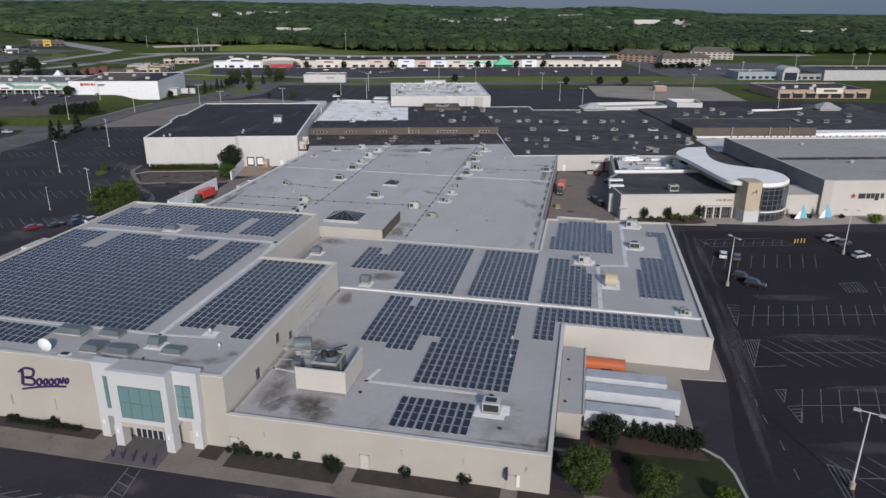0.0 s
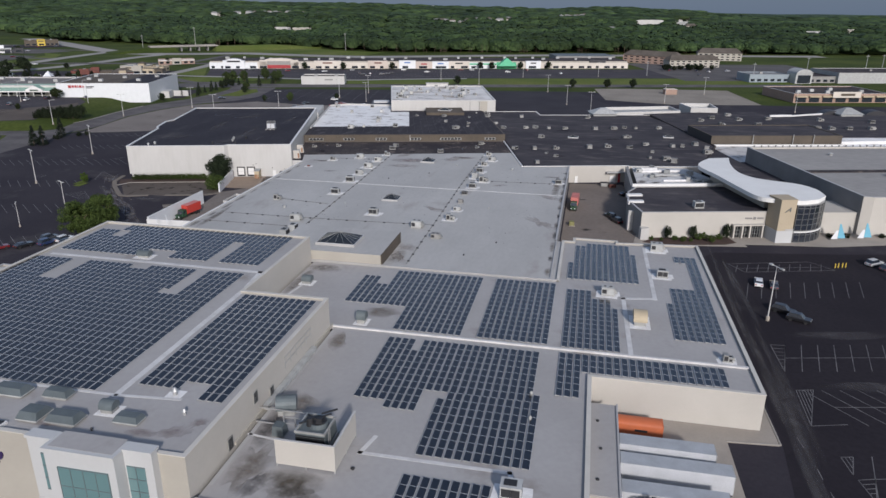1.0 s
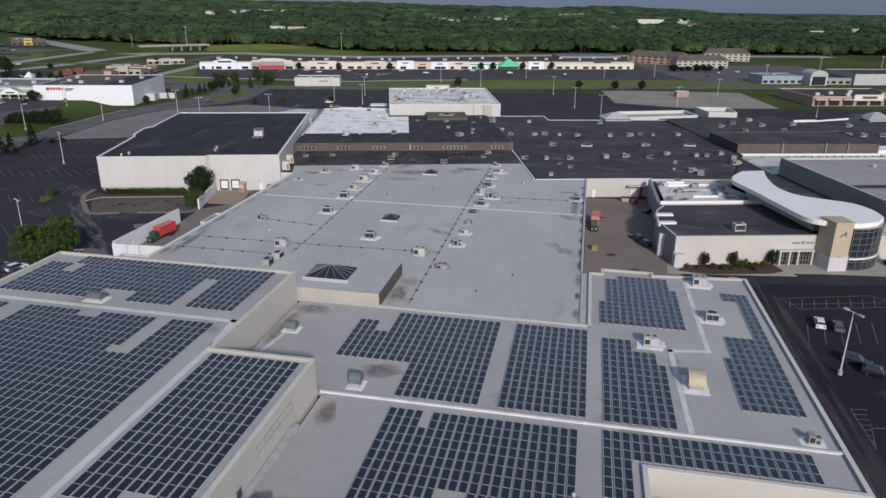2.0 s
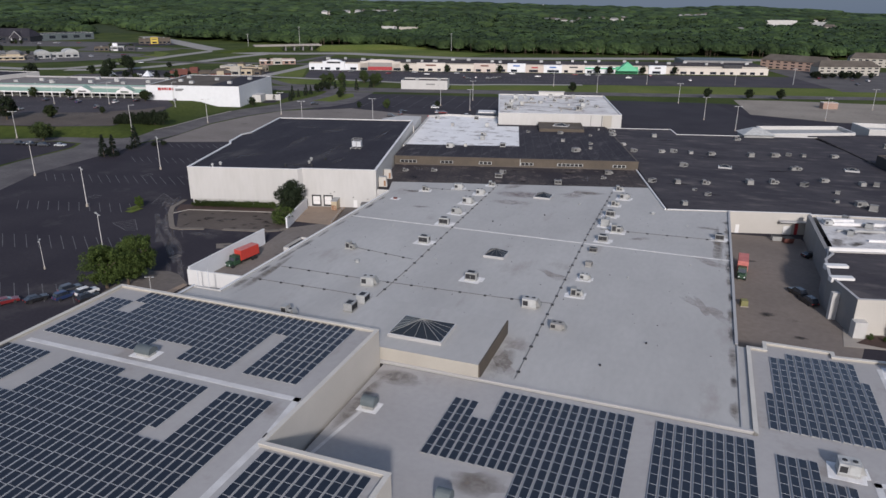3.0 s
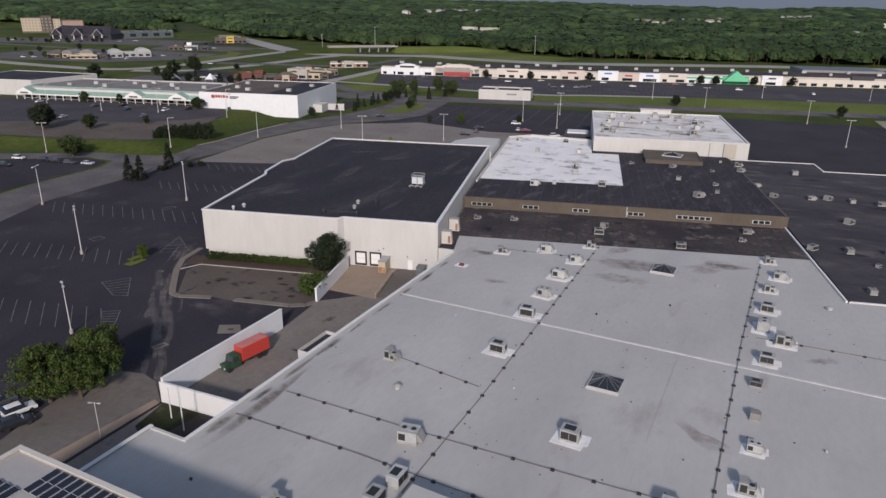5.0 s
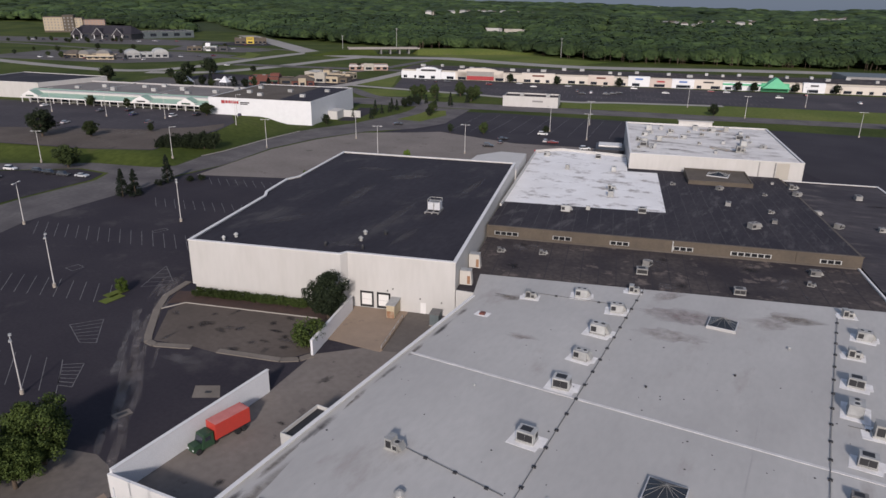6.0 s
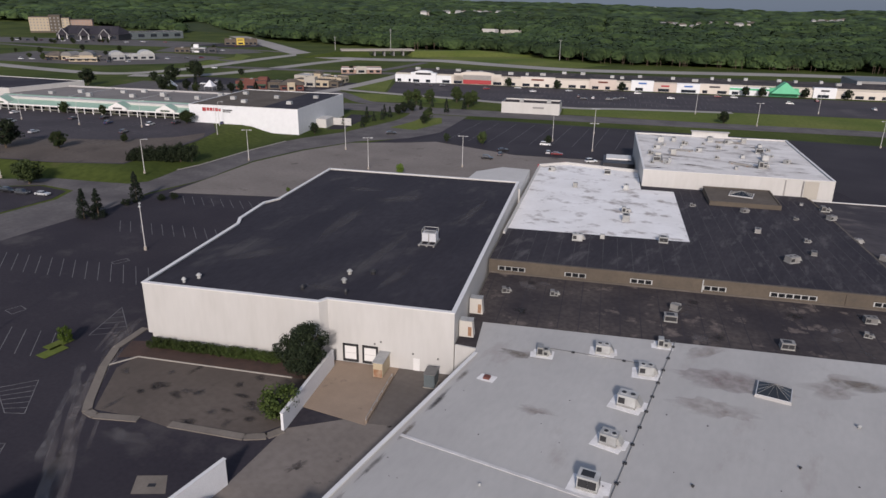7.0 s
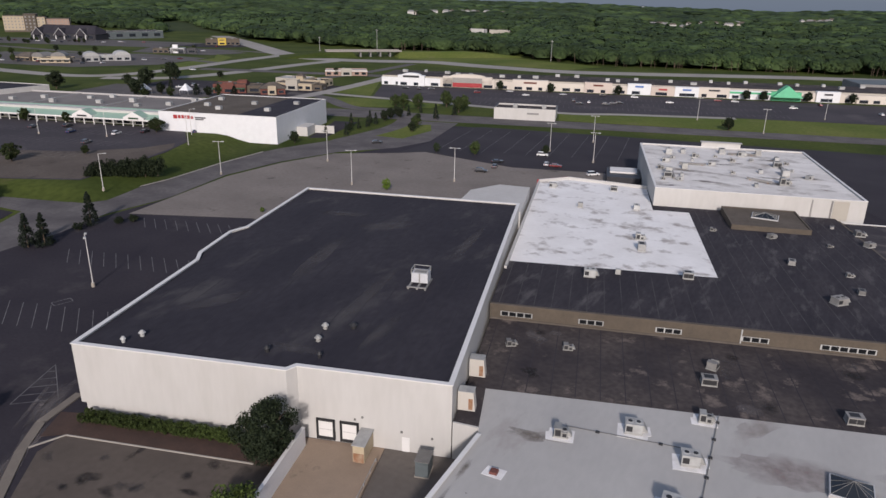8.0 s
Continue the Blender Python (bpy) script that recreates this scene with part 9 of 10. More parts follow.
for x, y, a, c, t in ((35.4, 173.4, 80, "white", False), (38.4, 172.4, 80, "dark grey", False), (37.2, 158.6, -28, "black", True), (39.2, 154.8, -24, "black", True), (65.4, 192.4, 35, "silver", True), (67.6, 189.4, 35, "dark grey", True),
                      (68.9, 180.3, 30, "silver", True), (3.5, 217.9, 120, "black", True), (5.2, 213.8, 118, "black", True), (9.0, 244.0, 30, "black", False), (-147.2, 155.2, 60, "red", False), (-142.6, 158.2, 70, "black", False),
                      (-138.4, 161.4, 75, "dark blue", True), (-135.8, 164.6, 75, "white", True), (-133.0, 162.4, 70, "black", True), (-140.4, 164.6, 75, "dark grey", True)):
    parked_car(x, y, a, c, t)
for i, (u, v) in enumerate(((-22.6, 166.6), (-18.9, 175.3), (-19.0, 183.0), (-3.3, 200.0), (3.0, 181.9), (-0.6, 184.2), (16.8, 172.5), (6.6, 350.2), (26.3, 357.0), (2.8, 361.2), (-28.1, 377.0), (90.6, 391.4), (100.4, 389.6), (174.0, 361.9), (-73.7, 205),
                            (22, 352), (30, 361), (12, 358), (-60, 380), (-40, 392), (60, 372), (-100, 385), (-92, 386), (-110, 386), (130, 372), (150, 392), (-5, 388), (40, 390), (20, 392))):
    x, y = mall(u, v)
    parked_car(x, y, (15, 105, 40, 15)[i % 4], ("black", "dark grey", "black", "white", "red", "silver", "white")[i % 7], i % 3 == 0)
for i, (u, v) in enumerate(((-177, 158), (-212, 147), (-177.5, 177), (-169, 184), (-197.6, 175), (-220, 180), (-240, 165), (-258, 186), (-208, 186), (-150, 192))):
    parked_car(*mall(u, v), 105, ("dark grey", "silver", "white", "black", "dark blue")[i % 5], i % 2 == 0, 3.02 if u < -152 else 2.6)
for i, (u, v) in enumerate(((-500, 450), (-490, 452), (-470, 450), (-455, 455), (-430, 480), (-250, 340), (-246, 352), (-210, 372), (-200, 376), (-190, 382), (-560, 680), (-540, 690), (-600, 660), (-520, 700), (300, 380), (310, 378), (330, 384), (345, 370), (280, 392), (290, 350), (-300, 440), (-700, 660), (-688, 664), (-672, 668), (-655, 672), (-640, 668), (-625, 676), (-610, 684), (-596, 680), (-575, 690), (-548, 694), (-470, 480), (-456, 490), (-440, 500), (-410, 452), (-398, 462), (-384, 500), (-372, 512), (-362, 522), (-430, 600), (-415, 596), (-390, 610), (-440, 680), (-410, 676), (-395, 690))):
    parked_car(*mall(u, v), 15 + 30 * (i % 4), ("white", "silver", "black", "red", "dark grey")[i % 5], i % 2 == 0)
for u, v, c in ((-176, 78, "white"), (-172, 67, "black"), (-164, 77.4, "black"), (-158.4, 76.6, "black"), (-152.6, 76, "dark grey"), (-145.6, 76.4, "silver")):
    parked_car(*mall(u, v), 15, c, c != "silver")
for x, y in ((55.6, 188.4), (56.4, 188.8), (57.4, 189.2), (58.2, 189.4)):
    b = thing("bollard", x, y, 0.0, 0, "yellow steel bollard on a traffic island", "bollard", "yellow bollards")
    part("post", Geo().cyl(0, 0, 0, 1.1, 0.14, seg=10).cyl(0, 0, 1.1, 1.17, 0.14, 0.06, 10), YELLOW, b)
for x, y in ((62.4, 210.4), (69.6, 212.8)):
    f = thing("banner", x, y, 0.1, 15, "pale blue and white feather banner on a pole", "banner", "feather banners")
    part("pole", Geo().cyl(0, 0, 0, 4.6, 0.05, 0.03, 8), STEEL, f)
    part("cloth", Geo().prism([(0.05, -0.02), (2.2, -0.02), (2.2, 0.02), (0.05, 0.02)], 0.6, 4.6, 0, None, [(0.05, -0.02), (0.4, -0.02), (0.4, 0.02), (0.05, 0.02)]), FLAG_BLUE, f)
    part("white_field", Geo().prism([(-1.8, -0.02), (0.0, -0.02), (0.0, 0.02), (-1.8, 0.02)], 0.4, 2.8, 0, None, [(-0.6, -0.02), (0, -0.02), (0, 0.02), (-0.6, 0.02)]), TRAILER_WHITE, f)


# ---- painted lines ----
def lines(name, segs, w, z, material, label, m=None):
    g = Geo()
    for (x0, y0), (x1, y1) in segs:
        d = Vector((x1 - x0, y1 - y0)).normalized()
        n = Vector((-d.y, d.x)) * w / 2
        g.prism([(x0 + n.x, y0 + n.y), (x1 + n.x, y1 + n.y), (x1 - n.x, y1 - n.y), (x0 - n.x, y0 - n.y)], z - 0.01, z)
    ob = setting(name, g, material, label, "road marking", "stuff", m)
    return ob


def stall_row(x0, y0, ang, n, pitch, half, lean=90.0, spine=True):
    """Stall lines either side of a spine."""
    d = Vector((math.cos(radians(ang)), math.sin(radians(ang))))
    q = Vector((math.cos(radians(ang + lean)), math.sin(radians(ang + lean))))
    s = [((x0 + d.x * i * pitch - q.x * half, y0 + d.y * i * pitch - q.y * half), (x0 + d.x * i * pitch + q.x * half, y0 + d.y * i * pitch + q.y * half)) for i in range(n)]
    if spine:
        s.append(((x0, y0), (x0 + d.x * (n - 1) * pitch, y0 + d.y * (n - 1) * pitch)))
    return s


def hatch_tri(a, b, c, n):
    a, b, c = Vector(a), Vector(b), Vector(c)
    s = [(tuple(a), tuple(b)), (tuple(b), tuple(c)), (tuple(c), tuple(a))]
    for i in range(1, n):
        s.append((tuple(a.lerp(b, i / n)), tuple(a.lerp(c, i / n))))
    return s


def hatch_quad(a, b, c, d, n):
    a, b, c, d = Vector(a), Vector(b), Vector(c), Vector(d)
    s = [(tuple(a), tuple(b)), (tuple(b), tuple(c)), (tuple(c), tuple(d)), (tuple(d), tuple(a))]
    for i in range(1, n):
        s.append((tuple(a.lerp(b, i / n)), tuple(d.lerp(c, i / n))))
    return s


segs = stall_row(32.8, 137.9, 13, 14, 3.05, 5.4, 64) + stall_row(36.4, 104.6, 12.9, 12, 3.05, 5.4, 63) + stall_row(39, 87.0, 12.5, 10, 3.05, 5.2, -64) + stall_row(32.3, 169.1, 13.5, 9, 3.2, 4.8, 64, False) + hatch_quad((58.3, 160.7), (62.9, 162.4), (62.8, 156.8), (58.5, 155.8), 6)
segs += stall_row(36.5, 122.4, 12.5, 11, 3.05, 5.6, -64) + stall_row(66, 160, 14, 10, 3.05, 4.6, 66) + stall_row(72, 176, 14, 10, 3.05, 4.6, 66) + stall_row(70, 148, 13, 8, 3.05, 4.9, 64)
segs += hatch_tri((35.1, 109.2), (33.4, 108.8), (33.8, 104.9), 3) + hatch_tri((34.9, 99.4), (34.1, 103.9), (36.4, 104.6), 5) + hatch_tri((34.7, 127.3), (31.9, 126.6), (31.5, 116.1), 6) + [((31.5, 116.1), (37, 117.7))]
segs += hatch_tri((31.6, 133.0), (31.4, 142.8), (34.0, 143.1), 7) + hatch_tri((38.8, 88.5), (35.7, 89.4), (36.2, 80), 5)
segs += [((28.6, 112.5), (28.9, 110)), ((29.4, 105.3), (29.5, 103)), ((29.7, 100.5), (29.9, 98)), ((30.7, 94), (30.8, 91.6)), ((31, 87.4), (31.1, 85))]
segs += stall_row(32.4, 182.8, 15, 9, 2.6, 2.4, 60) + [((31.0, 185.6), (50.5, 191.4)), ((33.8, 180.7), (55.2, 186.6)), ((31, 185.6), (33.8, 180.7)), ((50.5, 191.4), (55.2, 186.6))] + [((66, 190.8), (69, 197))]
lines("parking_lines", segs, 0.115, 0.035, LINE, "faded white stall lines on dark asphalt")
segs = []
for u, v, n, half, lean in ((-119.5, 27.4, 17, 5.8, 126), (-107, -5.0, 12, 5.0, 122), (-96, -35.5, 13, 5.7, 126), (-104, 57, 11, 5.0, 126), (-102, 84, 10, 4.6, 126), (-100, -66, 16, 5.5, 126), (-106, -97, 18, 5.5, 126)):
    segs += stall_row(u, v, 0.0, n, 3.2, half, lean, False)
segs += hatch_quad((-69.4, -19.3), (-62.7, -24.8), (-59.7, -24.2), (-64.9, -15.6), 6) + hatch_quad((-59.8, -32.3), (-55.8, -38.0), (-53.2, -37.9), (-56.6, -31.0), 6) + [((-91, 4.9), (-89.8, 7.5)), ((-89.8, 7.5), (-87.4, 6.4)), ((-87.4, 6.4), (-88.4, 3.8)), ((-88.4, 3.8), (-91, 4.9))] + hatch_tri((-70, 12), (-62, 3), (-68, 0), 5)
for u in (-74.2, -88.5):
    segs += [((u, 33), (u + 2, 36)), ((u + 2, 36), (u + 3.5, 35)), ((u + 3.5, 35), (u + 1.5, 32)), ((u + 1.5, 32), (u, 33))]
lines("parking_lines", segs, 0.12, 0.012, LINE, "faded white stall lines on dark asphalt", MALL)
segs = []
for i in range(9):
    segs += [((-46 + i * 9, 200), (-40 + i * 9, 250))]
for v, n, u in ((338, 60, -60), (358, 60, -60), (379, 60, -60)):
    segs += stall_row(u, v, 0, n, 3.05, 4.6, 90, False)
lines("parking_lines", segs, 0.115, 0.03, LINE, "faint stall lines of the far car parks", MALL)
segs = []
for v, n, u in ((138, 40, -285), (160, 40, -285), (178, 38, -285)):
    segs += stall_row(u, v, 0, n, 3.05, 4.6, 90, False)
lines("parking_lines", segs, 0.115, 3.07, LINE, "faint stall lines on the terrace", MALL)
segs = [((-57.7, 68.5), (-56.2, 57)), ((-55.9, 68.5), (-53.6, 57))] + [((-57.6 + i * 0.21, 67.4 - i * 1.7), (-55.3 + i * 0.28, 66.6 - i * 1.7)) for i in range(6)] + stall_row(-80, 60, 0, 6, 3, 3, 30)
lines("crosswalk", segs, 0.14, 0.036, LINE, "faded crossing lines before the store")

# ---- plants ----
def mesh_from(name, verts, faces, material):
    me = bpy.data.meshes.new(name)
    me.from_pydata(verts.tolist() if hasattr(verts, "tolist") else verts, [], faces.tolist() if hasattr(faces, "tolist") else faces)
    me.materials.append(material)
    return me


def leaf_cloud(rng, centres, radii, per, size):
    """Leaf quads gathered in clumps: centres and radii of the clumps, leaves in each, and their size."""
    n = len(centres) * per
    c = np.repeat(np.asarray(centres), per, axis=0)
    r = np.repeat(np.asarray(radii), per)
    d = rng.normal(size=(n, 3))
    d /= np.linalg.norm(d, axis=1)[:, None]
    p = c + d * (r * rng.uniform(0.55, 1.05, n))[:, None]
    nrm = d + rng.normal(size=(n, 3)) * 0.5
    nrm /= np.linalg.norm(nrm, axis=1)[:, None]
    a = np.cross(nrm, rng.normal(size=(n, 3)))
    a /= np.linalg.norm(a, axis=1)[:, None]
    b = np.cross(nrm, a)
    s = (size * rng.uniform(0.6, 1.4, n))[:, None]
    q = np.stack([p - a * s, p - b * s * 0.6, p + a * s, p + b * s * 0.6], 1).reshape(-1, 3)
    return q, np.arange(n * 4).reshape(-1, 4)


def tree_meshes(seed, material, kind, few=1.0):
    """Trunk and crown of a tree one unit high and about as wide as kind says."""
    rng = np.random.default_rng(seed)
    g = Geo()
    if kind == "conifer":
        g.cyl(0, 0, 0, 0.92, 0.022, 0.004, 7)
        cs, rs = [], []
        for i in range(120):
            z = 0.06 + 0.92 * rng.uniform() ** 1.2
            w = 0.24 * (1 - z) + 0.015
            a = rng.uniform(0, 6.283)
            k = w * rng.uniform(0.5, 1.0)
            cs.append((k * math.cos(a), k * math.sin(a), z - 0.02))
            rs.append(0.03 + 0.045 * (1 - z))
        q, f = leaf_cloud(rng, cs, rs, int(20 * few), 0.022 * few ** -0.45)
    elif kind == "bush":
        g.cyl(0, 0, 0, 0.4, 0.04, 0.02, 6)
        cs, rs = [], []
        for i in range(70):
            d = rng.normal(size=3)
            d /= np.linalg.norm(d)
            k = rng.uniform(0.5, 1.0)
            cs.append((0.5 * d[0] * k, 0.5 * d[1] * k, 0.5 + 0.42 * d[2] * k))
            rs.append(rng.uniform(0.09, 0.17))
        q, f = leaf_cloud(rng, cs, rs, int(44 * few), 0.034 * few ** -0.45)
    else:
        g.cyl(0, 0, 0, 0.3, 0.035, 0.025, 8)
        g.cyl(0, 0, 0.3, 0.62, 0.025, 0.012, 8)
        for i in range(7):
            a = rng.uniform(0, 6.283)
            z = rng.uniform(0.22, 0.5)
            l = rng.uniform(0.18, 0.32)
            g.bar((0, 0, z), (l * math.cos(a), l * math.sin(a), z + l * 0.8), 0.018)
        cs, rs = [], []
        for i in range(95):
            d = rng.normal(size=3)
            d /= np.linalg.norm(d)
            k = rng.uniform(0.35, 1.0) ** 0.5
            wob = 1 + 0.22 * math.sin(3 * math.atan2(d[1], d[0]) + seed) + 0.12 * rng.normal()
            cs.append((0.36 * d[0] * k * wob, 0.36 * d[1] * k * wob, 0.56 + 0.40 * d[2] * k))
            rs.append(rng.uniform(0.07, 0.13))
        q, f = leaf_cloud(rng, cs, rs, int(80 * few), 0.024 * few ** -0.45)
    return g.mesh("trunk", BARK), mesh_from("crown", q, f, material)


TREES = {"leafy": [tree_meshes(11, LEAF_MID, "tree", 0.6), tree_meshes(12, LEAF_MID, "tree", 0.6)], "dark": [tree_meshes(13, LEAF_DARK, "tree", 0.6), tree_meshes(14, LEAF_DARK, "tree", 0.6)],
         "conifer": [tree_meshes(15, LEAF_CONIFER, "conifer"), tree_meshes(16, LEAF_CONIFER, "conifer")], "bush": [tree_meshes(17, LEAF_BUSH, "bush", 0.8), tree_meshes(18, LEAF_BUSH, "bush", 0.8)],
         "dark_bush": [tree_meshes(19, LEAF_DARK, "bush", 0.6), tree_meshes(20, LEAF_DARK, "bush", 0.6)], "green_bush": [tree_meshes(21, LEAF, "bush", 0.8)], "leafy_near": [tree_meshes(41, LEAF, "tree", 2.2), tree_meshes(42, LEAF, "tree", 2.2)], "dark_near": [tree_meshes(43, LEAF_DARK, "tree", 2.4)]}
FAR_TREES = {"leafy": [tree_meshes(11, LEAF_MID, "tree", 0.2)], "dark": [tree_meshes(13, LEAF_DARK, "tree", 0.2)], "conifer": [tree_meshes(15, LEAF_CONIFER, "conifer", 0.35)]}
TREE_WORDS = {"leafy_near": ("tree", "broad bright green leafy tree beside the drive", "tree"), "dark_near": ("tree", "dense dark green leafy tree", "tree"), "leafy": ("tree", "broad green leafy tree on grass", "tree"), "dark": ("tree", "dense dark green leafy tree", "tree"), "conifer": ("conifer", "narrow dark green conifer", "conifer"),
              "bush": ("bush", "rounded bright green bush", "bush"), "dark_bush": ("bush", "rounded dark green clipped shrub", "bush"), "green_bush": ("bush", "loose green shrub on mulch", "bush")}
tree_count = 0


def plant(kind, x, y, h, w=None, z=0.0, label="", group=""):
    global tree_count
    tree_count += 1
    name, words, cat = TREE_WORDS[kind]
    root = thing(name, x, y, z, (tree_count * 67) % 360, label or words, cat, group)
    k = h if w is None else w / (0.48 if kind == "conifer" else 1.1 if "bush" in kind else 0.85)
    root.scale = (k, k, h)
    some = FAR_TREES.get(kind, TREES[kind]) if y > 400 else TREES[kind]
    trunk, crown = some[tree_count % len(some)]
    part("trunk", trunk, [], root)
    part("crown", crown, [], root)
    return root


plant("leafy_near", -134.4, 168.6, 9.8, 8.8)
plant("leafy_near", -132.8, 176.4, 10.2, 8.8)
plant("leafy_near", -131.4, 171.6, 7.6, 7.0)
plant("dark_near", *mall(-23.6, -4.2), 9.6, 8.4, label="dense dark tree close to the white wall")
plant("green_bush", *mall(-22.8, -15.4), 5.4, 6.6, label="broad green bush beside the white screen wall")
for i in range(20):
    u = -53.6 + i * 1.45
    if i > 16:
        u += 1.2
    plant("green_bush", *mall(u, -1.1 + 0.02 * i), 2.0, 2.8, 0.05, "clipped green hedge shrub against the wall", "hedge along the white wall")
for x, y, h in ((-234.2, 267.9, 9), (-232.4, 271.0, 8.5), (-236.4, 287.0, 9.5)):
    plant("conifer", x, y, h, 4.6)
for x, y in ((-235.5, 282.5), (-231.0, 291.5), (-229.0, 294.5), (-238, 274)):
    plant("dark_bush", x, y, 2.2, 3.0)
for i in range(11):
    plant("dark_bush", -272 + i * 1.1, 315.5 + i * 1.6, 6.6 + 0.5 * (i % 3), 6.2, 0.8, "large dark shrub on the bank", "shrub row on the bank")
for u, v, h, w in ((-199, 119, 11, 11), (-180.5, 124.6, 6.5, 6.5), (-164, 141, 3.5, 3), (-160, 87, 8, 10), (-165, 186, 6, 7), (-236, 193, 6, 5), (-215, 194, 5, 4)):
    plant("dark" if h > 10 else "leafy", *mall(u, v), h, w, height(u, v))
for u, v, h, k in ((-107, 196, 6, "leafy"), (-102.3, 220, 5.5, "conifer"), (-91.9, 235.2, 6, "conifer"), (-89.6, 241.2, 6.5, "conifer"), (-87.9, 249.1, 7, "conifer"), (-86.4, 259.2, 6.5, "leafy"), (-85.2, 265.6, 7, "leafy"),
                   (-81.8, 270.8, 6, "leafy"), (-79.0, 278.0, 6.5, "conifer"), (-66.1, 235.0, 5.5, "leafy"), (-45.3, 194.5, 4.6, "dark"), (-2.2, 203.5, 4.6, "dark"), (-63.4, 272.9, 9.5, "conifer"), (-56.6, 287.2, 8, "conifer"),
                   (-48.3, 134.2, 4.6, "bush"), (-75.6, 101.0, 2.0, "bush"), (-84.9, 276.1, 6, "leafy"), (-75.6, 290.1, 6, "conifer"), (-70, 262, 5, "leafy"), (-94, 228, 4.5, "leafy")):
    plant("dark" if k == "leafy" else k, *mall(u, v), h * 0.85, h * (0.38 if k == "conifer" else 0.7))
for i, (u, v) in enumerate(((-256, 304), (-241, 290), (-254, 337), (-243, 309), (-231, 300), (-222, 314), (-212, 310), (-204, 308), (-196, 312), (-181, 444))):
    plant(("dark", "leafy", "conifer")[i % 3], *mall(u, v), (7, 6, 8, 7, 6)[i % 5], (6, 6, 3.6, 6, 5)[i % 5])
rnd = random.Random(31)
for i in range(22):
    u, v = ((-700 + i * 10, 640 + rnd.uniform(-20, 30)) if i < 14 else (-560 + (i - 14) * 14, 425 + rnd.uniform(0, 130)))
    plant(("leafy", "dark")[i % 2], *mall(u, v), rnd.uniform(4, 6.5), rnd.uniform(3.5, 6))
for u, v in ((-47.6, 399), (-13.5, 396), (29.9, 400), (109.4, 404), (119.6, 404), (146.6, 406), (172.4, 407), (80, 284), (161, 262), (186, 262), (205, 262)):
    plant("dark", *mall(u, v), 6.5, 5.6)
for i, (u, v, h) in enumerate(((-317, 310, 11), (-253, 299, 10), (-281, 382, 12), (-271, 336, 12.5), (-290, 343, 7), (-254, 400, 5), (-262, 312, 6), (-276, 378, 9), (-470, 500, 5), (-440, 540, 5), (-455, 520, 5), (-400, 610, 6), (-430, 620, 6), (-480, 560, 6))):
    plant("dark" if i < 8 else "leafy", *mall(u, v), h, h * 0.95)
for i, (u, v, h) in enumerate(((-92, 218, 6), (-96.7, 238.5, 7), (-91.6, 251.6, 6.5), (-93.7, 304.7, 7), (-88.2, 302, 8), (-80.7, 305, 8), (-66.6, 243, 6), (-66.5, 314, 9), (-56, 296, 8.5), (-55, 307, 8), (-29.6, 194, 5.5))):
    plant("conifer" if i in (0, 1, 2) else "leafy", *mall(u, v), h, h * (0.42 if i < 3 else 0.85))
for i in range(14):
    rnd = random.Random(200 + i)
    plant("dark", *mall(rnd.uniform(276, 335), rnd.uniform(392, 400)), rnd.uniform(4, 6), rnd.uniform(5, 7))
# plants round the department store
for x, y, h, w in ((-44.2, 74.4, 2.0, 2.6), (-36.0, 75.0, 1.6, 1.6), (-31.0, 74.0, 2.2, 2.0), (-29.9, 73.6, 1.8, 2.6), (-20.4, 74.6, 1.7, 2.0), (-12.4, 74.8, 1.9, 2.4), (-74.5, 74.6, 1.6, 2.6), (-81.4, 74.8, 1.2, 2.2)):
    plant("dark_bush", x, y, h, w, 0.12)
for i in range(18):
    plant("dark_bush", -80 + i * 0.9 if i < 12 else -46 + (i - 12) * 1.5, 74.6, 0.8, 1.3, 0.12, "low dark shrub in the mulch bed", "low shrubs in the beds")
for i in range(13):
    plant("dark_bush", 5.4 + i * 1.06, 91.0 - i * 0.2, 3.7, 3.0, 0.06, "tall dark evergreen of the dock screen", "evergreen screen")
plant("dark", 6.0, 87.4, 5.0, 5.0)
plant("leafy_near", 3.0, 76.5, 7.0, 6.2)
plant("leafy_near", 11.8, 76.2, 5.6, 5.4)
plant("bush", 20.6, 78.0, 2.6, 3.2)
plant("dark_bush", 8.8, 84.0, 1.4, 2.0)
for i, (x, y, h) in enumerate(((18.1, 201.4, 3.8), (24.8, 203.6, 3.9), (33.6, 205.6, 4.2), (26.0, 202.4, 1.9), (27.6, 203.2, 2.0), (19.9, 200.2, 1.6), (22.0, 200.0, 1.7), (13.9, 199.6, 1.2), (29.2, 201.2, 2.0), (31.4, 203.6, 1.8), (16.4, 199.4, 1.0), (24.0, 200.4, 1.1))):
    plant("dark_bush" if i < 3 else "green_bush", x, y, h, h * (0.6 if i < 3 else 1.15), 0.14)
plant("bush", 83.0, 212.6, 2.8, 5.0)
for x, y in ((61.0, 212.4), (65.5, 213.4), (75, 215.4)):
    plant("dark_bush", x, y, 1.4, 2.2)
for x, y in ((-173, 217.6), (-171.2, 215.2)):
    sheet("lawn", [(x - 1.2, y - 1.6), (x + 1.2, y - 1.6), (x + 1.2, y + 3.0), (x - 1.2, y + 3.0)], 0.15, GRASS_BRIGHT, "small grass island with a kerb", "lawn", True)
plant("bush", -104.4, 175.4, 2.2, 2.6, 0.12)
plant("bush", -172.2, 219.2, 3.6, 2.8)

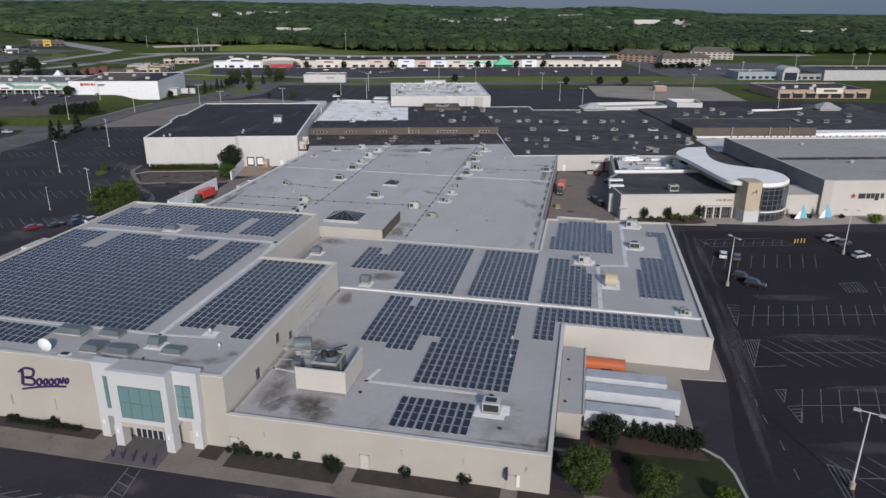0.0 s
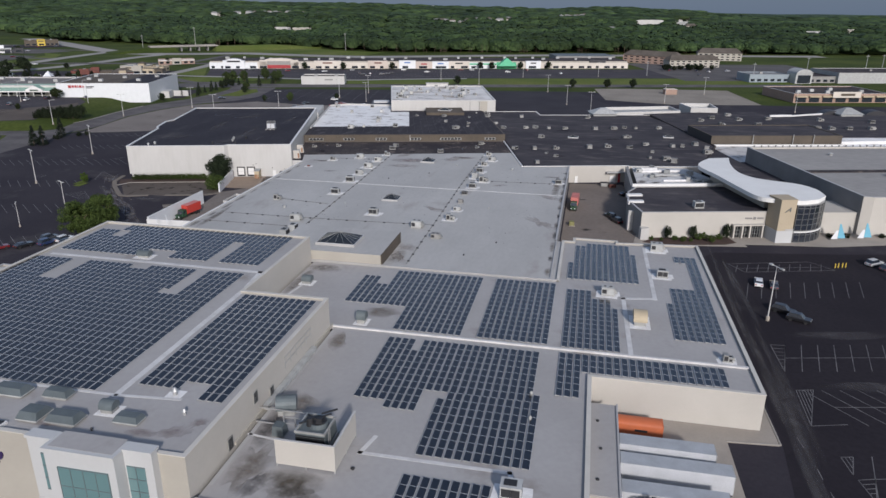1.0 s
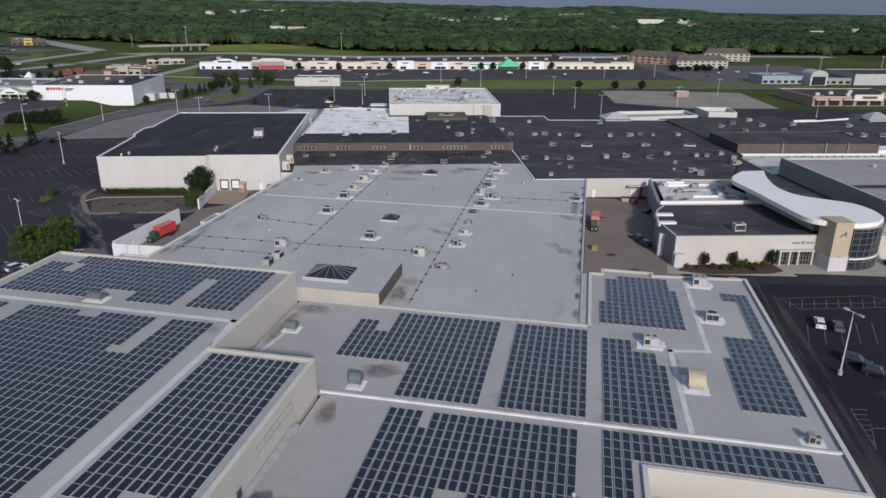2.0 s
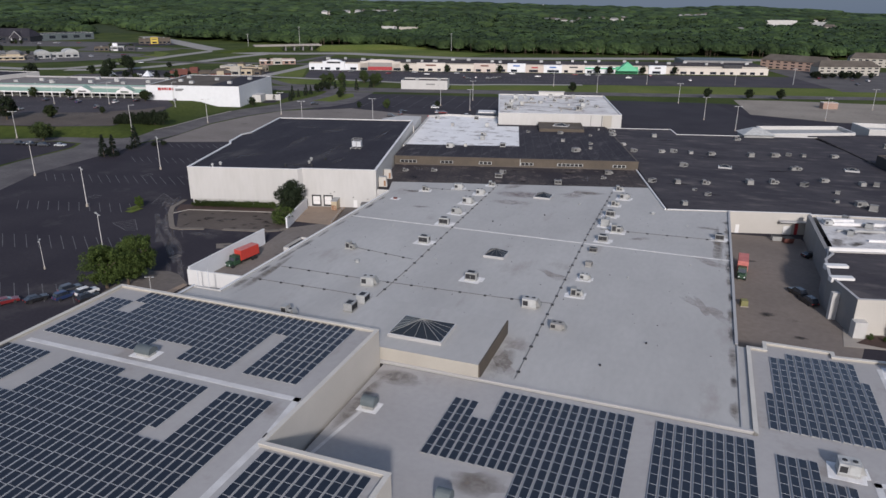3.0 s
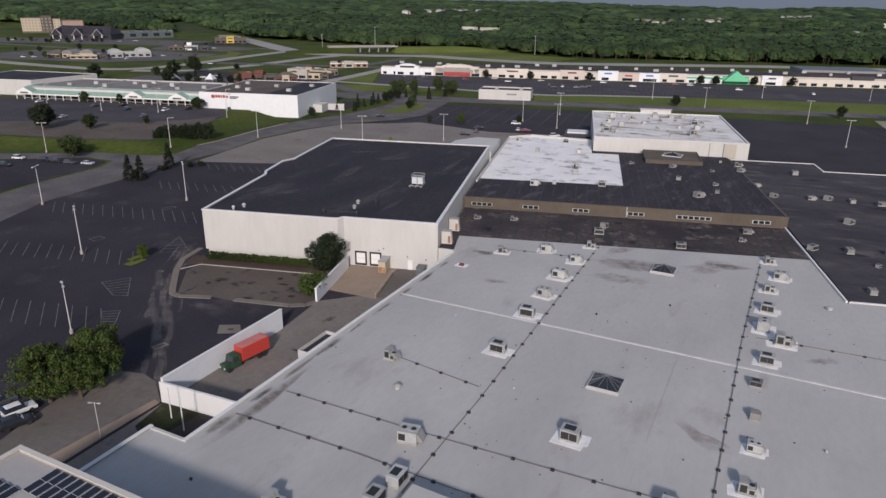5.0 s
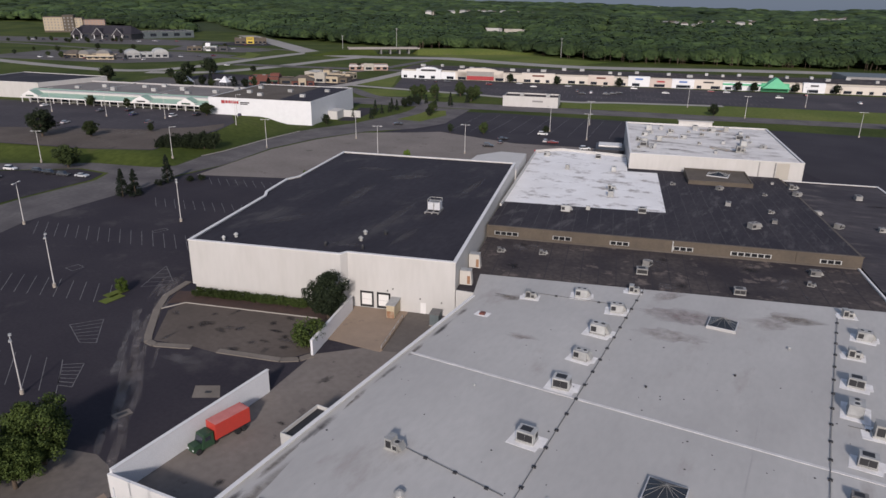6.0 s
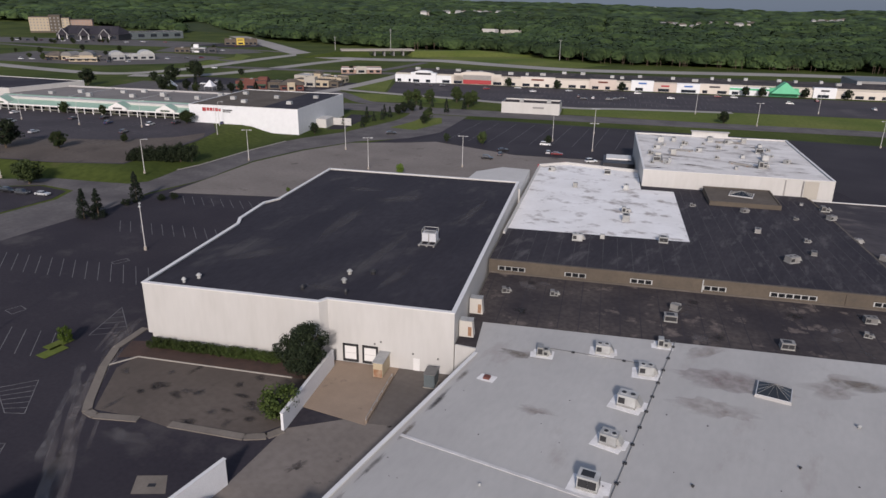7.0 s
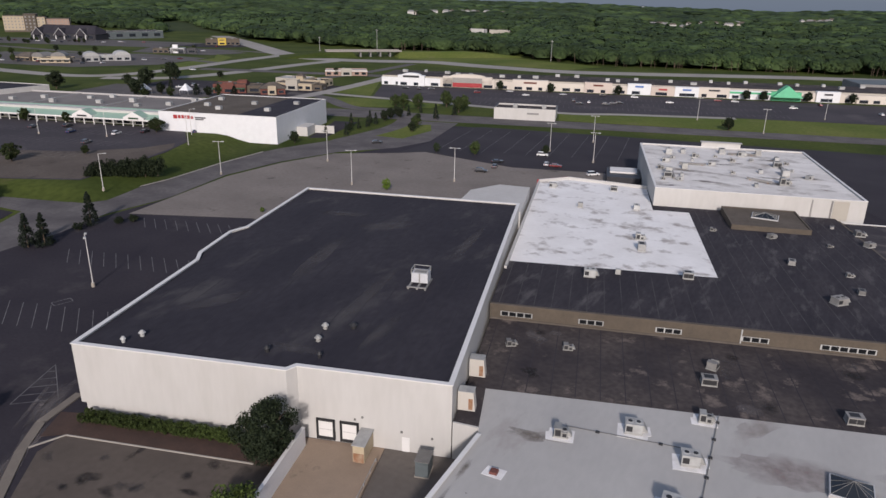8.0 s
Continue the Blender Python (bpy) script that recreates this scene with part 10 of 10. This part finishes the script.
# ---- woods that run to the horizon ----
def clearing(u, v):
    """Roads, fields and housing among the trees."""
    if -62 < (u + 642) * 0.727 + (v - 1010) * 0.687 < 14 and -740 < u < -300:
        return True
    if abs(u - 4) < 12 and 1040 < v < 2200:
        return True
    for fu, fv, fw, fd, fh, c in far_sites:
        if abs(u - fu - fw / 2 + (fv - v) * fu / fv) < fw / 2 + 5 and -170 < v - fv < fd + 6:
            return True
    return False


far_sites = [(-196, 1085, 30, 14, 8, "white"), (-160, 1090, 40, 14, 7, "cream"), (412, 1062, 16, 14, 10, "white"), (586, 1440, 66, 24, 12, "white"), (690, 1480, 44, 20, 10, "grey"),
             (770, 1050, 50, 18, 10, "white"), (880, 1090, 36, 16, 9, "cream"), (650, 1300, 24, 14, 9, "cream")]
rnd = random.Random(21)
for (u0, v0), (u1, v1), n in (((-408, 1722), (-296, 1829), 8), ((-296, 1829), (-20, 1905), 18), ((104, 1497), (182, 1360), 6), ((305, 1715), (367, 1687), 6), ((500, 1900), (593, 1972), 8), ((-460, 1640), (-408, 1722), 3), ((180, 1510), (300, 1560), 5), ((760, 1680), (900, 1750), 5)):
    for i in range(n):
        k = (i + rnd.uniform(0.1, 0.8)) / n
        far_sites.append((u0 + (u1 - u0) * k, v0 + (v1 - v0) * k + rnd.uniform(-25, 25), rnd.uniform(9, 19), rnd.uniform(8, 11), rnd.uniform(8, 11), ("white", "cream", "grey")[i % 3]))
rng = np.random.default_rng(3)
rad, pos = 560.0, []
while rad < 3300:
    gap = 8.6 * (rad / 600.0) ** 0.72
    n = int(1.75 * rad / gap)
    th = np.linspace(radians(-34), radians(66), n) + rng.normal(size=n) * 0.35 * gap / rad
    rr = rad + rng.uniform(-0.5, 0.5, n) * gap
    for a, r in zip(th, rr):
        x, y = -30 - r * math.sin(a), 60 + r * math.cos(a)
        u, v = grid(x, y)
        if v > edge(u) and not clearing(u, v):
            pos.append((x, y, gap, hill(x, y)))
    rad += gap * 0.92
pos = np.array(pos)
nt_ = len(pos)
ws = pos[:, 2] * np.clip(np.exp(rng.normal(size=nt_) * 0.26) * 0.80, 0.5, 1.5)
hs = 12.6 + rng.normal(size=nt_) * 1.2 + (ws - 7.0) * 0.22 + 2.2 * np.sin(pos[:, 0] * 0.011) * np.cos(pos[:, 1] * 0.009) + 1.4 * np.sin(pos[:, 0] * 0.043 + 2.0) * np.sin(pos[:, 1] * 0.037)
half = np.clip(0.42 * ws + 1.6, 3.4, 6.2)


def canopy(sel, K, leaf):
    """Crowns of many small leaf clumps, all in one mesh; the clumps face outwards."""
    n = len(sel)
    d = rng.normal(size=(n, K, 3))
    d[..., 2] = np.abs(d[..., 2]) * 0.9 - 0.35
    d /= np.linalg.norm(d, axis=2, keepdims=True)
    lump = 1 + 0.16 * np.sin(4.0 * d[..., :1] + sel[:, None, None]) * np.cos(5.0 * d[..., 1:2] + 2.0 * sel[:, None, None])
    size = np.stack([ws[sel], ws[sel], half[sel]], 1)[:, None, :]
    p = np.stack([pos[sel, 0], pos[sel, 1], pos[sel, 3] + hs[sel] - half[sel]], 1)[:, None, :] + d * lump * rng.uniform(0.9, 1.05, (n, K, 1)) * size
    nrm = d + rng.normal(size=d.shape) * 0.16
    nrm /= np.linalg.norm(nrm, axis=2, keepdims=True)
    a = np.cross(nrm, rng.normal(size=d.shape))
    a /= np.linalg.norm(a, axis=2, keepdims=True)
    b = np.cross(nrm, a)
    s = (ws[sel] * leaf)[:, None, None] * rng.uniform(0.6, 1.3, (n, K, 1))
    q = np.stack([p - a * s - b * s * 0.6, p + a * s - b * s * 0.6, p + b * s * 1.1], 2).reshape(-1, 3)
    soft = d + rng.normal(size=d.shape) * 0.2
    soft[..., 2] += 1.0
    soft /= np.linalg.norm(soft, axis=2, keepdims=True)
    return q, np.repeat(soft.reshape(-1, 3), 3, axis=0)


far_off = np.hypot(pos[:, 0] + 30, pos[:, 1] - 60)
sets = [canopy(np.nonzero((far_off >= lo) & (far_off < hi))[0], K, leaf) for lo, hi, K, leaf in ((0, 1000, 200, 0.11), (1000, 1700, 45, 0.15))]
q = np.concatenate([x[0] for x in sets])
nrm = np.concatenate([x[1] for x in sets])
# the closed body of each crown, uneven in outline, under the leaf clumps
rings = ((0.99, 0.25), (0.80, 0.62), (0.42, 0.91), (-0.1, 1.0), (-0.7, 0.8))
SEG = 7
ang = 2 * math.pi * np.arange(SEG) / SEG
unit = np.array([(r * math.cos(a + 0.4 * k), r * math.sin(a + 0.4 * k), z) for k, (z, r) in enumerate(rings) for a in ang])
lump = 0.95 + rng.normal(size=(nt_, len(unit), 1)) * 0.06
body = np.stack([pos[:, 0], pos[:, 1], pos[:, 3] + hs - half], 1)[:, None, :] + unit[None] * lump * np.stack([ws, ws, half], 1)[:, None, :]
up = unit + np.array([0, 0, 1.0])
up = np.tile(up / np.linalg.norm(up, axis=1, keepdims=True), (nt_, 1))
tri = [(0, k, k + 1) for k in range(1, SEG - 1)]
for k in range(len(rings) - 1):
    for m in range(SEG):
        a, b = k * SEG + m, k * SEG + (m + 1) % SEG
        tri += [(a, a + SEG, b + SEG), (a, b + SEG, b)]
tri = (np.array(tri)[None] + (len(unit) * np.arange(nt_))[:, None, None]).reshape(-1, 3)
me = bpy.data.meshes.new("forest")
nq = len(q) // 3
idx = np.concatenate([np.arange(nq * 3), len(q) + tri.ravel()]).astype(np.int32)
q = np.concatenate([q, body.reshape(-1, 3)])
nrm = np.concatenate([nrm, up])
me.vertices.add(len(q))
me.vertices.foreach_set("co", q.astype(np.float32).ravel())
me.loops.add(len(idx))
me.loops.foreach_set("vertex_index", idx)
me.polygons.add(len(idx) // 3)
me.polygons.foreach_set("loop_start", np.arange(0, len(idx), 3, dtype=np.int32))
me.update(calc_edges=True)
me.normals_split_custom_set_from_vertices(nrm.astype(np.float32))
me.materials.append(LEAF_FOREST)
tagged(new("forest", me), "dense green broadleaf woodland out to the horizon", "forest", "", "stuff")
g = Geo()
inside_wood = set()
for i in range(-63, 66):
    for j in range(14, 83):
        if all(40 * (j + b) > edge(40 * (i + a)) + 14 for a in (0, 1) for b in (0, 1)) and not any(clearing(40 * i + a, 40 * j + b) for a in (0, 20, 40) for b in (0, 20, 40)):
            inside_wood.add((i, j))
for i, j in inside_wood:
    q = []
    for a, b in ((0, 0), (1, 0), (1, 1), (0, 1)):
        u, v = 40 * (i + a), 40 * (j + b)
        q.append((u, v, hill(*mall(u, v))))
    g.face([(u, v, z + 9.2) for u, v, z in q])
    if (i, j - 1) not in inside_wood:
        g.face([q[0], q[1], (q[1][0], q[1][1], q[1][2] + 9.2), (q[0][0], q[0][1], q[0][2] + 9.2)])
setting("underwood", g, LEAF_FOREST, "dense green underwood between the trees", "underwood", "stuff", MALL)
# bare lower trunks along the near edge of the wood
g = Geo()
rnd = random.Random(9)
for i in range(140):
    u = rnd.uniform(-240, 460)
    x, y = mall(u, edge(u) + rnd.uniform(-2, 6))
    g.bar((x, y, 0), (x + rnd.uniform(-1, 1), y, rnd.uniform(5, 9)), 0.3)
setting("tree_trunks", g, BARK, "bare trunks at the edge of the wood", "trunks", "stuff")

# ---- far houses, works and the water tower ----
for i, (u, v, w, dd, h, c) in enumerate(far_sites):
    plain_building("warehouse" if w > 28 else "house", u, v, w, dd, h, {"white": WHITE_WALL, "cream": CREAM_WALL, "grey": METAL_PALE}[c], METAL_PALE if w > 28 else (GREY_WALL, ROOF_BROWN)[i % 2], f"far {c} building among the trees", "building", 15 + (i * 37) % 30 - 15, 0, 1, w <= 28, z=hill(*mall(u, v)))
wt = thing("water_tower", -675, 3010, -19, 0, "white water tower above the far trees", "water tower")
part("stem", Geo().cyl(0, 0, 0, 36, 3.2, 2.6, 12), TRAILER_WHITE, wt)
part("tank", Geo().cyl(0, 0, 36, 41, 3.0, 11, 16).cyl(0, 0, 41, 47, 11, 11, 16).cyl(0, 0, 47, 51, 11, 3, 16), TRAILER_WHITE, wt)
# the bridge that carries the highway
br = thing("overpass", *mall(-226, 606), 0, 42, "concrete highway bridge on dark piers", "bridge")
part("deck", Geo().box(-24, 0, 4.8, 52, 13, 5.8), ROAD, br)
part("parapet", Geo().box(-24, -0.3, 5.2, 52, 0, 6.5), HIGHWAY, br)
part("parapet", Geo().box(-24, 13, 5.2, 52, 13.3, 6.5), HIGHWAY, br)
for i in range(4):
    part("pier", Geo().box(10 + i * 10, 1, 0, 11.2 + i * 10, 12, 4.8), GREY_WALL, br)
part("abutment", Geo().prism([(-70, -14), (6, -14), (6, 27), (-70, 27)], -0.1, 4.8, 0, None, [(-30, -1), (2, -1), (2, 14), (-30, 14)]), GRASS, br, "grassy bank under the bridge end")
part("abutment", Geo().prism([(46, -16), (190, -16), (190, 29), (46, 29)], -0.1, 4.8, 0, None, [(50, -1), (120, -1), (120, 14), (50, 14)]), GRASS_BRIGHT, br, "grassy bank under the bridge end")
for x, y, h in ((-470, 800, 26), (-520, 770, 18), (-300, 850, 20), (40, 640, 12), (220, 680, 18), (236, 690, 18), (180, 700, 14), (120, 620, 14)):
    up = thing("utility_pole", x, y, 0, 10, "tall thin utility pole far off", "utility pole", "utility poles")
    part("shaft", Geo().cyl(0, 0, 0, h, 0.3, 0.18, 8), STEEL, up)
    part("crossarm", Geo().bar((-1.5, 0, h - 1), (1.5, 0, h - 1), 0.25), STEEL, up)
for u, v in ((-252, 306), (-229, 314)):
    tp = thing("tent", *mall(u, v), 0, 15, "small white peaked tent", "tent", "peaked tents")
    part("canopy", Geo().prism(rect(-3, -3, 3, 3), 2.6, 6.4, 0, None, rect(-0.2, -0.2, 0.2, 0.2)), TRAILER_WHITE, tp)
    for sx in (-1, 1):
        for sy in (-1, 1):
            part("leg", Geo().box(sx * 2.8 - 0.1, sy * 2.8 - 0.1, 0, sx * 2.8 + 0.1, sy * 2.8 + 0.1, 2.6), STEEL, tp)
